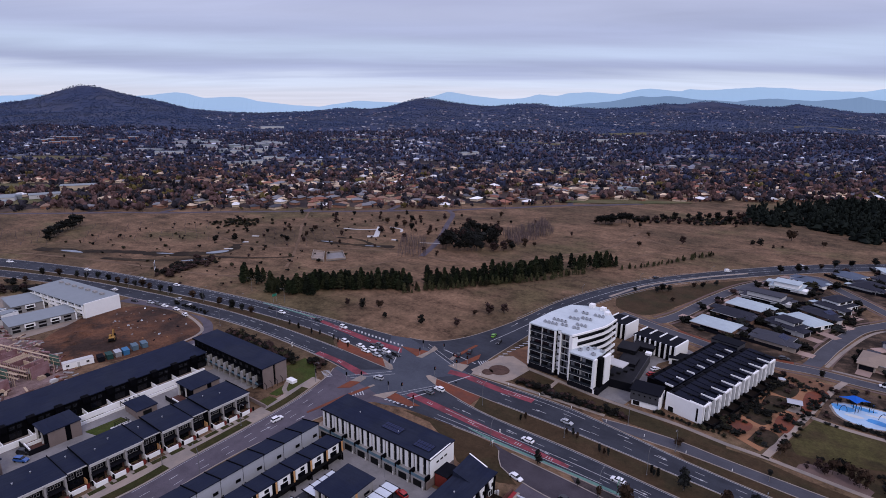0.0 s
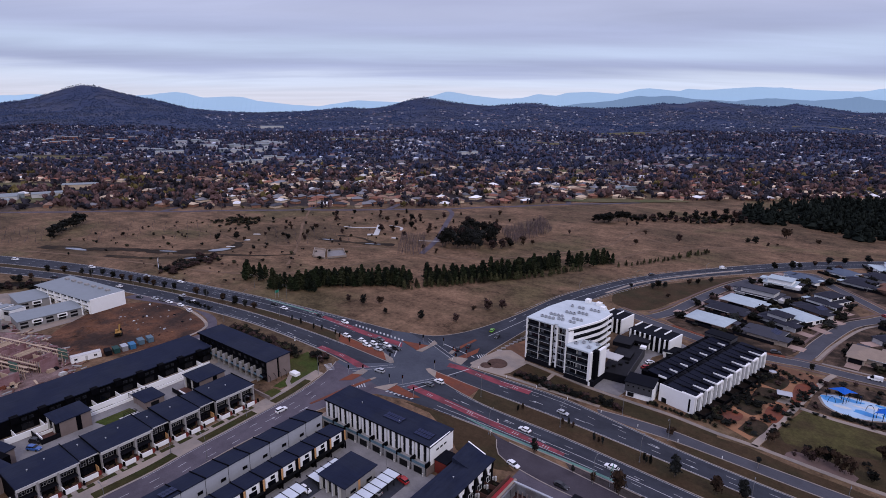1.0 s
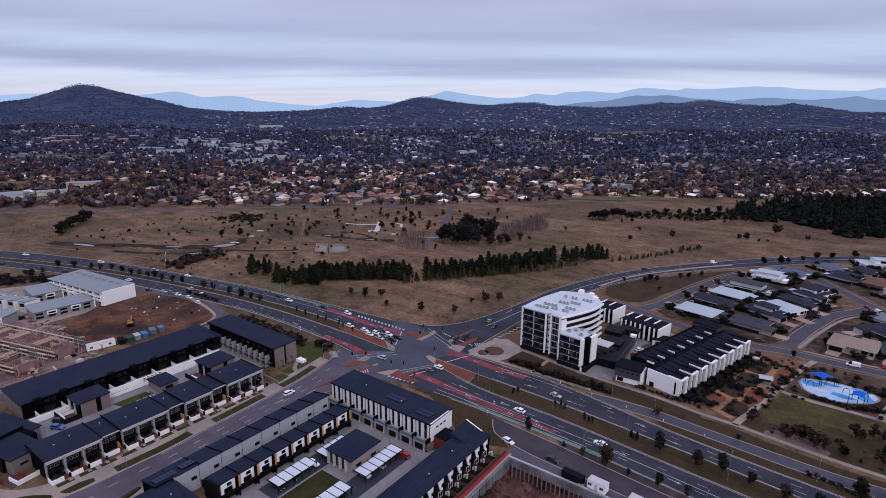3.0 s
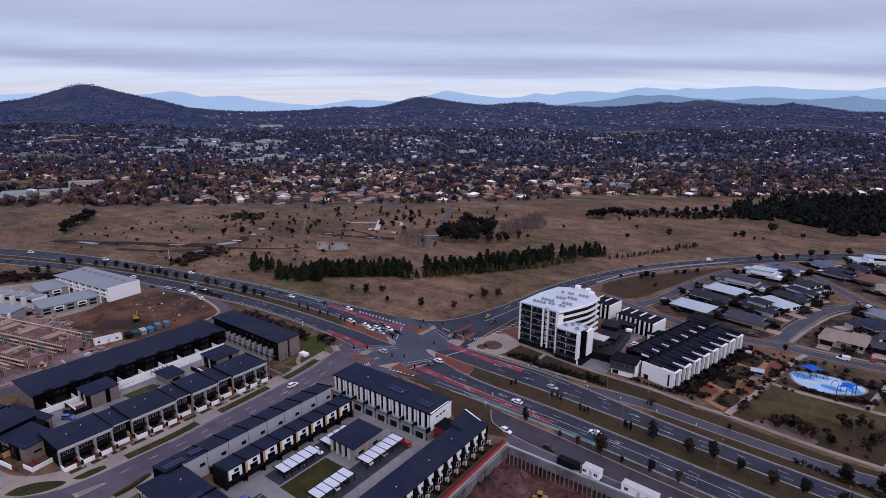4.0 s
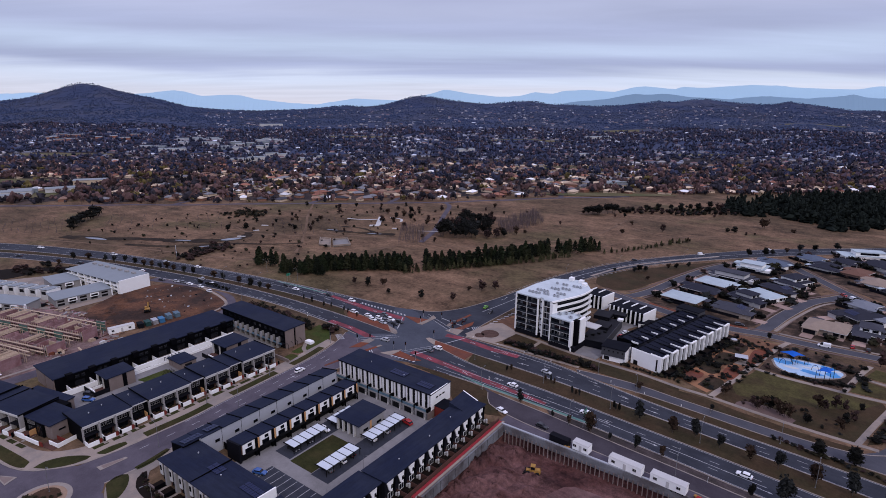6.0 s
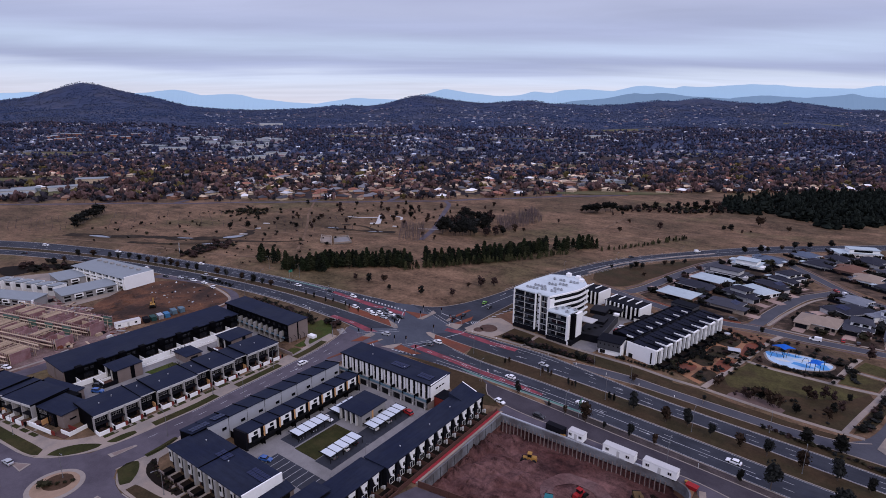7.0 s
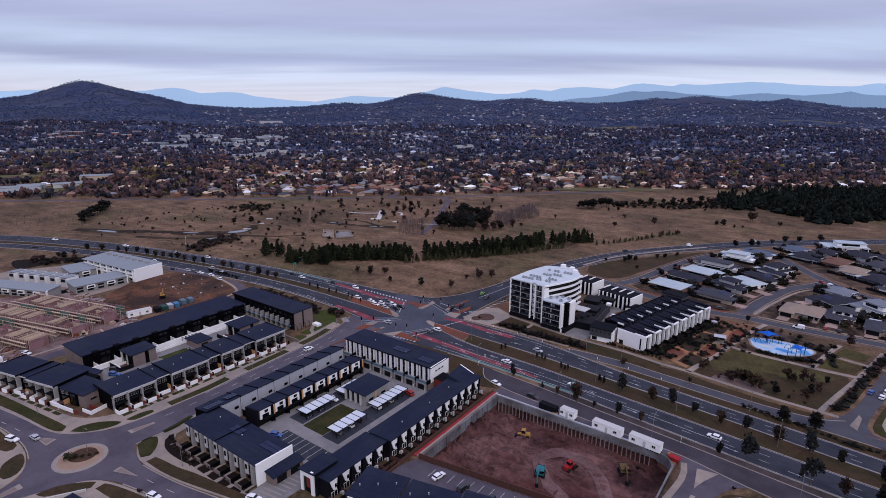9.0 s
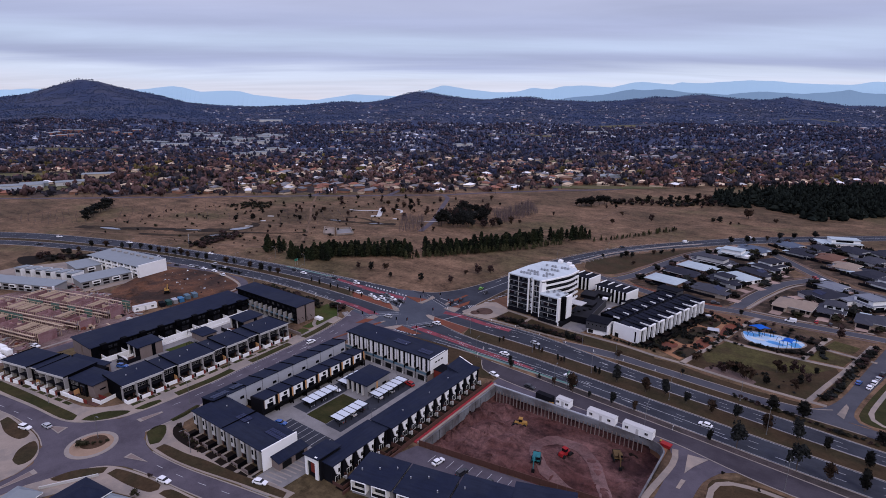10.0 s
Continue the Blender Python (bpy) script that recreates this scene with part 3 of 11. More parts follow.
tagged(new("kerb", kerbs.mesh("kerb", M_KERB)), "pale concrete kerbs along the road edges", "kerb", kind="structure")


def slab(name, ring, z, mat, label, category="paving", skirt=0.3):
    s = Shape().prism(ring, z - skirt, z)
    return tagged(new(name, s.mesh(name, mat)), label, category, kind="structure")


def between(name, a, b, z, mat, label, category="paving"):
    s = strip(Shape(), a, b, z)
    return tagged(new(name, s.mesh(name, mat)), label, category, kind="structure")


def path(name, pts, width, mat=None, z=None, label="pale concrete footpath", step=4.0):
    line = smooth(pts, step)
    return between(name, offset(line, width / 2), offset(line, -width / 2), Z_PATH if z is None else z, mat or M_CONCRETE, label, "footpath")


def sub(line, x0, x1):
    return [p for p in line if x0 <= p[0] <= x1]


# medians with dry grass, and the red brick noses at the crossing
between("median_west", offset(sub(FAR_S_W, -640, -190), -0.4), offset(sub(NEAR_N_W, -640, -183), 0.4), 0.14, M_VERGE, "brown dry grass on the road median", "median")
between("median_nose", [(-190, 171), (-182, 170.6), (-158, 169)], [(-183, 165), (-172, 164), (-151, 163.3)], 0.15, M_PAVER, "red brick paving at the median nose", "median")
slab("median_tip", [(-158, 169), (-151, 163.3), (-147.6, 162.4), (-147, 164), (-150, 166.5)], 0.16, M_CONCRETE, "pale concrete median tip", "median")
between("median_east", offset(sub(FAR_S_E, -104, 320), -0.4), offset(sub(NEAR_N_E, -104, 320), 0.4), 0.14, M_VERGE, "brown dry grass on the road median", "median")
between("median_nose", [(-127, 168.6), (-115, 168), (-104, 166.8)], [(-124, 164), (-114, 161.5), (-104, 159)], 0.15, M_PAVER, "red brick paving at the median nose", "median")
slab("median_tip", [(-127, 168.8), (-131, 169.2), (-132, 167.6), (-129, 165.6), (-124, 163.8)], 0.16, M_CONCRETE, "pale concrete median tip", "median")

between("verge_north", smooth([(-32, 176.6), (-15, 175.6), (7, 173.6), (24, 172.6), (45, 171.4), (62, 170), (100, 166), (160, 160)]), offset(sub(FAR_N_E, -32, 162), 0.4), 0.045, M_VERGE, "brown dry grass between avenue and service road", "verge")
between("verge_south", offset(sub(NEAR_S_E, -56, 160), -0.4), offset(sub(SLIP_N, -56, 160), 0.4), 0.045, M_GRAVEL_GREY, "purple-grey gravel verge between avenue and slip road", "verge")
slab("verge_corner", [(-122, 141.0), (-109, 140.6), (-94, 133), (-88, 128), (-80, 126), (-72, 127), (-67, 129.4), (-73, 133), (-77.6, 137), (-80, 142.6), (-90, 143.6), (-104.8, 143.2), (-116, 142.6)], 0.05, M_VERGE, "olive-brown grass corner behind the row houses", "verge")
between("verge_park", smooth([(-36, 191), (-22, 188.6), (-9, 188.2), (2, 185.4), (13, 184.2), (23, 183), (33, 183.2), (39.5, 183.2)]), offset(sub(SERV_N, -36, 40), 0.4), 0.05, M_VERGE, "worn brown grass between footpath and service road", "verge")

ISLANDS = [
    ([(-160, 184), (-146, 187.5), (-147, 180)], [(-147, 179.5), (-146, 187.5), (-147.5, 194), (-144, 192), (-144, 180)]),
    ([(-128, 184), (-125, 200), (-123, 195), (-124, 187)], [(-130, 181), (-129, 185.5), (-123, 187), (-122, 180)]),
    ([(-154, 137.5), (-154, 145), (-150, 147), (-150, 141)], [(-154, 145), (-154, 151.5), (-150.5, 151), (-150, 147)]),
    ([(-133, 144), (-132.5, 149), (-118.5, 147), (-122, 144.2)], [(-138.5, 142), (-136, 146.5), (-133, 150.5), (-132.7, 146), (-133, 143)]),
    ([(-134, 190), (-132.5, 207), (-131, 207), (-132, 190)], [(-134, 190), (-132, 190), (-131.5, 186.5), (-133.5, 186.5)]),
    ([(-147.5, 135), (-145, 146), (-143.6, 146), (-145.6, 134), (-148.5, 118), (-149.5, 118)], [(-145, 146), (-143.6, 146), (-143.2, 148.6), (-144.4, 148.6)]),
]
for red, pale in ISLANDS:
    slab("traffic_island", red, 0.16, M_PAVER, "red brick traffic island at the crossing", "traffic island")
    slab("traffic_island", pale, 0.172, M_CONCRETE, "pale concrete crossing ramp on a traffic island", "traffic island")

M_ISLAND = material("tan_island_paving", (0.185, 0.142, 0.128), 0.9, 0.2, 0.4, 4.0)
M_DRIVE_DULL = material("dull_pink_paving", (0.125, 0.085, 0.075), 0.9, 0.2, 0.4, 4.0)
# roundabout
isl = thing("roundabout", (*RBT, 0), 0, "raised roundabout of beige gravel with a pale kerb", "roundabout", kind="structure")
part("kerb_ring", Shape().disc(0, 0, -0.1, 0.2, 7.8, 40, 7.6), M_KERB, isl)
part("gravel_bed", Shape().disc(0, 0, 0.0, 0.3, 6.9, 36, 6.0), material("beige_gravel", (0.27, 0.185, 0.13), 0.95, 0.15, 0.5, 3.0, 0.03), isl)
part("mulch_bed", Shape().prism([(5.2 * math.cos(a) * (0.75 + 0.25 * math.cos(a - 2.2)), 5.2 * math.sin(a) * (0.75 + 0.25 * math.cos(a - 2.2))) for a in np.linspace(0, 2 * math.pi, 33)[:-1]], 0.2, 0.33), material("brown_mulch", (0.055, 0.032, 0.020), 0.95, 0.4, 0.5, 3.0, 0.05, tuft=(0.6, 1.6)), isl, "brown mulch bed with low planting")
for pts in ([(-173.5, 7.8), (-166.8, 11.6), (-165.3, 8.0)], [(-153, 28), (-151, 36), (-150, 36), (-150.3, 28)], [(-134.4, 15), (-134.8, 17.4), (-126, 18.4)], [(-150.2, -4), (-148.6, -14), (-147.8, -14), (-147.2, -4)]):
    slab("splitter_island", pts, 0.17, M_KERB, "pale kerbed splitter island at the roundabout", "traffic island")
    mx, my = sum(p[0] for p in pts) / len(pts), sum(p[1] for p in pts) / len(pts)
    slab("island_paving", [(mx + (p[0] - mx) * 0.74, my + (p[1] - my) * 0.74) for p in pts], 0.185, M_ISLAND, "dull pink paving of the splitter island", "traffic island")
slab("splitter_island", [(9, 123.4), (15, 124.4), (12, 118), (10.4, 113)], 0.17, M_CONCRETE, "pale concrete splitter island at the side street", "traffic island")
slab("splitter_island", [(10.3, 109.5), (11.6, 109.5), (11, 104.5), (10, 104.5)], 0.17, M_CONCRETE, "pale concrete splitter island at the side street", "traffic island")
slab("splitter_island", [(47.2, 181.4), (49.4, 179), (50.8, 189.6), (49.9, 192)], 0.17, M_CONCRETE, "pale concrete splitter island at the side street", "traffic island")

# ---- painted lanes and markings ----
red, green, white = Shape(), Shape(), Shape()


def lane_at(edge_a, edge_b, f, x0, x1):
    """A line that lies at the share f of the way from one road edge to the other."""
    n = 60
    a = resample(sub(edge_a, x0, x1), n)
    b = resample(sub(edge_b, x0, x1), n)
    return [(p[0] + (q[0] - p[0]) * f, p[1] + (q[1] - p[1]) * f) for p, q in zip(a, b)]


# bus and bicycle lanes in red, bicycle crossing strips in green
ribbon(red, resample([(-232, 184.5), (-205, 183.5), (-180, 182), (-158, 182.5)], 20), resample([(-232, 183.9), (-205, 180), (-180, 178), (-155, 178.5)], 20), Z_PAINT - 0.004)
ribbon(red, resample([(-186, 156.8), (-170, 156.5), (-152, 154)], 12), resample([(-186, 153.6), (-170, 153.3), (-156, 150.5)], 12), Z_PAINT - 0.004)
ribbon(red, resample([(-127, 178.6), (-120, 179.6), (-100, 178.2), (-86, 178.6)], 12), resample([(-126, 175), (-120, 176), (-100, 174.6), (-86, 175)], 12), Z_PAINT - 0.004)
ribbon(red, resample([(-128, 153.6), (-104, 152), (-84, 150), (-58, 147.8)], 20), resample([(-128, 150), (-104, 148.6), (-84, 146.9), (-58, 146.1)], 20), Z_PAINT - 0.004)
ribbon(green, resample([(-96, 146.3), (-84, 145.4), (-66, 145), (-48, 144.8), (-38, 144.4)], 20), resample([(-96, 145.9), (-84, 143.9), (-66, 143.5), (-48, 143.4), (-38, 143.3)], 20), Z_PAINT + 0.002)
ribbon(green, resample([(-262, 181.6), (-240, 183.4), (-215, 184.6)], 12), resample([(-262, 180.4), (-240, 182), (-215, 183.4)], 12), Z_PAINT - 0.002)
tagged(new("red_lane", red.mesh("red_lane", M_RED_LANE)), "faded red painted bus lanes at the crossing", "road marking", kind="structure")
tagged(new("green_lane", green.mesh("green_lane", M_GREEN_LANE)), "faded green painted bicycle lane", "road marking", kind="structure")

for a, b, x0, x1, shares in ((FAR_N_W, FAR_S_W, -640, -180, (0.33, 0.66)), (NEAR_N_W, NEAR_S_W, -640, -175, (0.36, 0.72)), (FAR_N_E, FAR_S_E, -100, 320, (0.36, 0.68)), (NEAR_N_E, NEAR_S_E, -112, 320, (0.34, 0.66))):
    for f in shares:
        dashes(white, lane_at(a, b, f, x0, x1), 0.15, 3.0, 9.0, Z_PAINT, 2.0)
    for f in (0.035, 0.965):
        dashes(white, lane_at(a, b, f, x0, x1), 0.16, 8.0, 0.05, Z_PAINT)
UP_MID = [(0.5 * (p[0] + q[0]), 0.5 * (p[1] + q[1])) for p, q in zip(resample(UP_W, 120), resample(UP_E, 120))]
dashes(white, UP_MID[6:], 0.3, 10.0, 0.1, Z_PAINT)
for d in (4.6, -4.6):
    dashes(white, offset(UP_MID[10:], d), 0.18, 3.0, 9.0, Z_PAINT)
for d in (9.3, -9.0):
    dashes(white, offset(UP_MID[12:60], d), 0.16, 8.0, 0.05, Z_PAINT)
for line, d in ((SOUTH_W[4:-3], -4.2), (EAST_N[4:], -3.2), (WEST_N[4:], 4.4)):
    dashes(white, offset(line, d), 0.16, 3.0, 6.0, Z_PAINT)
for line in (SOUTH_W[8:-4],):
    dashes(white, offset(line, -7.6), 0.16, 3.0, 6.0, Z_PAINT)
    dashes(white, offset(line, -0.5), 0.14, 8.0, 0.1, Z_PAINT)
# edge lines of the bus lanes, word panels in them, and hatched islands
for a, b, x0, x1, f in ((FAR_N_W, FAR_S_W, -300, -186, 0.50), (NEAR_N_E, NEAR_S_E, -112, 20, 0.52), (NEAR_N_E, NEAR_S_E, -112, -40, 0.82), (FAR_N_E, FAR_S_E, -104, -60, 0.20), (NEAR_N_W, NEAR_S_W, -260, -186, 0.86), (FAR_N_W, FAR_S_W, -420, -200, 0.12)):
    dashes(white, lane_at(a, b, f, x0, x1), 0.2, 9.0, 0.05, Z_PAINT)
for x, y, turn in ((-200, 181.4, -3), (-178, 179.6, -2), (-112, 177, -4), (-94, 176.6, -2), (-118, 151, -4), (-98, 149.6, -5), (-78, 148.2, -5), (-66, 147.4, -5), (-172, 155, -2)):
    c, s = math.cos(radians(turn)), math.sin(radians(turn))
    for k in range(3):
        white.face(*[(x + c * u - s * v, y + s * u + c * v, Z_PAINT + 0.004) for u, v in ((1.0 * k, -0.6), (1.0 * k + 0.28, -0.6), (1.0 * k + 0.28, 0.6), (1.0 * k, 0.6))])
# stop lines and crossing lines
for p, q, w in (((-159, 182.5), (-151, 168.5), 0.45), ((-119, 149), (-126, 160), 0.0), ((-127.5, 143.5), (-122, 158.5), 0.45), ((-117, 179), (-121, 168), 0.45), ((-151, 194), (-125, 183), 0.2), ((-149, 191), (-125.5, 181), 0.2), ((-159, 147), (-146, 162), 0.2), ((-156, 147), (-143.5, 161), 0.2), ((-134, 146), (-122, 166), 0.2), ((-131.5, 146), (-119.5, 168), 0.2), ((-141, 193.5), (-121.5, 190), 0.45)):
    if w:
        d = (Vector(q) - Vector(p)).normalized()
        n = Vector((-d.y, d.x)) * w / 2
        white.face(*[(*(Vector(v) + s * n), Z_PAINT) for v, s in ((p, -1), (q, -1), (q, 1), (p, 1))])


def bars(p, step, count, along, length, w=0.45):
    """Zebra bars: count bars from p, each step further, drawn along a direction."""
    for k in range(count):
        a = Vector(p) + Vector(step) * k
        d = Vector(along).normalized()
        n = Vector((-d.y, d.x)) * w / 2
        b = a + d * length
        white.face(*[(*(v + s * n), Z_PAINT + 0.002) for v, s in ((a, -1), (b, -1), (b, 1), (a, 1))])


bars((-170, 143.5), (1.0, -0.55), 6, (0.6, 1), 3.4)
bars((-147, 139), (0.7, 0.75), 5, (1, -0.7), 3.2)
bars((-119, 196), (-0.75, -0.75), 5, (1, -0.9), 3.6)
bars((-192, 185.4), (2.4, 0.02), 14, (0.8, -0.75), 2.4, 0.8)
bars((-117.5, 203), (0.35, 3.2), 11, (1, 0.8), 2.4, 0.8)
bars((-132, 143.6), (1.9, 0.25), 7, (-0.3, -0.9), 1.3, 0.8)
bars((-92, 60), (0.05, 1.5), 7, (1, 0), 0.7, 0.5)


def arrow(x, y, heading, size=0.8):
    """A lane arrow."""
    c, s = math.cos(radians(heading)), math.sin(radians(heading))
    for ring in ([(0, -0.14), (3.6, -0.14), (3.6, 0.14), (0, 0.14)], [(3.6, -0.5), (5.4, 0), (3.6, 0.5)]):
        white.face(*[(x + size * (c * u - s * v), y + size * (s * u + c * v), Z_PAINT + 0.001) for u, v in ring])


for x, y, h in ((-215, 177.5, -3), (-200, 174.5, -3), (-225, 182, -2), (-208, 157, 180), (-240, 160, 180), (-95, 174, 178), (-78, 171.5, 178), (-60, 169.5, 177), (-100, 154, 176), (-80, 153, 176), (-70, 149.5, -4), (-38, 149, -5), (-38, 169.8, -6), (-20, 145, -6), (14, 141, -6), (32, 139, -6), (-52, 174.5, -6), (-26, 166, -6), (-130, 240, 95), (-125, 262, 92), (-152, 100, 88), (-148, 112, 88)):
    arrow(x, y, h)
tagged(new("road_marking", white.mesh("road_marking", M_PAINT)), "worn white lane lines, arrows and crossing bars", "road marking", kind="structure")

# ---- houses: helpers. A house stands in its own frame: its front is at y = 0 and faces -y, x runs along it ----
def window(parent, x0, z0, x1, z1, y=0.0, frame_mat=None, bars_x=1, bars_z=0, side="y", glass_mat=None):
    """A framed window on the plane y (or x, with side "x"), proud of the wall on its outer side."""
    out = -0.06
    fr, gl = Shape(), Shape()

    def bx(s, a0, c0, a1, c1, d0, d1):
        if side == "y":
            s.box(a0, y + d0, c0, a1, y + d1, c1)
        elif side == "x":
            s.box(y - d0, a0, c0, y - d1, a1, c1)
        else:
            s.box(y + d0, a0, c0, y + d1, a1, c1)

    t = 0.09
    for a0, c0, a1, c1 in ((x0, z0, x1, z0 + t), (x0, z1 - t, x1, z1), (x0, z0 + t, x0 + t, z1 - t), (x1 - t, z0 + t, x1, z1 - t)):
        bx(fr, a0, c0, a1, c1, out - 0.05, 0.02)
    for k in range(1, bars_x + 1):
        xm = x0 + (x1 - x0) * k / (bars_x + 1)
        bx(fr, xm - 0.04, z0 + t, xm + 0.04, z1 - t, out - 0.03, 0.0)
    for k in range(1, bars_z + 1):
        zm = z0 + (z1 - z0) * k / (bars_z + 1)
        bx(fr, x0 + t, zm - 0.04, x1 - t, zm + 0.04, out - 0.03, 0.0)
    bx(gl, x0 + t, z0 + t, x1 - t, z1 - t, out, 0.01)
    w = part("window", fr, frame_mat or M_DARK_STEEL, parent)
    part("pane", gl, glass_mat or M_GLASS, w)
    return w


def roof_plate(x0, y0, x1, y1, z_front, z_back, thick=0.28, ribs=0.0):
    """A single-pitch roof with standing ribs that run from front to back."""
    s = Shape()
    s.solid([(x0, y0, z_front - thick), (x1, y0, z_front - thick), (x1, y1, z_back - thick), (x0, y1, z_back - thick)], [(x0, y0, z_front), (x1, y0, z_front), (x1, y1, z_back), (x0, y1, z_back)])
    return s


def wall_body(x0, y0, x1, y1, z_front, z_back):
    return Shape().solid([(x0, y0, 0), (x1, y0, 0), (x1, y1, 0), (x0, y1, 0)], [(x0, y0, z_front), (x1, y0, z_front), (x1, y1, z_back), (x0, y1, z_back)])


def solar_panels(x, y, z, nx, ny, tilt, turn, label="dark blue solar panels on a roof"):
    """An array of solar panels on a roof."""
    root = thing("solar_array", (x, y, z), turn, label, "solar panel")
    rail = Shape()
    for j in range(ny):
        rail.box(0, j * 1.75 + 0.4, 0.0, nx * 1.05, j * 1.75 + 0.46, 0.06)
    part("rail", rail, M_STEEL, root)
    part("tray", Shape().box(-0.05, -0.05, 0.05, nx * 1.06, ny * 1.75, 0.075), M_CHARCOAL, root, "thin dark trim between the panels")
    one = Shape().box(0.02, 0.03, 0.08, 0.96, 1.6, 0.12)
    me = one.mesh("panel", M_SOLAR)
    for i in range(nx):
        for j in range(ny):
            part("panel", me, M_SOLAR, root, at=(i * 1.06, j * 1.75, 0))
    root.matrix_basis = pose(x, y, z, tilt, 0, turn)
    return root


def garden_bed(name, x0, y0, x1, y1, mat, label):
    return slab(name, [(x0, y0), (x1, y0), (x1, y1), (x0, y1)], 0.1, mat, label, "garden bed")


def vent(x, y, z):
    whole("roof_vent", Shape().disc(0, 0, -0.2, 0.3, 0.14, 8).disc(0, 0, 0.3, 0.42, 0.24, 8), M_STEEL, "small galvanised vent pipe on a roof", "roof vent", "roof vents", at=(x, y, z))


# -- estate court --
slab("court_paving", [(-121, 50), (-80.5, 50), (-80.5, 113), (-121, 113)], 0.08, M_GREYPAVE, "pale concrete paving of the estate court")
slab("court_drive", [(-93, 29), (-83, 31), (-82, 50), (-93, 50)], 0.085, M_GREYPAVE, "pale concrete driveway into the court")
slab("court_lawn", [(-107.5, 66), (-97.5, 66), (-97.5, 84), (-107.5, 84)], 0.16, M_LAWN, "small olive lawn in the court", "lawn")
slab("parking_bay", [(-110, 54), (-82, 54), (-82, 61), (-110, 61)], 0.10, M_ASPHALT, "dark asphalt parking bays", "parking")

for ring in ([(-115.6, 66.5), (-108.3, 66.5), (-108.3, 100), (-115.6, 100)], [(-97.2, 65.5), (-89.6, 65.5), (-89.6, 106), (-97.2, 106)]):
    slab("parking_bay", ring, 0.105, M_ASPHALT, "dark asphalt parking bays", "parking")
for k in range(10):
    x = -109 + 2.8 * k
    slab("bay_line", [(x, 54.2), (x + 0.14, 54.2), (x + 0.14, 60.8), (x, 60.8)], 0.115, M_PAINT, "white painted parking bay line", "road marking", 0.1)
for k in range(9):
    slab("drive_bar", [(-92 + 0.1 * k, 32.5 + 1.7 * k), (-85 + 0.1 * k, 33.5 + 1.7 * k), (-85 + 0.1 * k, 34.0 + 1.7 * k), (-92 + 0.1 * k, 33.0 + 1.7 * k)], 0.1, M_KERB, "pale paving band across the driveway", "paving", 0.1)


def unit_mews(w=6.3):
    """Two-storey mews house with a timber fin, a white panel, a balcony and a garage."""
    h = thing("mews_house", (0, 0, 0), 0, "charcoal mews house with timber fin and white panel", "house", "mews houses round the court")
    part("wall", wall_body(0, 0.9, w, 7.0, 6.0, 5.5), M_CHARCOAL, h)
    part("roof", roof_plate(-0.02, 0.1, w - 0.02, 7.2, 6.55, 5.85, 0.3, 0.9), M_ROOF_DARK, h)
    part("party_wall", Shape().box(w - 1.5, -0.1, 0, w - 0.6, 0.9, 6.35), M_BLACK, h)
    part("roof_joint", Shape().solid([(w - 0.2, 0.1, 6.4), (w, 0.1, 6.4), (w, 7.2, 5.7), (w - 0.2, 7.2, 5.7)], [(w - 0.2, 0.1, 6.8), (w, 0.1, 6.8), (w, 7.2, 6.1), (w - 0.2, 7.2, 6.1)]), M_BLACK, h)
    part("timber_fin", Shape().box(w - 0.6, -0.2, 2.6, w - 0.05, 0.9, 6.2), M_TIMBER, h, "vertical orange timber cladding")
    part("recess", Shape().box(0, 0.6, 2.7, 0.4, 0.92, 6.1), M_BROWN, h, "dark brown recessed cladding")
    part("panel", Shape().box(0.4, 0.2, 2.7, w - 1.5, 0.92, 6.1), M_WHITE, h, "pale rendered upper wall")
    window(h, 2.2, 4.7, 3.6, 5.7, 0.2)
    window(h, 1.2, 2.8, 3.8, 4.3, 0.2)
    bal = part("balcony", Shape().box(1.2, -0.9, 2.55, w - 1.0, 0.6, 2.75), M_CHARCOAL, h)
    part("railing", Shape().box(1.25, -0.9, 2.75, w - 1.05, -0.85, 3.6), M_DARK_STEEL, bal)
    part("garage_door", Shape().box(1.2, 0.82, 0.1, w - 1.3, 0.95, 2.4), M_DARK_STEEL, h)
    part("post", Shape().box(w - 0.9, -0.85, 0, w - 0.6, -0.5, 2.6), M_BLACK, h)
    return h


m0 = unit_mews()
m0.matrix_basis = pose(-118.3, 56.4, 0, 0, 0, 90)
for k in range(1, 8):
    copy_thing(m0, pose(-118.3, 56.4 + 6.33 * k, 0, 0, 0, 90))
whole("end_wall", Shape().solid([(-125.4, 55.6, 0), (-118.6, 55.6, 0), (-118.6, 56.3, 0), (-125.4, 56.3, 0)], [(-125.4, 55.6, 5.9), (-118.6, 55.6, 6.7), (-118.6, 56.3, 6.7), (-125.4, 56.3, 5.9)]), M_CHARCOAL, "charcoal end wall of the mews row", "wall")


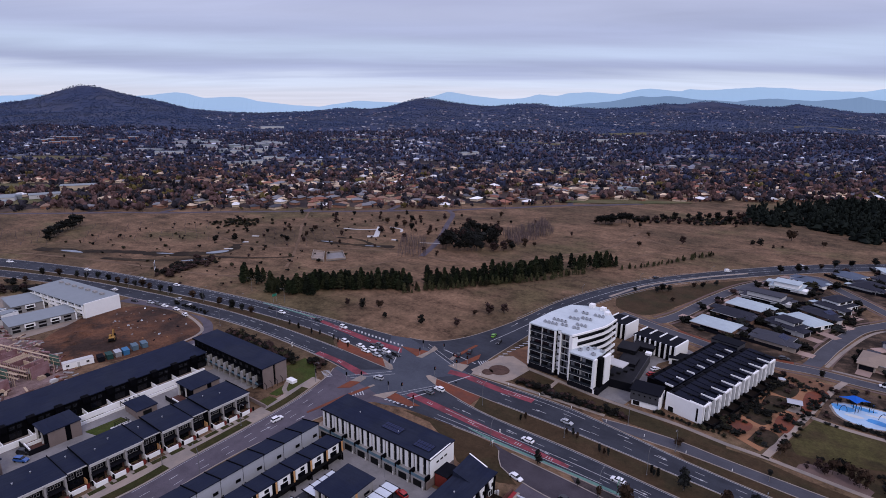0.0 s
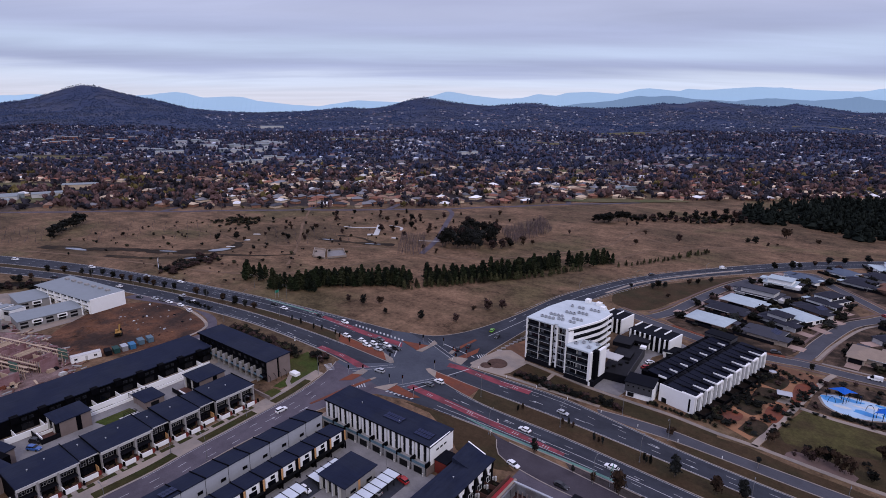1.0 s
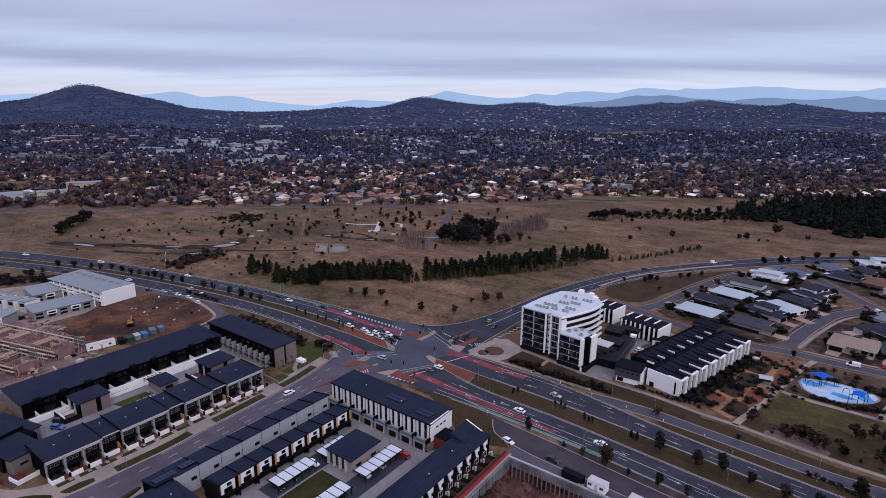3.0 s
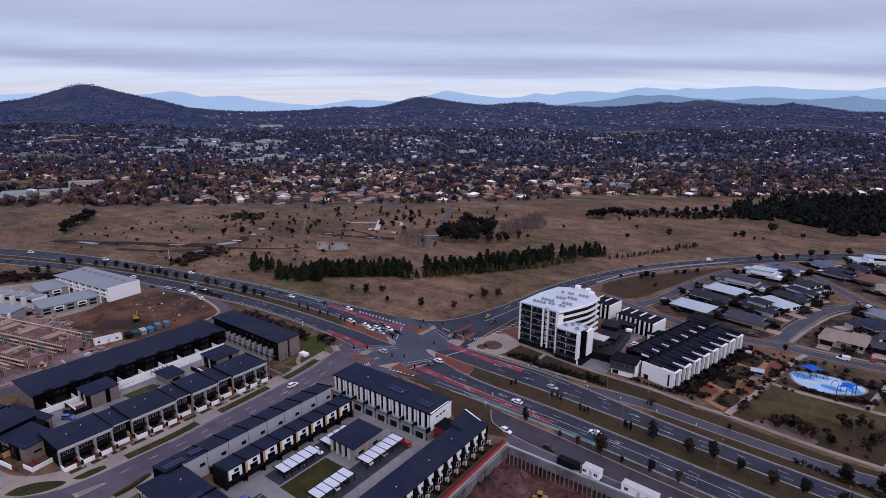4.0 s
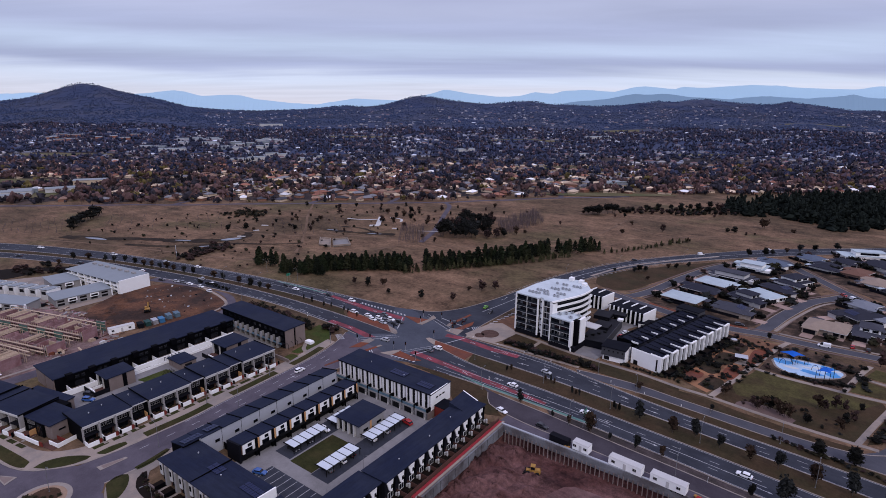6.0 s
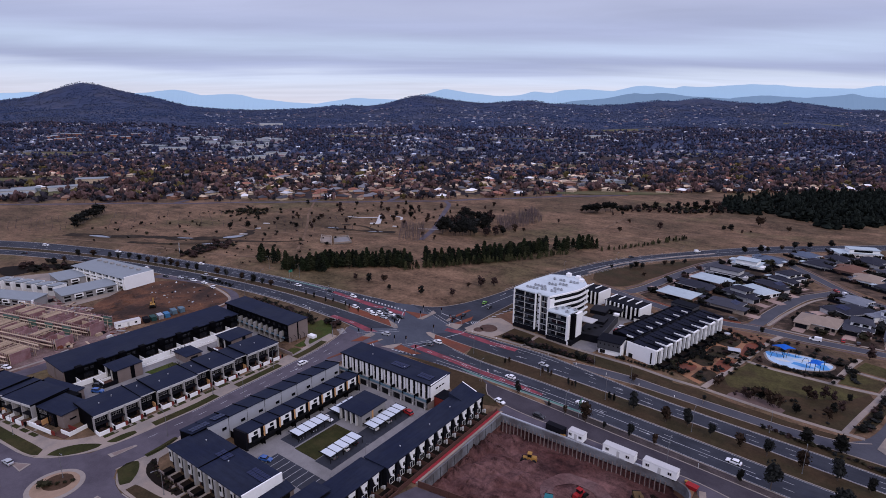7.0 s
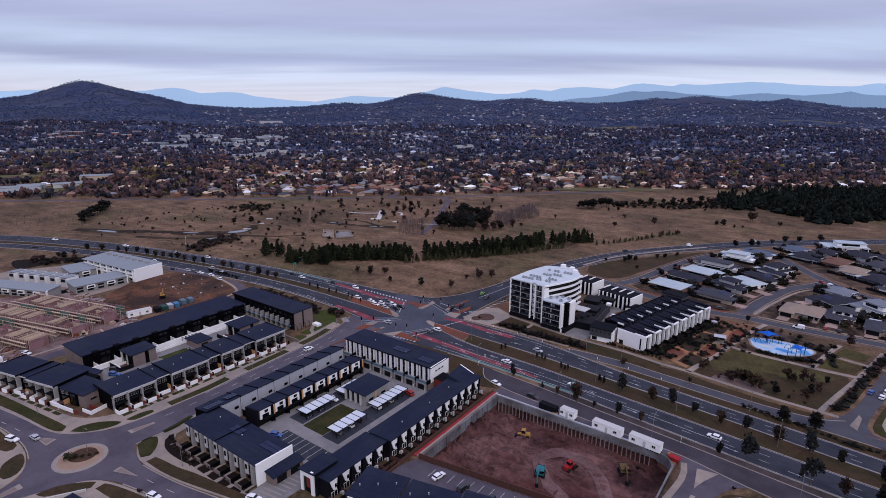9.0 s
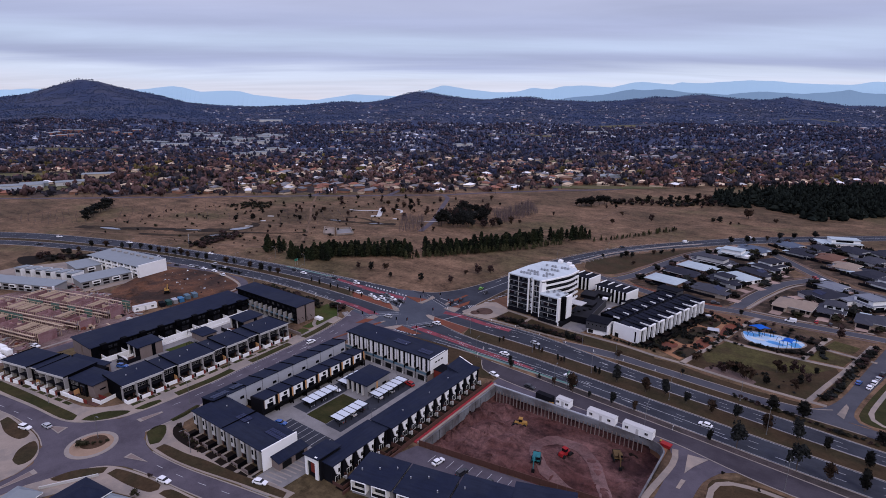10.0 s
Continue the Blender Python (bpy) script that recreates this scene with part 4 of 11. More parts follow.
def unit_street(w=7.2):
    """Two-storey street house whose roof rises to a pale wall at the back."""
    h = thing("terrace_house", (0, 0, 0), 0, "grey terrace house with rising dark steel roof", "house", "terrace houses on the street")
    part("wall", wall_body(0, 0, w, 8.0, 7.5, 6.0), M_BLUEGREY, h)
    part("roof", roof_plate(0.0, -0.3, w - 0.05, 8.3, 7.9, 6.3, 0.3, 1.1), M_ROOF_DARK, h)
    part("parapet", Shape().solid([(w - 0.16, -0.35, 7.6), (w + 0.10, -0.35, 7.6), (w + 0.10, 8.4, 6.0), (w - 0.16, 8.4, 6.0)], [(w - 0.16, -0.35, 8.15), (w + 0.10, -0.35, 8.15), (w + 0.10, 8.4, 6.55), (w - 0.16, 8.4, 6.55)]), M_BLACK, h)
    part("joint", Shape().box(w - 0.1, -0.05, 0, w, 0.0, 7.5), M_BLACK, h)
    window(h, 4.6, 3.6, 6.2, 4.6, 0.0)
    part("yard_wall", Shape().box(0.2, -4.0, 0, 0.4, -0.02, 2.4), M_BLACK, h)
    return h


s0 = unit_street()
s0.matrix_basis = pose(-130.2, 50.0, 0, 0, 0, 90)
for k in range(1, 8):
    copy_thing(s0, pose(-130.2, 50.0 + 7.2 * k, 0, 0, 0, 90))
e = thing("corner_house", (-130.2, 44.6, 0), 90, "black corner house with a timber balcony bay", "house")
part("wall", wall_body(0, 1.0, 5.3, 8.0, 7.2, 6.0), M_BLACK, e)
part("roof", roof_plate(-0.1, 0.6, 5.3, 8.3, 7.6, 6.2, 0.3, 1.1), M_ROOF_DARK, e)
part("timber_bay", Shape().box(0.8, 0.2, 2.6, 4.2, 1.1, 5.6), M_TIMBER, e, "orange timber balcony bay")
window(e, 1.2, 3.2, 3.8, 5.0, 0.2)
solar_panels(-131.4, 45.3, 7.62, 6, 2, -10, 90)
solar_panels(-131.4, 53.0, 7.98, 4, 2, -10, 90)


def carport(x, y, n, label):
    """A carport of white panels on a black frame."""
    root = thing("carport", (x, y, 0), 0, label, "carport", "carports in the court")
    me = Shape().box(-2.35, 0.05, 2.42, 2.35, 2.75, 2.5).mesh("roof_panel", M_CARPORT)
    beam = Shape().box(-2.9, -0.12, 2.3, 2.9, 0.06, 2.62).mesh("beam", M_DARK_STEEL)
    post = Shape().box(2.3, -0.1, 0.1, 2.45, 0.05, 2.35).mesh("post", M_DARK_STEEL)
    for k in range(n):
        part("roof_panel", me, M_CARPORT, root, at=(0, 2.85 * k, 0))
    for k in range(n + 1):
        part("beam", beam, M_DARK_STEEL, root, at=(0, 2.85 * k, 0))
        part("post", post, M_DARK_STEEL, root, at=(0, 2.85 * k, 0))


M_CARPORT = material("white_sheet", (0.52, 0.56, 0.60), 0.5, 0.08, 0.6, 4.0)
carport(-111.6, 69.0, 5, "white sheet carport on a black steel frame")
carport(-94.6, 67.5, 5, "white sheet carport on a black steel frame")
carport(-94.6, 87.5, 6, "white sheet carport on a black steel frame")
carport(-111.4, 87.0, 4, "white sheet carport on a black steel frame")

# the pavilion in the court
p = thing("pavilion", (-109.2, 88.0, 0), 0, "grey court pavilion with dark roof and tall windows", "pavilion")
part("wall", wall_body(0.3, 0.3, 10.6, 12.4, 4.6, 4.6), M_GREY, p)
part("roof", roof_plate(-0.3, -0.6, 11.1, 13.0, 5.0, 5.3, 0.35, 0.9), M_ROOF_DARK, p)
for k in range(4):
    part("fin", Shape().box(0.2 + 2.6 * k, -0.5, 0, 0.75 + 2.6 * k, 0.35, 4.6), M_OFFWHITE, p)
for k in range(3):
    window(p, 0.95 + 2.6 * k, 0.3, 2.6 + 2.6 * k, 3.9, 0.3)
window(p, 2.0, 1.6, 4.2, 2.4, 10.6, side="x")
part("timber_panel", Shape().box(10.55, 5.2, 0.3, 10.68, 6.0, 4.2), M_TIMBER, p)
window(p, 8.6, 1.6, 10.8, 2.4, 10.6, side="x")

# -- the tall row at the north of the court --
M_FIN = material("pale_fin_render", (0.62, 0.61, 0.61), 0.78, 0.08, 0.3, 2.0)


def unit_north(w=5.85):
    """Three-storey house over garages, with white fins and a podium terrace."""
    h = thing("row_house", (0, 0, 0), 0, "three-storey row house with white fins over garages", "house", "three-storey row houses")
    part("podium", Shape().box(0, -2.6, 0, w, 0.0, 2.9), M_GREY, h, "grey rendered garage podium")
    part("wall", Shape().box(0, 0, 0, w, 11.3, 8.9), M_CHARCOAL, h)
    for x0, x1 in ((0.0, 0.7), (1.9, 3.2), (4.5, 5.3)):
        part("fin", Shape().box(x0, -0.4, 2.9, x1, 0.02, 8.95), M_FIN, h, "pale rendered upright fin")
    for x0, x1 in ((0.6, 1.8), (3.2, 4.5)):
        window(h, x0, 3.1, x1, 5.4, -0.05)
        window(h, x0, 6.1, x1, 8.4, -0.05)
    part("balcony_rail", Shape().box(0.3, -2.55, 2.9, w - 0.3, -2.48, 3.9), M_GLASS_BLUE, h)
    part("screen", Shape().box(w - 0.3, -2.6, 0.05, w + 0.3, -0.5, 4.2), M_BLACK, h)
    part("garage_door", Shape().box(1.2, -2.66, 0.1, 4.4, -2.58, 2.3), M_DARK_STEEL, h)
    part("letterbox", Shape().box(w - 0.9, -3.2, 0, w - 0.55, -2.9, 1.1), M_OFFWHITE, h)
    return h


n0 = unit_north()
n0.matrix_basis = pose(-134.2, 113.4, 0)
for k in range(1, 8):
    copy_thing(n0, pose(-134.2 + 5.85 * k, 113.4, 0))
r = thing("row_roof", (-134.2, 113.4, 0), 0, "long dark steel roof over the row houses", "roof")
part("sheet", roof_plate(-0.5, -0.6, 47.2, 11.9, 9.2, 9.5, 0.32, 0.9), M_ROOF_DARK, r)
part("fascia", Shape().box(-0.5, -0.66, 8.8, 47.2, -0.6, 9.22), M_BLACK, r)
e = thing("end_wall", (-87.4, 113.4, 0), 0, "white rendered gable end with three small windows", "wall")
part("render", Shape().box(0.0, -0.5, 2.8, 0.35, 11.4, 9.45), M_WHITE, e)
for k in range(3):
    window(e, 2.4 + 2.0 * k, 6.6, 3.6 + 2.0 * k, 7.1, 0.35, side="x", bars_x=0)
part("plinth", Shape().box(0.0, -2.6, 0, 0.5, 11.4, 2.8), M_TAUPE, e)
b = thing("bin_store", (-86.6, 114.5, 0), 0, "brown-red clad bin store beside the row", "shed")
part("wall", Shape().box(0, 0, 0, 4.4, 6.0, 4.3), M_BROWN, b)
part("front", Shape().box(-0.02, -0.12, 0, 4.45, 0, 4.3), M_DKRED, b)
part("roof", Shape().box(-0.15, -0.2, 4.3, 4.6, 6.15, 4.5), M_ROOF_BLACK, b)
slab("forecourt", [(-141, 106), (-134, 106), (-134, 126), (-139, 126)], 0.09, M_CONCRETE, "pale concrete forecourt beside the row")
solar_panels(-110.5, 117.0, 9.45, 7, 2, 1.5, 0)
solar_panels(-96.0, 115.5, 9.42, 6, 2, 1.5, 0)

# -- the row beside the pit --
def unit_pit(w=4.8, h_eave=6.7):
    """Two-storey house with a white panel, black fin and a back yard."""
    h = thing("row_house", (0, 0, 0), 0, "two-storey row house with white panel and black fins", "house", "row houses beside the pit")
    part("wall", wall_body(0, 0, w, 8.8, h_eave - 0.3, h_eave - 0.2), M_CHARCOAL, h)
    ring = ((1.5, 3.1), (2.7, 2.4), (3.25, h_eave - 0.25), (0.3, h_eave - 0.25))
    part("panel", Shape().solid([(a, -0.35, c) for a, c in ring], [(a, 0.02, c) for a, c in ring]), M_WHITE, h, "white tapering upper panel")
    part("fin", Shape().solid([(3.3, -0.1, 0), (3.7, -0.1, 0), (3.7, 0, 0), (3.3, 0, 0)], [(3.3, -0.9, h_eave - 0.3), (3.7, -0.9, h_eave - 0.3), (3.7, 0, h_eave - 0.3), (3.3, 0, h_eave - 0.3)]), M_BLACK, h)
    window(h, 2.1, 3.5, 2.75, 4.7, -0.35, bars_x=0)
    window(h, 1.0, 0.3, 3.2, 2.3, 0.0, M_WHITE)
    part("fence", Shape().box(-0.06, -4.2, 0, 0.06, -0.02, 1.7), M_BROWN, h)
    part("back_fence", Shape().box(0, -4.3, 0, w, -4.16, 1.7), M_BROWN, h)
    part("air_unit", Shape().box(3.8, -0.8, 0.1, 4.5, -0.35, 1.0), M_OFFWHITE, h)
    part("water_tank", Shape().disc(4.2, -1.4, 0, 1.5, 0.35, 10), M_OFFWHITE, h)
    return h


c0 = unit_pit()
c0.matrix_basis = pose(-70.6, 70.0, 0, 0, 0, 90)
for k in range(1, 11):
    copy_thing(c0, pose(-70.6, 70.0 + 4.8 * k, 0, 0, 0, 90))
r = thing("row_roof", (-70.6, 70.0, 0), 90, "long dark steel roof over the row houses", "roof")
part("sheet", roof_plate(-0.3, -0.75, 52.9, 9.1, 7.0, 6.75, 0.3, 0.9), M_ROOF_DARK, r)
part("gable", Shape().solid([(44.0, 3.0, 6.8), (52.8, 3.0, 6.8), (52.8, 9.2, 6.6), (44.0, 9.2, 6.6)], [(44.0, 3.0, 6.9), (52.8, 3.0, 6.9), (52.8, 9.2, 8.9), (44.0, 9.2, 8.3)]), M_ROOF_DARK, r)
part("gable_end", Shape().solid([(52.8, 3.0, 5.6), (53.2, 3.0, 5.6), (53.2, 9.3, 5.6), (52.8, 9.3, 5.6)], [(52.8, 3.0, 6.95), (53.2, 3.0, 6.95), (53.2, 9.3, 9.0), (52.8, 9.3, 9.0)]), M_WHITE, r)
for k in range(5):
    copy_thing(c0, pose(-72.2, 45.6 + 4.8 * k, -0.45, 0, 0, 90))
r = thing("row_roof", (-72.2, 45.4, 0), 90, "dark steel roof over the shorter row", "roof")
part("sheet", roof_plate(-0.2, -0.75, 24.4, 8.6, 6.5, 6.2, 0.3, 0.9), M_ROOF_DARK, r)
e = thing("end_house", (-82.5, 44.0, 0), 0, "white framed end house with a dark red window", "house")
part("wall", wall_body(0, 0.5, 6.5, 9.0, 6.4, 6.4), M_CHARCOAL, e)
part("frame", Shape().box(0.2, 0.0, 0, 1.2, 0.5, 6.8).box(4.6, 0.0, 0, 5.8, 0.5, 7.6).box(1.2, 0.0, 5.4, 4.6, 0.5, 7.0), M_WHITE, e)
part("red_panel", Shape().box(2.6, 0.25, 1.8, 4.6, 0.5, 5.4), M_DKRED, e)
window(e, 1.3, 0.4, 2.5, 5.2, 0.45)
part("roof", Shape().solid([(-0.3, -0.4, 6.8), (6.6, -0.4, 7.4), (6.6, 9.2, 7.2), (-0.3, 9.2, 6.6)], [(-0.3, -0.4, 7.1), (6.6, -0.4, 7.7), (6.6, 9.2, 7.5), (-0.3, 9.2, 6.9)]), M_ROOF_DARK, e)
between("yard_strip", [(-70.5, 45), (-70.5, 122)], [(-66.6, 45), (-66.6, 122)], 0.05, M_MULCH, "dark mulch in the narrow back yards", "garden bed")

# -- the row along the side street --
M_SCREEN_GREY = material("grey_brown_render", (0.13, 0.115, 0.11), 0.8, 0.12, 0.4, 3.0)


def unit_side(w=5.3):
    """Two-storey house with alternating white and taupe bays."""
    h = thing("row_house", (0, 0, 0), 0, "two-storey row house with pale and grey upright bays", "house", "row houses on the side street")
    part("wall", wall_body(0, 0.6, w, 12.6, 6.5, 6.1), M_CHARCOAL, h)
    part("white_bay", Shape().box(0.25, -0.25, 2.4, 1.75, 0.62, 6.6), M_OFFWHITE, h)
    part("grey_bay", Shape().box(1.95, -0.1, 2.5, 3.5, 0.62, 6.5), M_SCREEN_GREY, h)
    part("taupe_bay", Shape().box(3.5, -0.6, 0, 4.5, 0.62, 6.6), M_GREY, h)
    window(h, 0.6, 4.0, 1.4, 5.6, -0.25)
    window(h, 2.2, 3.0, 3.2, 5.9, -0.1)
    window(h, 0.7, 0.3, 2.5, 2.3, 0.6)
    part("door", Shape().box(4.6, 0.5, 0.1, 5.2, 0.62, 2.3), M_BROWN, h)
    part("yard_wall", Shape().box(0.2, -4.0, 0, 3.6, -3.8, 1.3), M_TAUPE, h)
    part("yard_floor", Shape().box(0.1, -3.8, 0.0, 5.25, -0.2, 0.13), M_MULCH, h)
    part("side_wall", Shape().box(3.6, -4.0, 0, 3.8, -0.8, 1.4), M_BLACK, h)
    part("step_path", Shape().box(4.1, -6.6, 0.02, 5.0, 0.4, 0.16), M_CONCRETE, h)
    part("planting_bed", Shape().box(0.1, -6.4, 0.0, 3.9, -4.2, 0.12), M_MULCH, h)
    return h


d0 = unit_side()
d0.matrix_basis = pose(-131.2, 37.2, 0)
for k in range(1, 7):
    copy_thing(d0, pose(-131.2 + 5.35 * k, 37.2, 0))
r = thing("row_roof", (-131.2, 37.2, 0), 0, "dark steel roof over the side street row", "roof")
part("sheet", roof_plate(-0.8, -0.3, 37.8, 13.0, 6.9, 6.5, 0.3, 0.9), M_ROOF_DARK, r)
part("step", Shape().box(17.0, -0.2, 6.6, 17.2, 13.0, 7.1), M_BLACK, r)
e = thing("end_wall", (-93.6, 37.2, 0), 0, "white sloping gable end of the row", "wall")
part("render", Shape().solid([(0, -0.2, 0), (0.4, -0.2, 0), (0.4, 13.0, 0), (0, 13.0, 0)], [(0, -0.2, 7.3), (0.4, -0.2, 7.3), (0.4, 13.0, 6.9), (0, 13.0, 6.9)]), M_WHITE, e)
g = thing("garage", (-93.1, 40.0, 0), 0, "taupe garage lean-to with a dark steel roof", "garage")
part("wall", Shape().box(0, 0, 0, 3.6, 11.0, 2.7), M_TAUPE, g)
part("roof", Shape().solid([(-0.1, -0.4, 3.6), (4.0, -0.4, 2.7), (4.0, 11.4, 2.7), (-0.1, 11.4, 3.6)], [(-0.1, -0.4, 3.8), (4.0, -0.4, 2.95), (4.0, 11.4, 2.95), (-0.1, 11.4, 3.8)]), M_ROOF_DARK, g)
for k in range(2):
    part("garage_door", Shape().box(3.58, 1.2 + 5.0 * k, 0.1, 3.68, 4.6 + 5.0 * k, 2.3), M_DARK_STEEL, g)
solar_panels(-116.5, 43.5, 6.78, 5, 2, -2, 0)
solar_panels(-101.5, 44.0, 6.74, 7, 2, -2, 0)

def hip_ridge(w, d, h):
    """A roof that rises to a short ridge."""
    a, b = w / 2 + 0.7, d / 2 + 0.7
    return Shape().solid([(-a, -b, h), (a, -b, h), (a, b, h), (-a, b, h)], [(-0.3, -b * 0.5, h + 1.9), (0.3, -b * 0.5, h + 1.9), (0.3, b * 0.5, h + 1.9), (-0.3, b * 0.5, h + 1.9)])


# ---- western estate ----
slab("mews_paving", [(-213, 30), (-182, 30), (-182, 118), (-228, 118), (-234, 126), (-240, 126), (-240, 118), (-213, 116)], 0.07, M_GREYPAVE, "pale concrete mews lane")
slab("mews_lawn", [(-200, 63), (-189, 66), (-189, 77), (-200, 75)], 0.14, M_GREEN, "small green lawn in the mews", "lawn")

# three-storey block with brick screens
b = thing("apartment_block", (-226, 118.6, 0), 0, "black three-storey block with grey brick screens", "building")
part("wall", Shape().box(0, 0.4, 0, 49.6, 11.6, 8.7), M_BLACK, b)
part("roof", roof_plate(-0.4, -0.3, 50.2, 12.0, 9.2, 9.4, 0.4, 0.9), M_ROOF_DARK, b)
part("cornice", Shape().box(-0.4, -0.36, 8.5, 50.2, -0.3, 9.2), M_BLACK, b)
for k in range(12):
    x = 1.0 + 4.05 * k
    part("screen", Shape().box(x, -1.9, 0, x + 0.35, 0.4, 5.2).box(x + 0.35, -1.9, 2.5, x + 1.9, -1.55, 5.2), M_GREY, b, "grey brick balcony screen")
    part("balcony", Shape().box(x + 0.35, -1.85, 2.4, x + 3.9, 0.4, 2.6), M_CHARCOAL, b)
    part("railing", Shape().box(x + 1.9, -1.85, 2.6, x + 3.9, -1.8, 3.5), M_GLASS_BLUE, b)
    window(b, x + 0.8, 6.3, x + 2.6, 7.7, 0.4)
    window(b, x + 0.8, 2.8, x + 3.2, 4.9, 0.4)
    part("garage_door", Shape().box(x + 0.6, 0.3, 0.1, x + 3.4, 0.45, 2.2), M_DARK_STEEL, b)
part("end_panel", Shape().box(49.55, 0.35, 0, 50.0, 5.2, 8.8), M_TAUPE, b, "taupe brick end panel")
part("end_panel", Shape().box(49.55, 6.2, 0, 50.0, 11.7, 8.8), M_TAUPE, b, "taupe brick end panel")
for k in range(4):
    s = Shape().tube((51.5, 0.5 + 2.6 * k, 0), (51.5, 0.5 + 2.6 * k, 2.4), 0.09).tube((51.5, 0.5 + 2.6 * k, 2.4), (50.1, 0.5 + 2.6 * k, 3.0), 0.09)
    part("awning_frame", s, M_DARK_STEEL, b)
whole("planter", Shape().box(-174.5, 128.5, 0, -170.5, 131, 1.3), M_WHITE, "white rendered planter wall beside the block", "planter")
whole("garden_wall", Shape().box(-177.5, 110.3, 0, -163.8, 110.8, 1.5), M_TAUPE, "low taupe brick garden wall", "wall")

# the long block
b = thing("long_terrace", (-213.6, 38.6, 0), 90, "long black terrace under one dark steel roof", "building")
part("wall", wall_body(0.4, 0.2, 78.0, 18.0, 6.0, 6.0), M_BLACK, b)
part("roof", roof_plate(-0.4, -0.2, 78.8, 19.0, 6.3, 6.7, 0.35, 0.9), M_ROOF_DARK, b)
part("end_panel", Shape().box(-0.05, 0.6, 0, 0.42, 8.2, 5.9), M_TAUPE, b, "taupe brick end panel")
part("end_panel", Shape().box(-0.05, 9.2, 0, 0.42, 17.6, 5.9), M_TAUPE, b, "taupe brick end panel")
for k in range(9):
    x = 4.0 + 8.4 * k
    part("dormer", Shape().box(x, -1.7, 4.4, x + 2.4, 0.4, 6.75), M_BLACK, b)
    window(b, x + 3.2, 3.6, x + 5.0, 4.9, 0.2)
    window(b, x + 5.6, 3.6, x + 7.0, 4.9, 0.2)
    window(b, x + 3.0, 0.4, x + 6.6, 2.6, 0.2)
    part("yard_wall", Shape().box(x - 0.1, -5.2, 0, x + 0.1, 0.2, 2.0), M_WHITE, b, "white rendered yard wall")
    part("yard_slab", Shape().box(x + 0.2, -5.0, 0, x + 8.1, 0.1, 0.12), M_CONCRETE, b)
part("white_wall", Shape().box(0.5, -5.6, 0, 74, -5.2, 2.2), M_WHITE, b, "long white rendered wall")
part("inner_wall", Shape().box(8, -8.4, 0, 70, -8.1, 1.2), M_WHITE, b, "low white rendered wall")

slab("court_lawn", [(-217, 63.5), (-216, 74), (-207, 72.5), (-208, 63)], 0.12, M_GREEN, "small green lawn between the rows", "lawn")
pg = thing("pergola", (-207, 78, 0), 0, "dark steel pergola over a paved court", "pergola")
for k in range(5):
    part("beam", Shape().box(0, 1.6 * k, 2.5, 7, 1.6 * k + 0.16, 2.7), M_DARK_STEEL, pg)
    for sx in (0.1, 6.8):
        part("post", Shape().box(sx, 1.6 * k, 0, sx + 0.14, 1.6 * k + 0.14, 2.5), M_DARK_STEEL, pg)
# mews pavilions
def mews_pavilion(x, y, w, d, h, turn, label):
    """A small taupe brick house with a dark roof and a yard."""
    p = thing("mews_pavilion", (x, y, 0), turn, label, "house", "mews pavilions")
    part("wall", Shape().box(0.1, 0.8, 0, w, d, h - 0.2), M_TAUPE, p)
    part("corner", Shape().box(0, 0, 0, 0.9, 0.82, h - 0.2), M_OFFWHITE, p)
    part("front", Shape().box(0.9, 0.5, 0, w - 0.4, 0.82, h - 0.2), M_BLACK, p)
    window(p, 1.3, 0.4, 3.0, 2.4, 0.5)
    window(p, 3.6, 3.0, 5.6, 4.8, 0.5)
    part("pier", Shape().box(w * 0.5, 0.1, 0, w * 0.5 + 0.5, 0.52, h - 0.2), M_OFFWHITE, p)
    part("low_wall", Shape().box(w * 0.4, -4.6, 0, w - 0.6, -4.3, 2.2), M_WHITE, p)
    part("slot", Shape().box(w - 0.02, d * 0.55, 0, w + 0.05, d * 0.7, h - 0.2), M_BLACK, p)
    part("roof", roof_plate(-0.3, -0.4, w + 0.4, d + 0.3, h, h + 0.25, 0.3, 0.9), M_ROOF_DARK, p)
    part("yard_wall", Shape().box(-0.2, -5.0, 0, w, -4.8, 1.9), M_CHARCOAL, p)
    part("side_fence", Shape().box(w - 0.2, -4.8, 0, w, 0.5, 1.9), M_CHARCOAL, p)
    part("yard_floor", Shape().box(0, -4.8, 0, w - 0.2, 0.5, 0.14), M_BROWN, p)
    return p


mews_pavilion(-208.5, 51.5, 9.5, 10.5, 5.8, 0, "taupe brick mews house with dark steel roof")
mews_pavilion(-199.0, 96.0, 10.5, 11.5, 5.8, 0, "taupe brick mews house with dark steel roof")
s = thing("store_shed", (-203, 78, 0), 0, "low charcoal store shed with dark roof", "shed")
part("wall", Shape().box(0, 0, 0, 9.5, 7, 3.2), M_TAUPE, s)
part("roof", Shape().box(-0.4, -0.4, 3.2, 9.9, 7.4, 3.5), M_ROOF_DARK, s)
part("door", Shape().box(9.45, 2, 0.1, 9.6, 5, 2.4), M_DARK_STEEL, s)
rack = thing("bicycle_rack", (-194.5, 70.5, 0), 0, "black steel hoop bicycle racks on white paving", "bicycle rack")
part("base", Shape().box(-1.0, -1.2, 0, 7.6, 5.6, 0.16), M_OFFWHITE, rack)
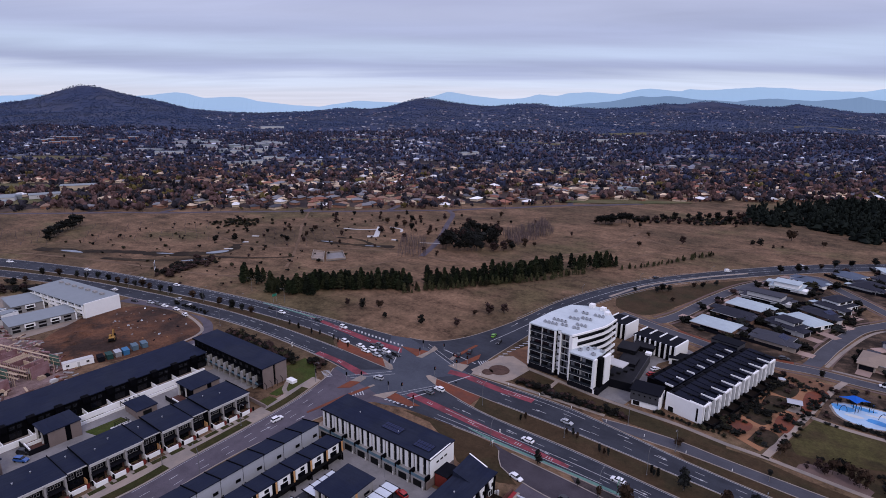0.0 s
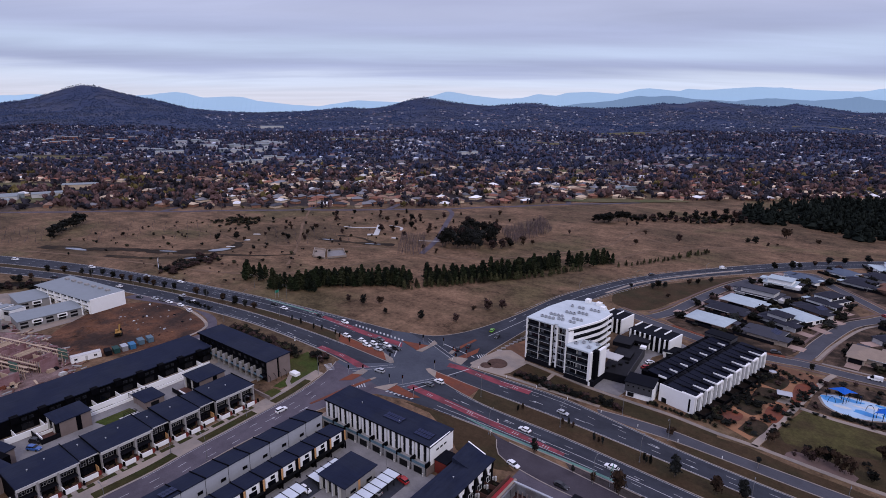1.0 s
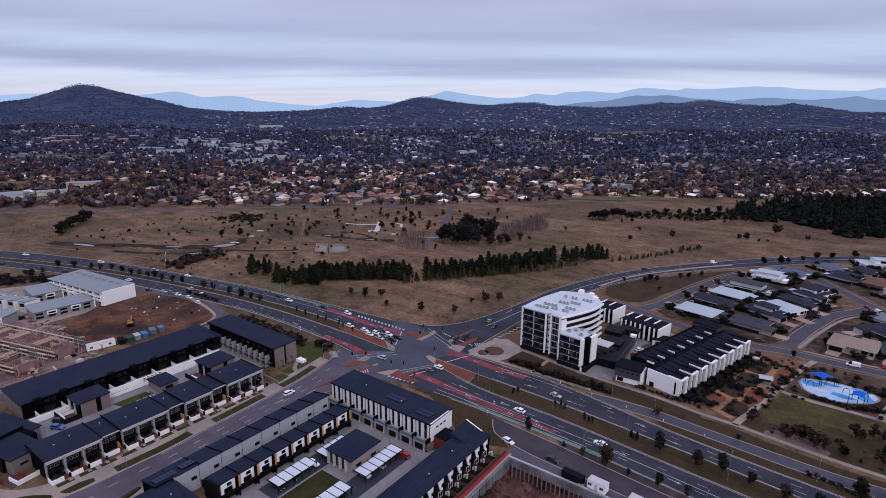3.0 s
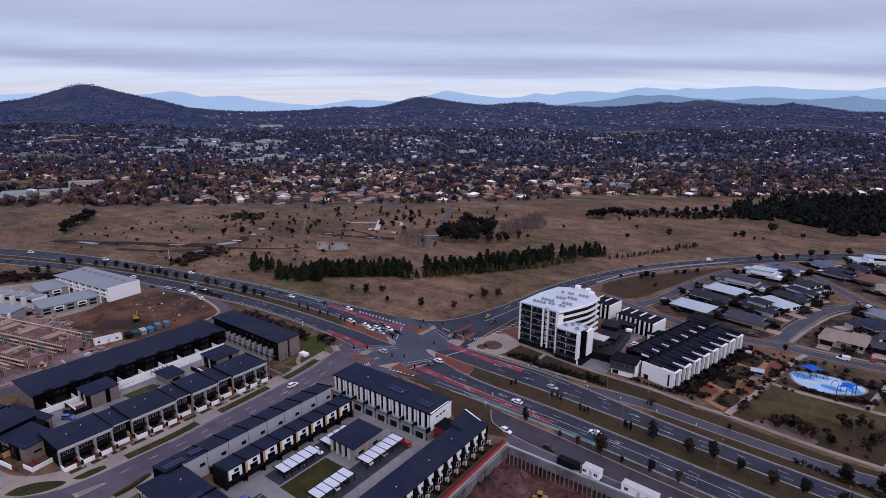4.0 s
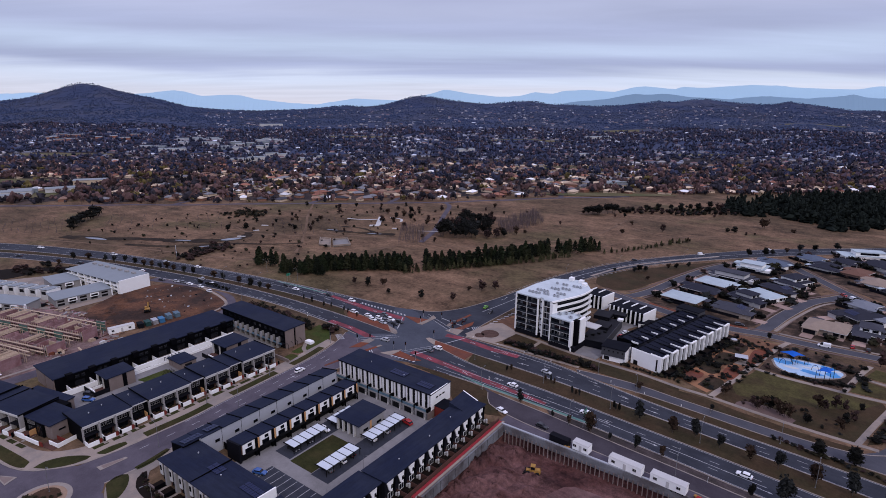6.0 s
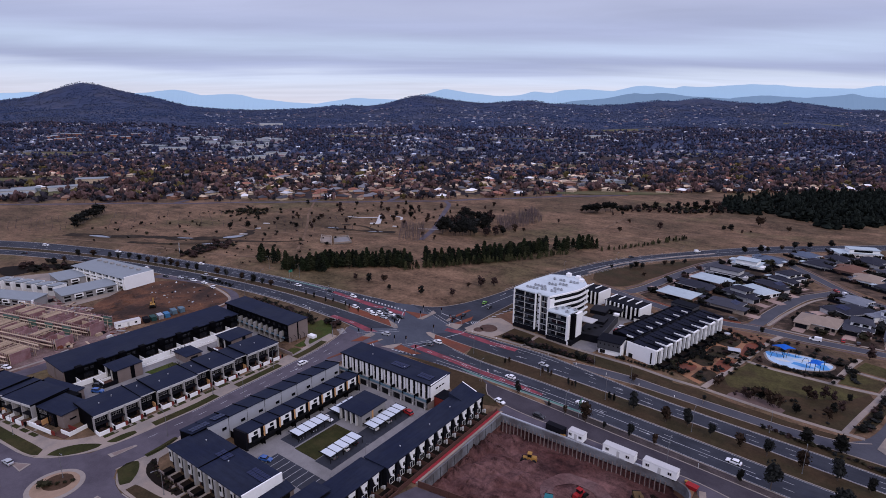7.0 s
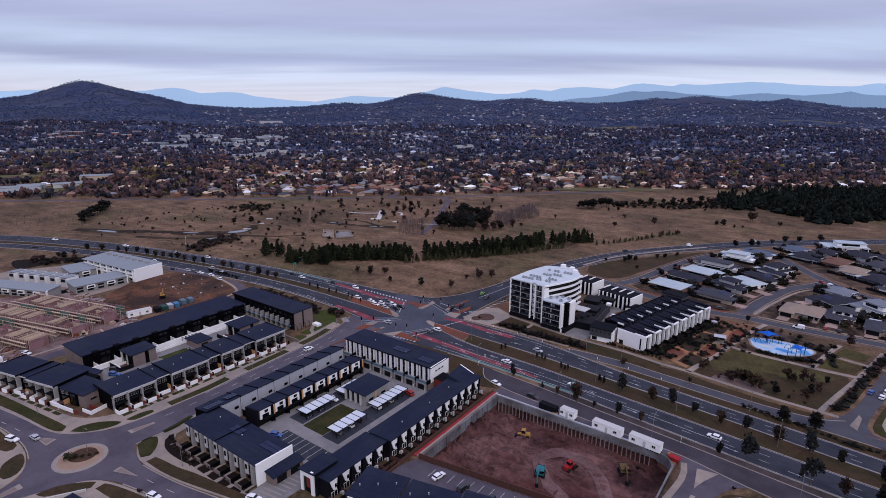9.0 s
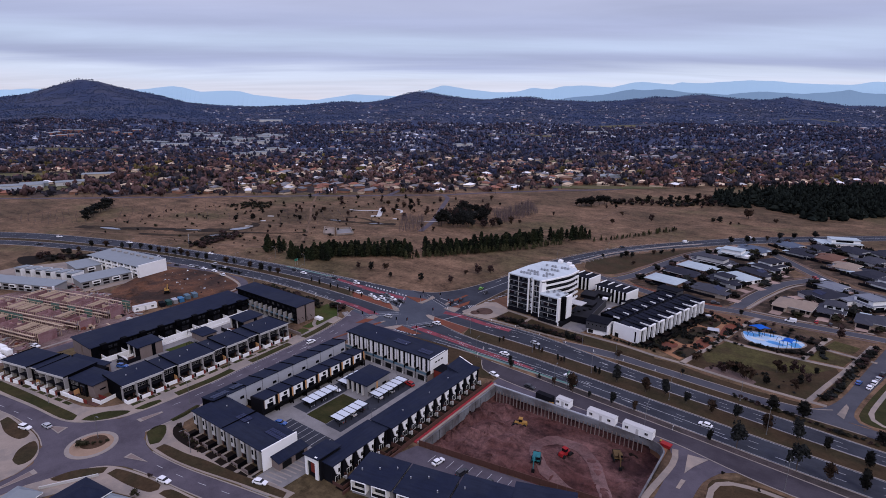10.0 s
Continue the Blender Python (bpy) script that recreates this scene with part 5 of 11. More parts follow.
for k in range(6):
    s = Shape().tube((1.1 * k, 0, 0.1), (1.1 * k, 0, 2.2), 0.07).tube((1.1 * k, 0, 2.2), (1.1 * k, 4.2, 2.2), 0.07).tube((1.1 * k, 4.2, 2.2), (1.1 * k, 4.2, 0.1), 0.07)
    part("hoop", s, M_DARK_STEEL, rack)


# the row along the street, alternating framed and recessed houses
def front_yard(h, w, gate, seed):
    """White fence, gate, step and planting in front of a house."""
    part("fence", Shape().box(0.0, -3.6, 0, w - 2.0, -3.35, 1.5).box(-0.1, -3.4, 0, 0.1, -0.7, 1.5), M_WHITE, h, "white rendered front fence")
    part("gate_screen", Shape().box(w - 2.0, -3.5, 0, w - 1.1, -3.4, 1.6), gate, h)
    part("bin_screen", Shape().box(w - 0.5, -3.6, 0, w - 0.1, -3.0, 1.6), M_BLACK, h)
    part("step_path", Shape().box(w - 1.2, -5.2, 0.0, w - 0.2, -1.0, 0.17), M_CONCRETE, h)
    part("deck", Shape().box(0.1, -3.3, 0.0, w - 0.3, -0.7, 0.3), M_BROWN, h)


M_FRAME_GREY = material("grey_frame_render", (0.27, 0.255, 0.25), 0.8, 0.12, 0.3, 2.0)


def framed_house(w=5.2, first=False):
    """House inside a pale portal frame."""
    h = thing("framed_house", (0, 0, 0), 0, "two-storey house in a pale portal frame", "house", "framed houses on the street")
    part("wall", wall_body(0, 0.8, w, 13.0, 6.0, 6.0), M_BLACK, h)
    part("pillar", Shape().box(w - 0.55, -0.7, 0, w, 0.85, 6.2), M_FRAME_GREY, h, "grey rendered pillar")
    part("inner_pillar", Shape().box(0.0, -0.2, 0, 0.35, 0.85, 5.6), M_FRAME_GREY, h)
    part("door", Shape().box(4.0, 0.72, 0.1, 4.6, 0.82, 2.4), M_BROWN, h)
    part("lintel", Shape().box(0, -0.7, 5.6, w - 0.6, 0.85, 6.2), M_OFFWHITE, h, "pale rendered lintel")
    window(h, 0.7, 3.3, 2.2, 5.2, 0.8, M_GREY, 1, 1)
    window(h, 2.5, 3.3, 4.0, 5.2, 0.8, M_GREY, 1, 1)
    window(h, 0.7, 0.4, 3.9, 2.5, 0.8, None, 2)
    part("balcony", Shape().box(0.2, -1.2, 2.8, w - 0.7, 0.8, 3.0), M_CHARCOAL, h)
    return h


def recessed_house(w=6.2):
    h = thing("recessed_house", (0, 0, 0), 0, "black recessed house between framed neighbours", "house", "recessed houses on the street")
    part("wall", wall_body(0, 0.0, w, 12.0, 5.7, 5.7), M_BLACK, h)
    window(h, 1.0, 3.2, 2.6, 5.0, 0.0, M_GREY, 1, 1)
    window(h, 3.2, 3.2, 4.8, 5.0, 0.0, M_GREY, 1, 1)
    window(h, 1.0, 0.4, 4.6, 2.5, 0.0, None, 2)
    part("timber_screen", Shape().box(4.9, -2.2, 0, 5.1, -0.1, 2.2), M_TIMBER, h)
    return h


f0 = framed_house()
front_yard(f0, 5.2, M_DKRED, 0)
f0.matrix_basis = pose(-169.0, 31.0, 0, 0, 0, 90)
q0 = recessed_house()
front_yard(q0, 6.2, M_DKRED, 1)
q0.matrix_basis = pose(-170.6, 46.6, 0, 0, 0, 90)
for y in (36.2, 41.4, 52.8, 58.0, 63.2, 74.6, 79.8, 91.4, 96.6, 101.8):
    copy_thing(f0, pose(-169.0, y, 0, 0, 0, 90))
for y in (68.4, 85.1):
    copy_thing(q0, pose(-170.6, y, 0, 0, 0, 90))


def row_roof(x, y, w, d, h, turn, label="dark steel roof over framed houses"):
    r = thing("row_roof", (x, y, 0), turn, label, "roof")
    part("sheet", roof_plate(-0.2, -0.8, w + 0.2, d, h, h - 0.3, 0.3, 0.9), M_ROOF_DARK, r)
    part("edge", Shape().box(-0.35, -0.9, h - 0.35, -0.2, d, h + 0.12).box(w + 0.2, -0.9, h - 0.35, w + 0.35, d, h + 0.12), M_BLACK, r)
    part("fascia", Shape().box(-0.2, -0.9, h - 0.4, w + 0.2, -0.8, h + 0.02), M_OFFWHITE, r)
    return r


for y, w in ((31.0, 15.6), (52.8, 15.6), (74.6, 10.4), (91.4, 15.6)):
    row_roof(-169.0, y, w, 14.6, 6.65, 90)
for y, w in ((46.6, 6.2), (68.4, 6.2), (85.0, 6.4)):
    r = row_roof(-170.6, y, w, 13.0, 6.15, 90, "dark steel roof over a recessed house")
for x, y in ((-176, 36), (-178, 41), (-175, 57), (-178, 62), (-177, 79), (-179, 95), (-176, 100), (-178, 50), (-177, 71), (-125, 46), (-110, 44), (-74, 80), (-74, 95), (-75, 108), (-104, 118), (-122, 119)):
    vent(x, y, 6.6 if x < -130 else (6.7 if y < 50 else 9.4 if y > 110 else 6.9))

# corner house and the arm along the west street
h = thing("corner_house", (-193, 22.8, 0), 11, "taupe brick corner house with slit windows", "house")
part("wall", wall_body(0, 0.6, 13.5, 9.5, 5.4, 5.4), M_TAUPE, h)
part("dark_bay", Shape().box(5.6, -0.1, 0, 9.6, 0.65, 5.4), M_BLACK, h)
part("roof", roof_plate(-0.4, -0.3, 14.0, 10.0, 5.7, 5.9, 0.3, 0.9), M_ROOF_DARK, h)
for k in range(3):
    window(h, 1.6 + 1.1 * k, 1.2, 2.0 + 1.1 * k, 4.0, 0.6, bars_x=0)
window(h, 6.2, 0.4, 9.0, 4.6, -0.1, None, 2, 1)
window(h, 2.6, 2.4, 4.8, 3.0, 13.5, side="x", bars_x=0)
window(h, 6.6, 2.6, 7.6, 3.8, 13.5, side="x", bars_x=0)
part("fence", Shape().box(-1, -3.6, 0, 12.5, -3.35, 1.5), M_WHITE, h)
part("front_fence", Shape().box(14.8, -1.6, 0, 19.5, -1.35, 1.5).box(19.3, -1.35, 0, 19.5, 4.5, 1.5), M_WHITE, h)
part("red_screen", Shape().box(12.6, -3.5, 0, 14.4, -3.35, 1.6).box(14.4, 1.2, 0, 19.0, 1.35, 1.6), M_DKRED, h)
part("patio", Shape().box(12.8, -3.3, 0, 19.2, 1.2, 0.14), M_BROWN, h)

W_TURN = 14.0
copy_thing(f0, pose(-229.5, 12.7, 0, 0, 0, W_TURN))
arm = Matrix.Translation((-229.5, 12.7, 0)) @ pose(0, 0, 0, 0, 0, W_TURN)
for k in range(1, 8):
    src = q0 if k in (3, 7) else f0
    copy_thing(src, arm @ pose(5.2 * k + (0.8 if k > 3 else 0), 1.2 if src is q0 else 0, 0))
for x0, w, dy, h in ((-0.2, 15.6, 0, 6.65), (15.6, 5.4, 1.2, 6.15), (21.4, 15.6, 0, 6.65)):
    r = row_roof(0, 0, w, 13.0, h, 0)
    r.matrix_basis = arm @ pose(x0, dy, 0)
h = thing("taupe_house", (-212, 26.5, 0), W_TURN, "taupe brick house behind the west arm", "house")
part("wall", wall_body(0, 0, 20.0, 7.0, 5.2, 5.2), M_TAUPE, h)
part("roof", roof_plate(-0.4, -0.4, 20.4, 7.4, 5.5, 5.8, 0.3, 0.9), M_ROOF_DARK, h)

# streets' verges and paths: paving up to the fences, with grass laid into it
NW_KERB = smooth([(-240, 0.5), (-212, 5.9), (-191, 9.7), (-174, 12.2), (-166.2, 16.2), (-160.4, 22), (-157.6, 28), (-156.8, 37), (-156.4, 50), (-156.2, 62), (-157.4, 75), (-158, 90), (-160, 118), (-164, 138)])
NW_FENCE = smooth([(-240, 9), (-225, 12.6), (-212.6, 14.8), (-203, 16.0), (-195, 17.4), (-188, 18.6), (-177, 20.6), (-170, 25.6), (-166.4, 33.7), (-165.2, 41), (-165.2, 53), (-165.2, 75), (-165.4, 100), (-166.5, 118), (-169, 138)])
between("footpath", NW_FENCE, NW_KERB, 0.11, M_CONCRETE, "pale concrete footpath along the fences", "footpath")
GRASS_NW = [
    [(-238, 2.0), (-222.7, 5.4), (-208, 7.6), (-194, 10), (-175.5, 12.4), (-170.4, 14.6), (-172.3, 16.6), (-189.7, 14.4), (-211.4, 11.4), (-238, 6.5)],
    [(-168.0, 16.2), (-168.8, 19.6), (-166.1, 25.0), (-160.2, 29.4), (-160.2, 25), (-163.4, 19.4)],
    [(-160.6, 31.1), (-160.8, 36.0), (-159.6, 39.8), (-157.8, 39.6), (-157.9, 32.8)],
]
for pts in GRASS_NW:
    slab("verge", smooth([*pts, pts[0]], 1.5)[:-1], 0.17, M_LAWN, "olive green grass verge between kerb and footpath", "verge")
for y0, y1 in ((42.5, 74), (77, 104.5), (107, 131)):
    kerb_run = [p for p in NW_KERB if y0 < p[1] < y1]
    between("verge", offset(kerb_run, 3.7), offset(kerb_run, 0.4), 0.17, M_LAWN, "olive green grass verge between kerb and footpath", "verge")
for k in range(12):
    y = 31.6 + 6.1 * k
    slab("planting_bed", [(-165.0, y), (-163.2, y), (-163.2, y + 4.6), (-165.0, y + 4.6)], 0.14, M_LAWN, "strip of grass between fence and footpath", "verge")
for k in range(9):
    x = -229 + 5.3 * k
    y = 10.6 + (x + 229) * 0.165
    slab("planting_bed", [(x, y - 0.6), (x + 3.9, y + 0.1), (x + 3.8, y + 1.6), (x - 0.1, y + 0.9)], 0.14, M_LAWN, "strip of grass between fence and footpath", "verge")
slab("corner_lawn", [(-174, 131.5), (-171.5, 118), (-168, 119), (-166, 130), (-168, 138), (-176, 146), (-186, 148), (-186, 132)], 0.1, M_GREEN, "green lawn at the street corner", "lawn")
slab("corner_lawn", [(-170, 112), (-164.5, 112), (-165.5, 117.5), (-170, 117)], 0.13, M_GREEN, "green lawn at the street corner", "lawn")
path("footpath", [(-175, 130), (-170, 124), (-163, 120.5)], 1.8)
# paving and grass around the roundabout
slab("footpath", smooth([(-144.5, 50), (-142, 38.5), (-142.6, 31.5), (-142.4, 27), (-137.6, 23.6), (-130, 22.4), (-113.6, 24.4), (-94, 29), (-78, 32.4)], 2) + [(-78, 36.4), (-95, 33.8), (-118, 31), (-133, 33.4), (-138, 37), (-140, 50)], 0.11, M_CONCRETE, "pale concrete footpath by the side street", "footpath")
slab("footpath", smooth([(-145, -40), (-144.2, -12), (-142.4, -5), (-139.6, 2), (-136, 8.4), (-130, 12.2), (-117, 15.6), (-98.5, 18.4), (-78, 22.4), (-40, 31)], 2) + [(-40, 27), (-80, 18), (-98, 13.5), (-112, 8.5), (-125, 4), (-132, -3), (-137, -14), (-138, -40)], 0.11, M_CONCRETE, "pale concrete footpath beside the roundabout", "footpath")
slab("forecourt", smooth([(-240, -8), (-199, 1.0), (-187, 2.8), (-171, 3.2), (-162, 1.4), (-156, -1.6), (-152.4, -7), (-152, -14), (-152, -40)], 2) + [(-240, -40)], 0.11, M_CONCRETE, "pale concrete forecourt beside the roundabout")
for pts, m in (([(-142.0, 26), (-143.4, 29.4), (-141.6, 32.2), (-136.7, 29.8), (-133.2, 25.6), (-134.4, 23.4)], M_LAWN), ([(-131.0, 23.4), (-131, 26.2), (-120.4, 27.8), (-112.3, 29.6), (-99.3, 31.6), (-80, 35), (-79, 33), (-94.4, 29.6), (-112, 25.4), (-122, 23.8)], M_VERGE),
               ([(-143.4, 35), (-144, 40), (-145, 46), (-143.6, 46.4), (-141.6, 40), (-141.6, 35)], M_LAWN), ([(-137.6, 33), (-138.8, 36.4), (-132.3, 33.6), (-124.0, 32.2), (-118.8, 30.8), (-127.3, 29.9), (-133.9, 30.8)], M_MULCH),
               ([(-190, -0.9), (-191, 1.6), (-181, 2.2), (-173, 2.4), (-172, -0.8), (-180, -2.3)], M_VERGE), ([(-160.7, -6.3), (-165.4, -3.2), (-167.0, 1.6), (-160.8, 0.6), (-156.2, -2.8), (-156.4, -6.1)], M_VERGE),
               ([(-141.2, -2.9), (-140.6, 0.8), (-138.6, 4.6), (-133.2, 9.8), (-131.7, 7.8), (-134.6, 3.3), (-138.2, -1.9)], M_VERGE), ([(-130.2, 8.3), (-130.4, 11.0), (-121.3, 13.8), (-112.2, 15.2), (-111.6, 11.9), (-120.0, 9.5)], M_VERGE),
               ([(-109, 13), (-108, 16), (-96, 18), (-80, 21.6), (-60, 26), (-60, 23.6), (-80, 19), (-97, 14.6)], M_VERGE)):
    slab("verge", smooth([*pts, pts[0]], 1.5)[:-1], 0.17, m, "dark planted bed beside the footpath" if m is M_MULCH else "grass verge beside the roundabout", "verge")

# houses at the near edge
for x, y, tn, w, d, hh, rf, lab in ((-119.5, -5.5, 8, 11, 15, 4.6, M_ROOF_DARK, "house with dark steel roof near the roundabout"), (-110, 0, 20, 9, 9, 3.4, M_STEEL_ROOF, "low house with pale grey steel roof"), (-134, -14, 20, 8, 9, 3.2, M_STEEL_ROOF, "low house with pale grey steel roof")):
    h = thing("house", (x, y, 0), tn, lab, "house", "houses near the roundabout")
    part("wall", wall_body(-w / 2, -d / 2, w / 2, d / 2, hh - 0.2, hh - 0.2), M_GREY, h)
    part("roof", hip_ridge(w, d, hh), rf, h)
    part("eave", Shape().box(w / 2 + 0.5, -d / 2 - 0.6, hh - 0.3, w / 2 + 0.75, d / 2 + 0.6, hh - 0.05), M_WHITE, h)
whole("garden_wall", Shape().solid([(-138.7, -6.5, 0), (-138.4, -6.7, 0), (-131, 6.2, 0), (-131.3, 6.4, 0)], [(-138.7, -6.5, 0.9), (-138.4, -6.7, 0.9), (-131, 6.2, 0.9), (-131.3, 6.4, 0.9)]), M_OFFWHITE, "white rendered garden wall by the footpath", "wall")

for k, (x, y, w, d) in enumerate(((-65.0, 46.2, 14.0, 11.0), (-50.8, 49.4, 15.0, 11.0), (-35.6, 52.8, 15.0, 13.0), (-20.4, 58.2, 17, 14.0))):
    h = thing("terrace_house", (x, y, 0), 13.0 if k < 3 else 20.0, "dark roofed terrace with white framed balconies", "house", "terraces south of the pit")
    part("wall", wall_body(0, 0.3, w - 0.6, d, 5.8, 5.8), M_GREY, h)
    part("roof", roof_plate(-0.2, -1.6, w - 0.2, d + 0.3, 6.15, 6.5, 0.3, 0.9), M_ROOF_DARK, h)
    for i in range(3):
        part("roof_vent", Shape().disc(2.0 + 4.6 * i, 3.0 + 2.2 * ((i + k) % 3), 6.3, 6.95, 0.2, 8), M_STEEL, h)
    for i in range(2):
        fr = Shape()
        x0 = 1.0 + 6.6 * i
        fr.box(x0, -1.8, 2.8, x0 + 0.25, 0.3, 5.95).box(x0 + 4.55, -1.8, 2.8, x0 + 4.8, 0.3, 5.95).box(x0 + 0.25, -1.8, 5.72, x0 + 4.55, 0.3, 5.95).box(x0, -1.8, 2.6, x0 + 4.8, 0.3, 2.8)
        # charcoal panel added over the grey wall to darken the balcony's inside
        part("recess", Shape().box(x0 + 0.25, 0.1, 2.8, x0 + 4.55, 0.28, 5.72), M_CHARCOAL, h)
        part("balustrade", Shape().box(x0 + 0.25, -1.74, 2.8, x0 + 4.55, -1.68, 3.7), M_GLASS, h, "tinted glass balustrade")
        part("balcony_frame", fr, M_WHITE, h)
        window(h, x0 + 0.8, 3.0, x0 + 4.0, 5.3, 0.1, None, 2)
slab("parking_lot", [(-69, 60), (-64, 75.2), (4, 85.4), (4, 74), (-18, 70), (-40, 60)], 0.09, M_ASPHALT_OLD, "worn asphalt parking lot beside the pit", "parking")
lines = Shape()
for k in range(13):
    lines.box(-56 + 3.2 * k, 70.4 + 0.5 * k, 0.09, -55.85 + 3.2 * k, 74.6 + 0.5 * k, 0.115)
tagged(new("parking_line", lines.mesh("parking_line", M_PAINT)), "white painted parking bay lines", "road marking", kind="structure")

# ---- east of the avenue: office block, townhouses ----
slab("plaza", [(-120, 184), (-117, 182.5), (-104, 182), (-101, 187), (-99.5, 199), (-103, 203), (-112, 207), (-117, 203)], 0.11, M_CONCRETE, "pale concrete plaza at the street corner")
M_PLANTER = material("planter_mulch", (0.075, 0.045, 0.036), 0.95, 0.4, 0.5, 3.0, 0.05, tuft=(0.8, 1.6))
for x, y, r1 in ((-110, 191, 4.6), (-113, 186.5, 2.6)):
    whole("planter", Shape().disc(0, 0, 0.0, 0.35, r1, 24, r1 - 0.3), M_PLANTER, "round brown mulched planter bed in the plaza", "planter", at=(x, y, 0.1))
slab("planting_bed", [(-104, 203.5), (-101.5, 203), (-101, 224), (-112, 222), (-116, 208)], 0.1, M_SAND, "bare orange gravel beside the office", "garden bed")
slab("front_lawn", [(-101.5, 186), (-86.5, 184.5), (-86, 196.5), (-99.5, 199)], 0.1, M_VERGE, "patchy lawn before the office", "lawn")
slab("front_lawn", [(-85, 184), (-34, 183.6), (-20, 186), (-20, 190), (-36, 192.4), (-68, 193.8), (-84.5, 196)], 0.1, M_VERGE, "patchy grass strip before the office", "lawn")
path("footpath", [(-101, 200.2), (-84, 197.8), (-68, 195), (-50, 194), (-36, 193.6), (-20, 191), (-9, 190.6), (20, 187), (44, 186)], 1.9)
path("footpath", [(-118, 182), (-100, 183), (-80, 183.2), (-60, 183.4)], 1.7)
path("footpath", [(-85.6, 197), (-85.8, 183)], 1.7)
slab("office_yard", [(-67.5, 196), (-57, 195.5), (-55, 207), (-57, 240), (-46, 262), (-56, 268), (-70, 244)], 0.08, M_GREYPAVE, "pale concrete yard behind the office")

M_RAIL = material("smoked_rail_glass", (0.016, 0.020, 0.026), 0.45, 0.2, 0.5, 2.0, spec=0.12)
M_BLIND = material("half_drawn_blind", (0.085, 0.09, 0.10), 0.8, 0.3, 0.5, 3.0, piece=0.5)
office = thing("office_block", (-102, 202, 0), -5.2, "white six-storey office block with curved bands", "building")
ring = [(0, 0), (13, 0), (13, 1.6), (15, 1.6), (15, 0), (20.3, 0), (22.2, 6), (24.2, 13), (25.6, 20), (25.2, 29), (18, 38), (12, 38), (2, 32), (0, 18)]
inner = [(0.5, 0.5), (12.6, 0.5), (12.6, 2.0), (15.4, 2.0), (15.4, 0.5), (19.9, 0.5), (21.6, 6.2), (23.6, 13), (25.0, 20), (24.6, 28.6), (17.6, 37.4), (12.2, 37.4), (2.4, 31.6), (0.5, 18)]
part("plinth", Shape().prism(ring, 0, 2.6), M_CHARCOAL, office, "dark ground floor plinth")
part("core", Shape().prism(inner, 2.6, 20.0), M_GLASS, office, "dark glazing behind the slabs")
for k in range(7):
    z = 2.6 + 2.95 * k
    part("floor_slab", Shape().prism(ring, z - 0.2, z + 0.02), M_OFFWHITE, office)
part("roof", Shape().prism([(p[0] + (0.15 if p[0] > 12 else -0.15), p[1] + (0.15 if p[1] > 15 else -0.15)) for p in ring], 20.3, 20.75), M_ROOF_WHITE, office, "white flat roof sheet")
for x0, x1 in ((-0.15, 0.45), (12.3, 13.0), (15.0, 15.6), (19.4, 20.3)):
    part("pier", Shape().box(x0, -0.25, 1.6, x1, 0.5, 20.4), M_WHITE, office, "white upright pier")
part("pier", Shape().box(6.2, -0.1, 2.6, 6.5, 0.45, 20.2), M_OFFWHITE, office)
part("stair_wall", Shape().box(13.0, 1.55, 2.6, 14.3, 1.95, 20.3), M_WHITE, office)
for k in range(6):
    z = 2.7 + 2.95 * k
    for j, (x0, x1) in enumerate(((0.6, 6.1), (6.6, 12.2))):
        part("balcony_rail", Shape().box(x0, -0.12, z, x1, -0.06, z + 0.95), M_RAIL, office)
        for i in range(3):
            xm = x0 + (x1 - x0) * (i + 0.5) / 3
            part("mullion", Shape().box(xm - 0.05, 0.38, z, xm + 0.05, 0.5, z + 2.6), M_DARK_STEEL, office)
        if (k * 5 + j * 3) % 4 != 1:
            b0 = x0 + 0.5 + (k * 7 + j * 2) % 3 * 1.3
            part("blind", Shape().box(b0, 0.42, z + 1.0, b0 + 1.3, 0.5, z + 2.5), M_BLIND, office)
    part("slot_window", Shape().box(13.2, 1.5, z + 0.7, 14.2, 1.56, z + 1.5), M_GLASS, office)
    for i in range(3):
        part("mullion", Shape().box(16.0 + 1.3 * i, 0.36, z, 16.1 + 1.3 * i, 0.46, z + 2.6), M_STEEL, office)
    part("blind", Shape().box(16.2 + (k % 2) * 1.3, 0.4, z + 0.6, 17.2 + (k % 2) * 1.3, 0.48, z + 2.4), M_BLIND, office)
part("shoulder", Shape().prism([(20.3, -0.25), (20.9, -0.25), (21.7, 2.6), (21.1, 2.8)], 14.4, 19.4), M_WHITE, office, "white solid shoulder of the curved side")
# white curved bands on the east side
east = smooth([(20.3, -0.2), (22.4, 6), (24.5, 13), (26.0, 20), (25.7, 29.4)], 1.5)
for k in range(7):
    z0 = 2.6 + 2.95 * k
    band_s = strip(Shape(), offset(east, 0.1), offset(east, -0.55), z0 + 0.8 if k < 6 else 20.85, 0.95 if k < 6 else 0.75)
    part("curved_band", band_s, M_WHITE, office, "white curved spandrel band")
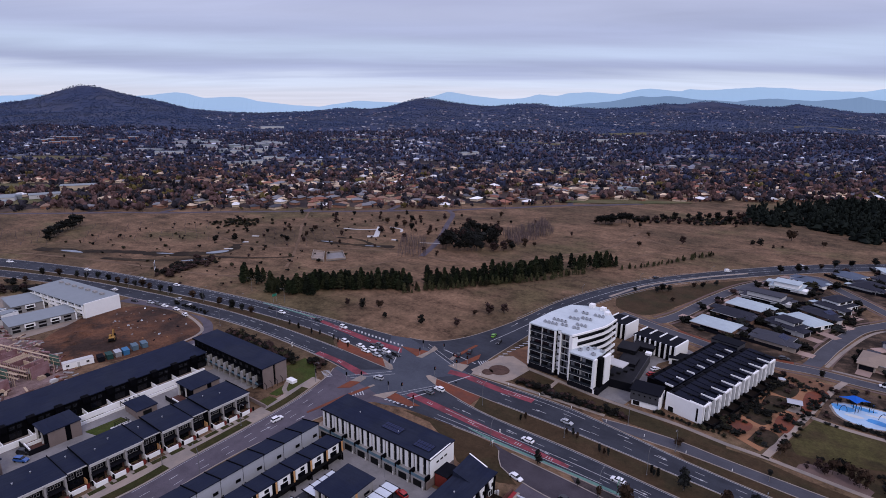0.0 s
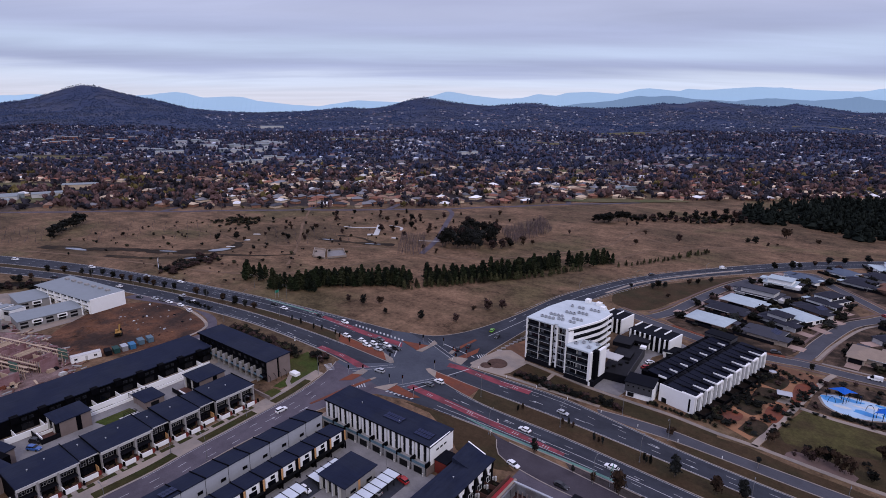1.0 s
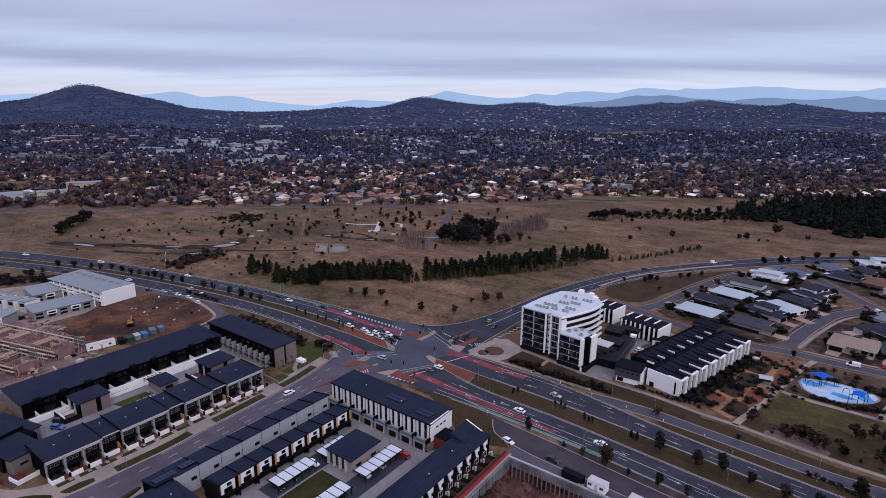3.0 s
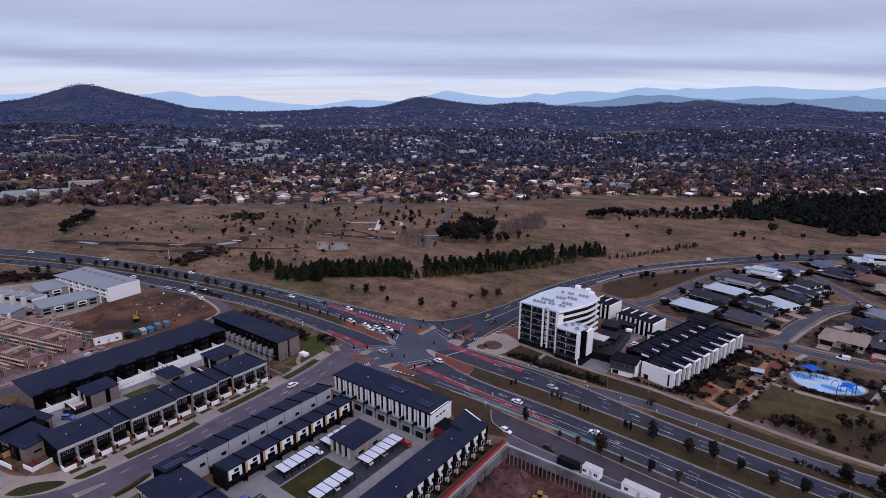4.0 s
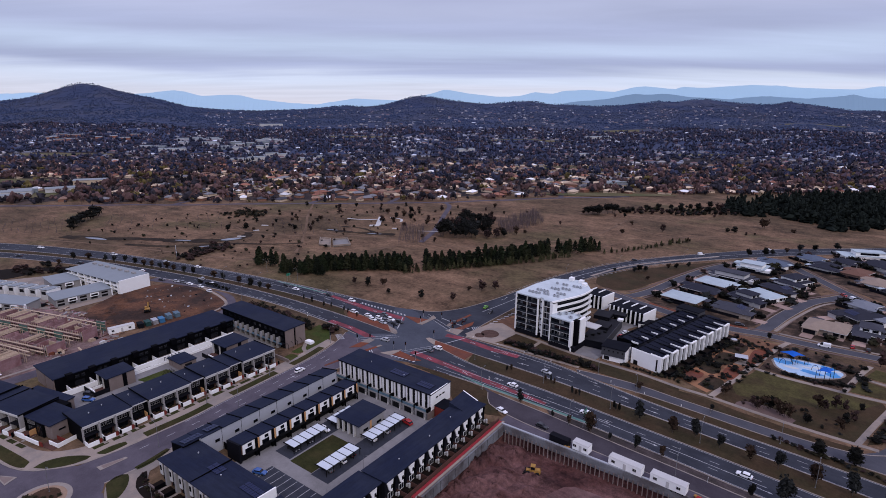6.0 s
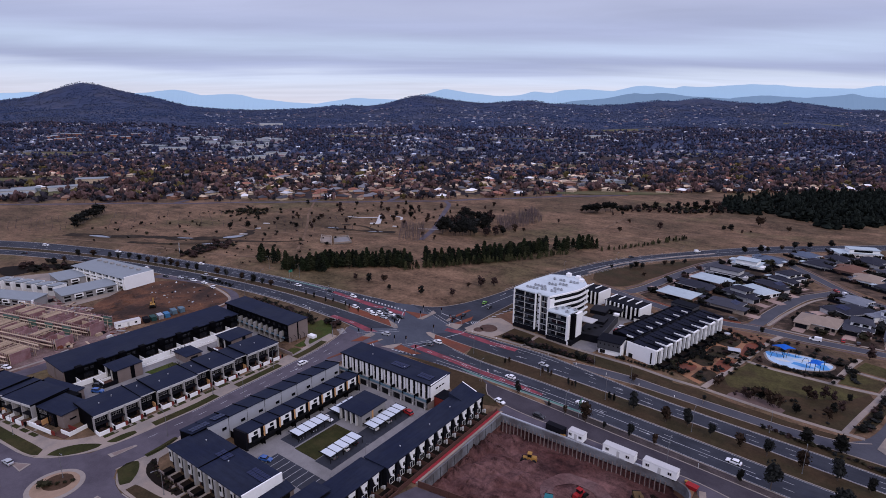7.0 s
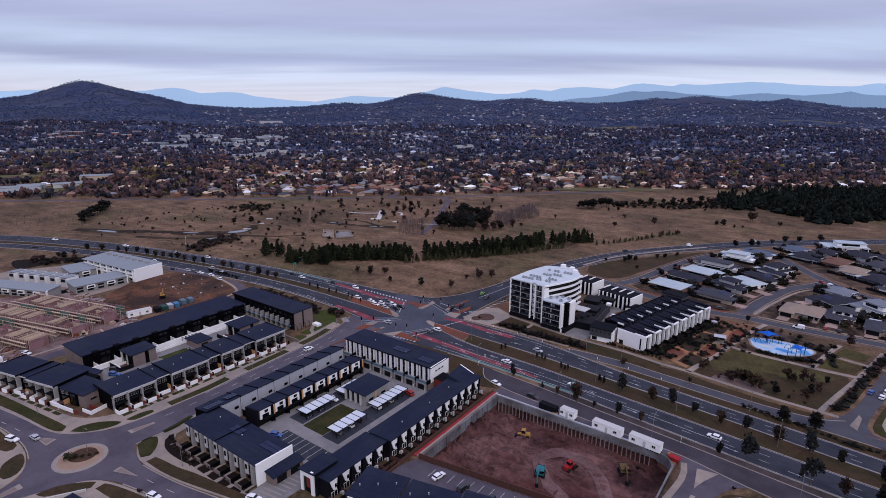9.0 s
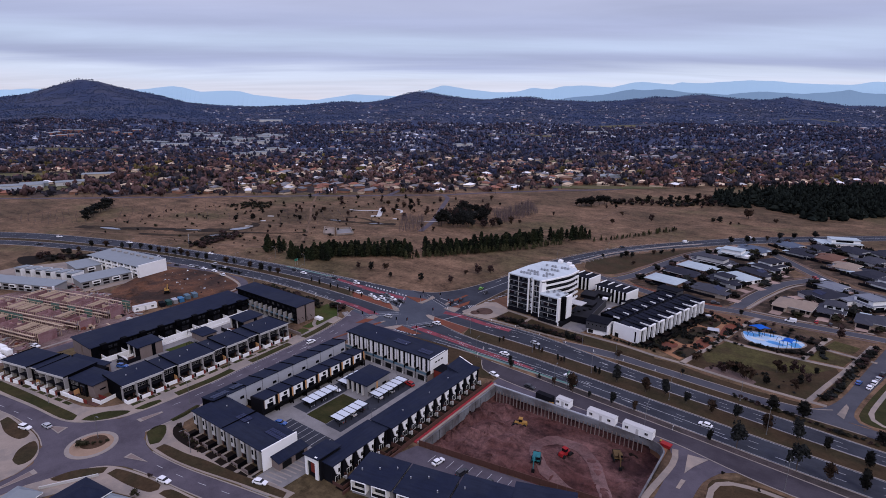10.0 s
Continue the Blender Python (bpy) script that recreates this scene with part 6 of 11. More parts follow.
# lower wing
wing = thing("office_wing", (-81.2, 197.2, 0), -5.2, "five-storey white and black office wing", "building")
part("plinth", Shape().box(0, 0, 0, 13.4, 10.5, 2.4), M_CHARCOAL, wing)
part("core", Shape().box(0.3, 0.4, 2.4, 10.6, 10.2, 14.2), M_GLASS, wing)
for k in range(5):
    z = 2.4 + 2.95 * k
    part("floor_slab", Shape().box(0, 0, z - 0.2, 10.8, 10.4, z + 0.04), M_OFFWHITE, wing)
    if k < 4:
        part("balcony_rail", Shape().box(0.5, -0.02, z + 0.05, 10.2, 0.05, z + 1.05), M_RAIL, wing)
        part("divider", Shape().box(5.2, 0.0, z, 5.4, 0.5, z + 2.7), M_OFFWHITE, wing)
        part("blind", Shape().box(1.0 + k % 2 * 4.6, 0.34, z + 0.9, 2.6 + k % 2 * 4.6, 0.42, z + 2.4), M_BLIND, wing)
        for i in range(6):
            part("mullion", Shape().box(0.9 + 1.6 * i, 0.3, z, 1.0 + 1.6 * i, 0.42, z + 2.6), M_STEEL if k == 1 else M_DARK_STEEL, wing)
part("roof", Shape().box(-0.1, -0.1, 14.2, 10.9, 10.6, 14.7), M_ROOF_WHITE, wing, "white flat roof sheet")
part("corner_wall", Shape().box(10.5, -0.2, 2.0, 11.5, 2.0, 14.5), M_WHITE, wing)
part("corner_wall", Shape().box(0, -0.2, 2.0, 0.35, 0.5, 14.4), M_WHITE, wing)
part("dark_slot", Shape().box(11.0, 2.2, 0, 13.0, 4.8, 14.6), M_BLACK, wing)
part("side_wall", Shape().box(12.2, 4.8, 3.0, 13.4, 10.2, 14.7), M_WHITE, wing, "white side wall")
part("foot", Shape().box(11.2, -0.1, 0, 12.0, 1.2, 2.0), M_WHITE, wing)
part("canopy", Shape().box(10.8, 10.4, 9.6, 18.5, 16.5, 10.0), M_OFFWHITE, wing)


def roof_unit(x, y, z, w, d, label="grey rooftop air conditioning unit"):
    u = thing("roof_unit", (x, y, z), -5.2, label, "air conditioner", "rooftop units")
    part("casing", Shape().box(0, 0, 0.12, w, d, 1.0), M_STEEL, u)
    part("fan_ring", Shape().disc(w / 2, d / 2, 1.0, 1.06, min(w, d) * 0.34, 10), M_DARK_STEEL, u)
    part("foot", Shape().box(0.05, 0.05, 0, w - 0.05, 0.2, 0.12), M_DARK_STEEL, u)


for row, (x, y, n) in enumerate(((-97.5, 206, 4), (-95.5, 210.5, 5), (-90, 206.5, 5), (-92.5, 217, 4), (-85, 211, 3), (-86, 219, 4), (-92, 226, 4), (-83, 226, 3))):
    for k in range(n):
        if (k * 5 + row * 3) % 7 != 2:
            roof_unit(x + 1.75 * k, y + 0.3 * ((k * 3 + row) % 3), 20.75, 1.2, 0.9)
for x, y, w in ((-79, 200.5, 1.6), (-76.5, 203, 1.2), (-73, 199.5, 1.6), (-71, 204.5, 1.3), (-74.5, 205.5, 1.1)):
    roof_unit(x, y, 14.7, w, 1.1)
for x, y, h in ((-89, 235.5, 1.8), (-83.5, 235, 1.4), (-80, 231, 1.2)):
    whole("lift_overrun", Shape().box(0, 0, 0, 2.2, 2.4, h), M_WHITE, "white rendered lift overrun on the roof", "lift overrun", at=(x, y, 20.7), turn=-5.2)

# podium and sheds behind the office
M_SCREEN = material("dark_screen_wall", (0.055, 0.055, 0.062), 0.8, 0.15, 0.4, 3.0)
M_ROOF_TAR = material("tar_roof", (0.020, 0.020, 0.024), 0.85, 0.3, 0.3, 2.0, spec=0.05)
pod = thing("podium", (-68.5, 206, 0), 4.0, "dark low podium building behind the office", "building")
part("wall", Shape().box(0, 0, 0, 10.5, 32, 3.6), M_CHARCOAL, pod)
part("roof", Shape().box(-0.2, -0.2, 3.6, 10.7, 32.2, 3.9), M_ROOF_TAR, pod)
for k in range(9):
    part("roof_plant", Shape().box(1.0 + (k * 37 % 7), 2 + 3.2 * k, 3.9, 2.4 + (k * 37 % 7), 3.4 + 3.2 * k, 4.7), M_DARK_STEEL, pod)
part("east_screen", Shape().box(10.5, 1, 0, 10.75, 32, 4.2), M_SCREEN, pod)
for x, y, w, d, h in ((1, 15, 7, 8, 5.2), (-3, 28, 8, 9, 5.6), (2, 36, 9, 7, 5.0)):
    part("upper_box", Shape().box(x, y, 3.8, x + w, y + d, h), M_CHARCOAL, pod)
    part("upper_roof", Shape().box(x - 0.2, y - 0.2, h, x + w + 0.2, y + d + 0.2, h + 0.25), M_ROOF_TAR, pod)
part("white_cap", Shape().box(8.6, 30.4, 4.0, 11.2, 33, 5.0), M_WHITE, pod)
gate = thing("gatehouse", (-53, 243, 0), 12, "curved white gatehouse with dark doors", "shed")
part("wall", Shape().box(0, 0, 0, 9, 6.5, 3.0), M_WHITE, gate)
part("roof", Shape().box(-0.3, -0.3, 3.0, 9.3, 6.8, 3.3), M_ROOF_BLACK, gate)
for k in range(2):
    part("door", Shape().box(1.2 + 3.8 * k, -0.06, 0.1, 4.2 + 3.8 * k, 0.02, 2.3), M_DARK_STEEL, gate)


def fin_terrace(x, y, turn, n, w, d, h, label):
    """A black terrace with paired white fins and a white end wall."""
    t = thing("fin_terrace", (x, y, 0), turn, label, "building", "terraces with white fins")
    part("wall", Shape().box(0, 0, 0, n * w, d, h), M_BLACK, t)
    part("roof", Shape().box(-0.2, -0.3, h, n * w, d + 0.3, h + 0.3), M_ROOF_BLACK, t)
    for k in range(n):
        for f in (0.15, 0.62):
            part("fin", Shape().box(k * w + f * w, -0.9, 0.4, k * w + f * w + 0.55, 0.05, h + 0.35), M_WHITE, t, "white upright fin")
        window(t, k * w + 0.3 * w, 3.4, k * w + 0.58 * w, h - 0.6, 0.0)
        part("roof_cap", Shape().box(k * w - 0.15, d * 0.45, h + 0.3, k * w + 0.35, d + 0.3, h + 0.75), M_WHITE, t, "white party wall cap")
    part("end_wall", Shape().box(n * w, -0.3, 0, n * w + 0.6, d + 0.3, h + 0.5), M_WHITE, t, "white rendered end wall")
    return t


fin_terrace(-88.5, 259, -10, 2, 5.4, 12, 7.4, "black terrace with white fins and end wall")
fin_terrace(-71.4, 250.0, -12, 4, 5.0, 12, 7.0, "black terrace with white fins and end wall")


M_ROOF_TOWN = material("slate_steel_roof", (0.0085, 0.010, 0.019), 0.7, 0.25, 0.25, 2.0, spec=0.05, streak=(75, 1.2, 0.8))


def townhouse(w, d, h, front):
    """Black-roofed townhouse with white party walls."""
    t = thing("townhouse", (0, 0, 0), 0, "white townhouse with black steel roof and fins" if front else "black roofed townhouse in the back row", "house", "townhouses by the park" if front else "townhouses behind")
    part("wall", wall_body(0, 0.5, w, d, h - 0.25, h - 0.1), M_CHARCOAL if front else M_BLACK, t)
    part("roof", roof_plate(0.25, 0.1, w - 0.3, d - 2.4, h, h + 0.7, 0.25), M_ROOF_TOWN, t)
    part("roof_step", Shape().box(w * 0.52, 0.3, h + 0.02, w * 0.56, d - 2.6, h + 0.85), M_ROOF_BLACK, t)
    for i in range(3):
        part("roof_vent", Shape().box(w * 0.2 + i * 2.1, d * 0.3 + (i % 2) * 2.2, h + 0.1, w * 0.2 + i * 2.1 + 0.5, d * 0.3 + (i % 2) * 2.2 + 0.5, h + 0.75), M_DARK_STEEL, t)
    part("low_roof", roof_plate(0.25, d - 2.4, w - 0.3, d + 0.2, h - 0.1, h - 0.2, 0.25), M_ROOF_BLACK, t)
    # black strip stands in for the dark gap between neighbouring roofs
    part("gutter", Shape().box(w - 0.3, 0.1, h - 0.3, w + 0.25, d, h - 0.05), M_BLACK, t)
    part("cap", Shape().box(-0.15, -0.3 if front else 0.2, h - 0.1, 0.15, d * (0.36 if front else 0.32), h + 0.62), M_WHITE, t, "white party wall cap")
    part("skylight", Shape().box(w * 0.45, d * 0.5, h + 0.1, w * 0.6, d * 0.58, h + 0.6), M_DARK_STEEL, t)
    part("well", Shape().box(w * 0.3, d - 2.2, h - 0.2, w * 0.75, d - 0.4, h + 0.25), M_BLACK, t)
    if front:
        for f in (0.03, 0.46, 0.60):
            part("fin", Shape().box(w * f, -0.6, 0, w * f + 0.6, 0.55, h + 0.05), M_WHITE, t, "white upright fin")
        for f in (0.2, 0.36, 0.76):
            window(t, w * f, 0.3, w * f + 1.5, 2.6, 0.5)
            window(t, w * f, 3.5, w * f + 1.5, h - 0.9, 0.5)
        part("white_strip", Shape().box(0.3, -0.5, h - 0.5, w * 0.69, 0.12, h + 0.15), M_WHITE, t)
        part("yard_wall", Shape().box(0, -4.4, 0, 0.2, -0.6, 1.5), M_BLACK, t)
        part("yard_fence", Shape().box(0, -4.6, 0, w, -4.4, 1.5), M_BLACK, t)
        part("yard_floor", Shape().box(0.2, -4.4, 0, w, 0.4, 0.2), M_MULCH, t)
    return t


TW = radians(75.7)
t0 = townhouse(8.2, 13.6, 6.9, True)
t0.matrix_basis = pose(-30.2, 199.0, 0, 0, 0, 75.7)
for k in range(1, 8):
    copy_thing(t0, pose(-30.2 + 8.2 * k * math.cos(TW), 199.0 + 8.2 * k * math.sin(TW), 0, 0, 0, 75.7))
e = thing("end_wall", (-30.2, 199.0, 0), 75.7, "white rendered end wall of the townhouses", "wall")
part("render", Shape().box(-0.45, -0.3, 0, -0.05, 13.7, 7.2), M_WHITE, e)
part("slot", Shape().box(-0.5, 1.2, 0.6, -0.44, 1.9, 5.8), M_GLASS, e)
part("door", Shape().box(-0.5, 10.4, 0, -0.44, 12.4, 2.0), M_DARK_STEEL, e)
b0 = townhouse(8.4, 11.0, 6.6, False)
bx, by = -30.2 - 14.4 * math.sin(TW) + 6 * math.cos(TW), 199.0 + 14.4 * math.cos(TW) + 6 * math.sin(TW)
b0.matrix_basis = pose(bx, by, 0, 0, 0, 75.7)
for k in range(1, 7):
    copy_thing(b0, pose(bx + 8.4 * k * math.cos(TW), by + 8.4 * k * math.sin(TW), 0, 0, 0, 75.7))
s = thing("end_shed", (-40.5, 264.6, 0), -14, "dark clad end building beside the townhouses", "building")
part("wall", Shape().box(0, 0, 0, 12, 7, 8.2), M_SCREEN, s)
part("roof", Shape().box(-0.2, -0.2, 8.2, 12.2, 7.2, 8.5), M_ROOF_BLACK, s)
part("white_front", Shape().box(12, 0.5, 0, 12.3, 3.0, 6.0), M_WHITE, s)
d = thing("clubhouse", (-55.5, 197.4, 0), 3, "charcoal two-storey house with white base", "house")
part("wall", Shape().box(0, 0, 2.4, 10.4, 8.0, 6.4), M_SCREEN, d)
part("base", Shape().box(0.6, 0.4, 0, 10.8, 8.0, 2.4), M_WHITE, d)
part("side", Shape().box(10.4, -0.1, 0, 10.9, 8.0, 5.6), M_WHITE, d)
part("roof", roof_plate(-0.3, -0.4, 10.9, 8.4, 6.6, 6.9, 0.25), M_ROOF_BLACK, d)
for k in range(5):
    window(d, 1.0 + 2.0 * k, 4.6, 1.6 + 2.0 * k, 5.2, 0.0, bars_x=0)
window(d, 1.2, 0.3, 3.6, 2.0, 0.4)

# ---- the excavation ----
M_POST = material("muddy_post", (0.20, 0.16, 0.15), 0.9, 0.3, 0.8, 3.0, piece=0.2)
M_SHOTCRETE = material("shotcrete", (0.165, 0.168, 0.18), 0.9, 0.35, 0.3, 1.5, 0.05, second=(0.10, 0.09, 0.092), big=0.1)
x0, x1, y0, y1 = PIT
wall = thing("pit_retaining_wall", (0, 0, 0), 0, "grey shotcrete retaining wall with steel posts round the pit", "retaining wall")
part("north_panel", Shape().box(x0, y1 - 0.5, -2.3, x1 - 6, y1 + 0.1, 0.5), M_SHOTCRETE, wall)
part("capping", Shape().box(x0 - 0.4, y1 - 0.2, 0.5, x1 - 6, y1 + 0.5, 0.75), M_STEEL, wall)
part("west_panel", Shape().box(x0 - 0.1, y0 + 1, -3.4, x0 + 0.5, y1 - 0.5, 0.4), M_SHOTCRETE, wall)
for k in range(12):
    part("panel_joint", Shape().box(x0 + 0.5, y0 + 3 + 3.8 * k, -3.2, x0 + 0.56, y0 + 3.12 + 3.8 * k, 0.3), M_DARK_STEEL, wall)
post_me = Shape().box(-0.11, -0.2, -6.0, 0.11, 0.2, -1.3).mesh("post", M_POST)
for k in range(39):
    part("post", post_me, M_POST, wall, at=(x0 + 1.5 + 1.5 * k, y1 - 0.7, 0))
corner = smooth([(x1 - 6, y1 - 0.2), (x1 - 2.5, y1 - 1.5), (x1 - 0.4, y1 - 4.5), (x1 - 0.2, y1 - 10), (x1 - 0.2, y0 + 4)], 1.5)
part("east_panel", strip(Shape(), offset(corner, 0.15), offset(corner, -0.35), 0.6, 3.4), M_SHOTCRETE, wall)
part("corner_fill", Shape().prism([(x1 - 6, y1 + 0.1), (x1 + 0.1, y1 + 0.1), (x1 + 0.1, y1 - 10), (x1 - 0.4, y1 - 4.5), (x1 - 2.5, y1 - 1.5)], -5, 0.05), M_SAND, wall)
strip_red = thing("red_walkway", (0, 0, 0), 0, "red covered walkway strip along the pit edge", "walkway")
part("deck", Shape().box(-66.1, 76, 0.02, -64.8, 126, 0.35), material("red_matting", (0.26, 0.030, 0.036), 0.8, 0.2, 0.5, 4.0), strip_red, "red walkway deck")
part("edge_wall", Shape().box(-64.7, 76, -0.1, -63.95, 126, 0.7), M_CONCRETE, strip_red, "concrete edge wall")
part("timber_edge", Shape().box(-66.5, 44, 0.02, -66.2, 126, 1.1), M_BROWN, strip_red)
fence = thing("site_fence", (0, 0, 0), 0, "brown timber hoarding along the parking lot", "fence")
for k in range(26):
    part("board", Shape().box(0, 0, 0.05, 2.5, 0.2, 2.1), M_BROWN, fence, at=(-63.5 + 2.55 * k, 75.5 + 0.395 * k, 0), turn=8.8)
path("haul_path", [(5, 124), (6.5, 118), (5.5, 108), (3.8, 95), (3.2, 78)], 1.9, M_CONCRETE)
slab("site_apron", [(-66, 125.2), (-6, 125), (3, 124.6), (4.5, 121), (6, 128.6), (-15, 130), (-66, 133)], 0.058, M_ASPHALT_OLD, "worn asphalt strip above the pit", "ground")
ramp = Shape()
tracks = smooth([(-13, 89.4), (-18.8, 91.8), (-27, 94.6), (-33.6, 100.6), (-35.3, 106.1), (-33.1, 111.4), (-28.8, 113.8), (-22.1, 113), (-16.2, 108), (-11.3, 101.1), (-7.5, 95.9), (-5, 91)], 2.0)
M_CLAY_PALE = material("pale_clay", (0.155, 0.092, 0.087), 0.95, 0.6, 0.2, 1.2, 0.25, second=(0.105, 0.056, 0.053), big=0.1, streak=(60, 0.5, 1.2))
for d, wide in ((0.0, 2.0),):
    a = [(p[0] + 0.5 * noise.noise((i * 0.7, d, 0)), p[1] + 0.5 * noise.noise((i * 0.7, d, 3))) for i, p in enumerate(offset(tracks, d + wide))]
    b = [(p[0] + 0.5 * noise.noise((i * 0.7, d, 6)), p[1] + 0.5 * noise.noise((i * 0.7, d, 9))) for i, p in enumerate(offset(tracks, d - wide))]
    for i in range(len(a) - 1):
        ramp.face(*[(p[0], p[1], pit_floor(*p) + 0.16) for p in (b[i], b[i + 1], a[i + 1], a[i])])
tagged(new("wheel_track", ramp.mesh("wheel_track", M_CLAY_PALE)), "pale wheel tracks in the pit floor", "track", kind="structure")


def mound(x, y, r, h, mat, label, seed=0, z=None):
    """A rough heap of earth."""
    s = Shape()
    base = z if z is not None else (pit_floor(x, y) if PIT[0] < x < PIT[1] and PIT[2] < y < PIT[3] else 0.0)
    n, rings = 22, 6
    rows = []
    for j in range(rings + 1):
        f = j / rings
        row = []
        for k in range(n):
            a = 2 * math.pi * k / n
            q = r * (1 - f) * (1 + 0.28 * noise.noise((math.cos(a) * 1.3 + seed, math.sin(a) * 1.3, f)))
            row.append((x + q * math.cos(a), y + q * math.sin(a), base - 0.6 + h * (1 - (1 - f) ** 1.7) * (0.85 + 0.3 * noise.noise((a * 2, f * 3, seed))) + 0.5 * noise.noise((q * math.cos(a) * 0.7, q * math.sin(a) * 0.7, seed + 5))))
        rows.append(row)
    for j in range(rings):
        for k in range(n):
            m = (k + 1) % n
            s.face(rows[j][k], rows[j][m], rows[j + 1][m], rows[j + 1][k])
    ob = whole("earth_mound", s, mat, label, "earth mound", "earth mounds")
    for p in ob.data.polygons:
        p.use_smooth = True
    return ob


for k, (x, y, r, h) in enumerate(((-53, 103, 7, 2.6), (-48, 95, 6, 2.0), (-55, 90, 5, 1.8), (-57, 112, 5, 2.6), (-60, 104, 4, 2.0), (-60, 118, 4, 2.2), (-59, 82, 4, 1.4), (-7, 116, 6, 1.8), (-4, 104, 5, 2.0), (-51, 108, 4, 2.0), (-44, 89, 4, 1.4), (-61.5, 92, 4.5, 3.2), (-61.5, 99, 4.0, 3.0), (-61.8, 110, 3.6, 2.6), (-56, 119, 6, 3.0), (-50, 119.5, 5, 2.4), (-43, 101, 5, 1.8), (-50, 84.5, 5, 2.2), (-38, 121, 4, 1.5), (-29, 120.5, 4, 1.3), (-13, 97, 4, 1.2), (-62, 85, 4.5, 3.4), (-62, 105, 4.0, 3.6), (-62.2, 115, 3.8, 3.2), (-46, 112, 6, 2.2), (-52, 98.5, 5, 2.6), (-57, 97, 5, 2.8))):
    mound(x, y, r, h, M_PIT, "heap of dug red-brown clay in the pit", k)
for k, (x, y, r, h) in enumerate(((-12, 117.5, 4.0, 0.9), (-8.5, 112, 4.2, 0.8), (-7, 119, 3, 1.4))):
    mound(x, y, r, h, M_MULCH, "low heap of wet dark soil at the pit corner", 40 + k)

M_YELLOW = material("yellow_paint", (0.31, 0.17, 0.045), 0.55, 0.12, 0.6, 4.0)
M_YELLOW_DULL = material("muddy_yellow_paint", (0.10, 0.065, 0.030), 0.7, 0.3, 0.6, 4.0)
M_RED = material("red_paint", (0.27, 0.018, 0.02), 0.55, 0.12, 0.6, 4.0)
M_TEAL = material("teal_paint", (0.025, 0.14, 0.155), 0.55, 0.12, 0.6, 4.0)


def excavator(x, y, z, turn, paint, label):
    e = thing("excavator", (x, y, z), turn, label, "excavator")
    for s in (-1, 1):
        tr = Shape()
        ringp = [(-2.0, 0.45), (-1.6, 0.05), (1.6, 0.05), (2.0, 0.45), (1.6, 0.85), (-1.6, 0.85)]
        lo, hi = s * 1.35 - 0.28, s * 1.35 + 0.28
        tr.solid([(a, lo, c) for a, c in ringp], [(a, hi, c) for a, c in ringp])
        part("track", tr, M_DARK_STEEL, e)
    part("undercarriage", Shape().box(-1.2, -1.1, 0.4, 1.2, 1.1, 0.9), M_DARK_STEEL, e)
    body = part("body", Shape().solid([(-2.2, -1.3, 0.95), (1.4, -1.3, 0.95), (1.4, 1.3, 0.95), (-2.2, 1.3, 0.95)], [(-2.1, -1.2, 2.1), (1.2, -1.2, 1.9), (1.2, 1.2, 1.9), (-2.1, 1.2, 2.1)]), paint, e)
    part("counterweight", Shape().box(-2.7, -1.25, 1.0, -2.1, 1.25, 1.9), M_DARK_STEEL, body)
    cab = part("cab", Shape().box(0.1, 0.2, 1.0, 1.6, 1.25, 2.7), paint, e)
    part("cab_window", Shape().box(0.3, 0.15, 1.7, 1.66, 1.3, 2.5), M_GLASS, cab)
    part("boom", Shape().tube((1.2, -0.3, 1.6), (3.6, -0.3, 4.2), 0.3, 0.25, 4).tube((3.6, -0.3, 4.2), (5.4, -0.3, 3.6), 0.25, 0.22, 4), paint, e)
    part("stick", Shape().tube((5.4, -0.3, 3.7), (6.2, -0.3, 1.4), 0.22, 0.16, 4), paint, e)
    part("bucket", Shape().solid([(5.7, -0.8, 0.4), (6.6, -0.8, 0.2), (6.6, 0.2, 0.2), (5.7, 0.2, 0.4)], [(5.9, -0.8, 1.3), (6.5, -0.8, 1.3), (6.5, 0.2, 1.3), (5.9, 0.2, 1.3)]), M_DARK_STEEL, e)
    return e


def loader(x, y, z, turn, paint, label, kind="wheel_loader"):
    e = thing(kind, (x, y, z), turn, label, "construction machine")
    part("body", Shape().solid([(-2.4, -0.9, 0.8), (0.4, -0.9, 0.8), (0.4, 0.9, 0.8), (-2.4, 0.9, 0.8)], [(-2.2, -0.8, 1.9), (0.4, -0.8, 1.9), (0.4, 0.8, 1.9), (-2.2, 0.8, 1.9)]), paint, e)
    cab = part("cab", Shape().box(-0.6, -0.75, 1.9, 0.7, 0.75, 3.0), M_GLASS, e)
    part("cab_roof", Shape().box(-0.7, -0.85, 3.0, 0.8, 0.85, 3.15), paint, cab)
    part("front_frame", Shape().box(0.4, -0.6, 0.7, 2.2, 0.6, 1.5), paint, e)
    for sx in (-1.5, 1.5):
        for sy in (-1.0, 1.0):
            w = Shape().tube((sx, sy - 0.3, 0.7), (sx, sy + 0.3, 0.7), 0.7, 0.7, 12)
            part("wheel", w, M_TYRE, e)
    part("bucket", Shape().solid([(2.2, -1.3, 0.15), (3.4, -1.3, 0.1), (3.4, 1.3, 0.1), (2.2, 1.3, 0.15)], [(2.1, -1.3, 1.1), (2.5, -1.3, 1.1), (2.5, 1.3, 1.1), (2.1, 1.3, 1.1)]), M_DARK_STEEL, e)
    return e


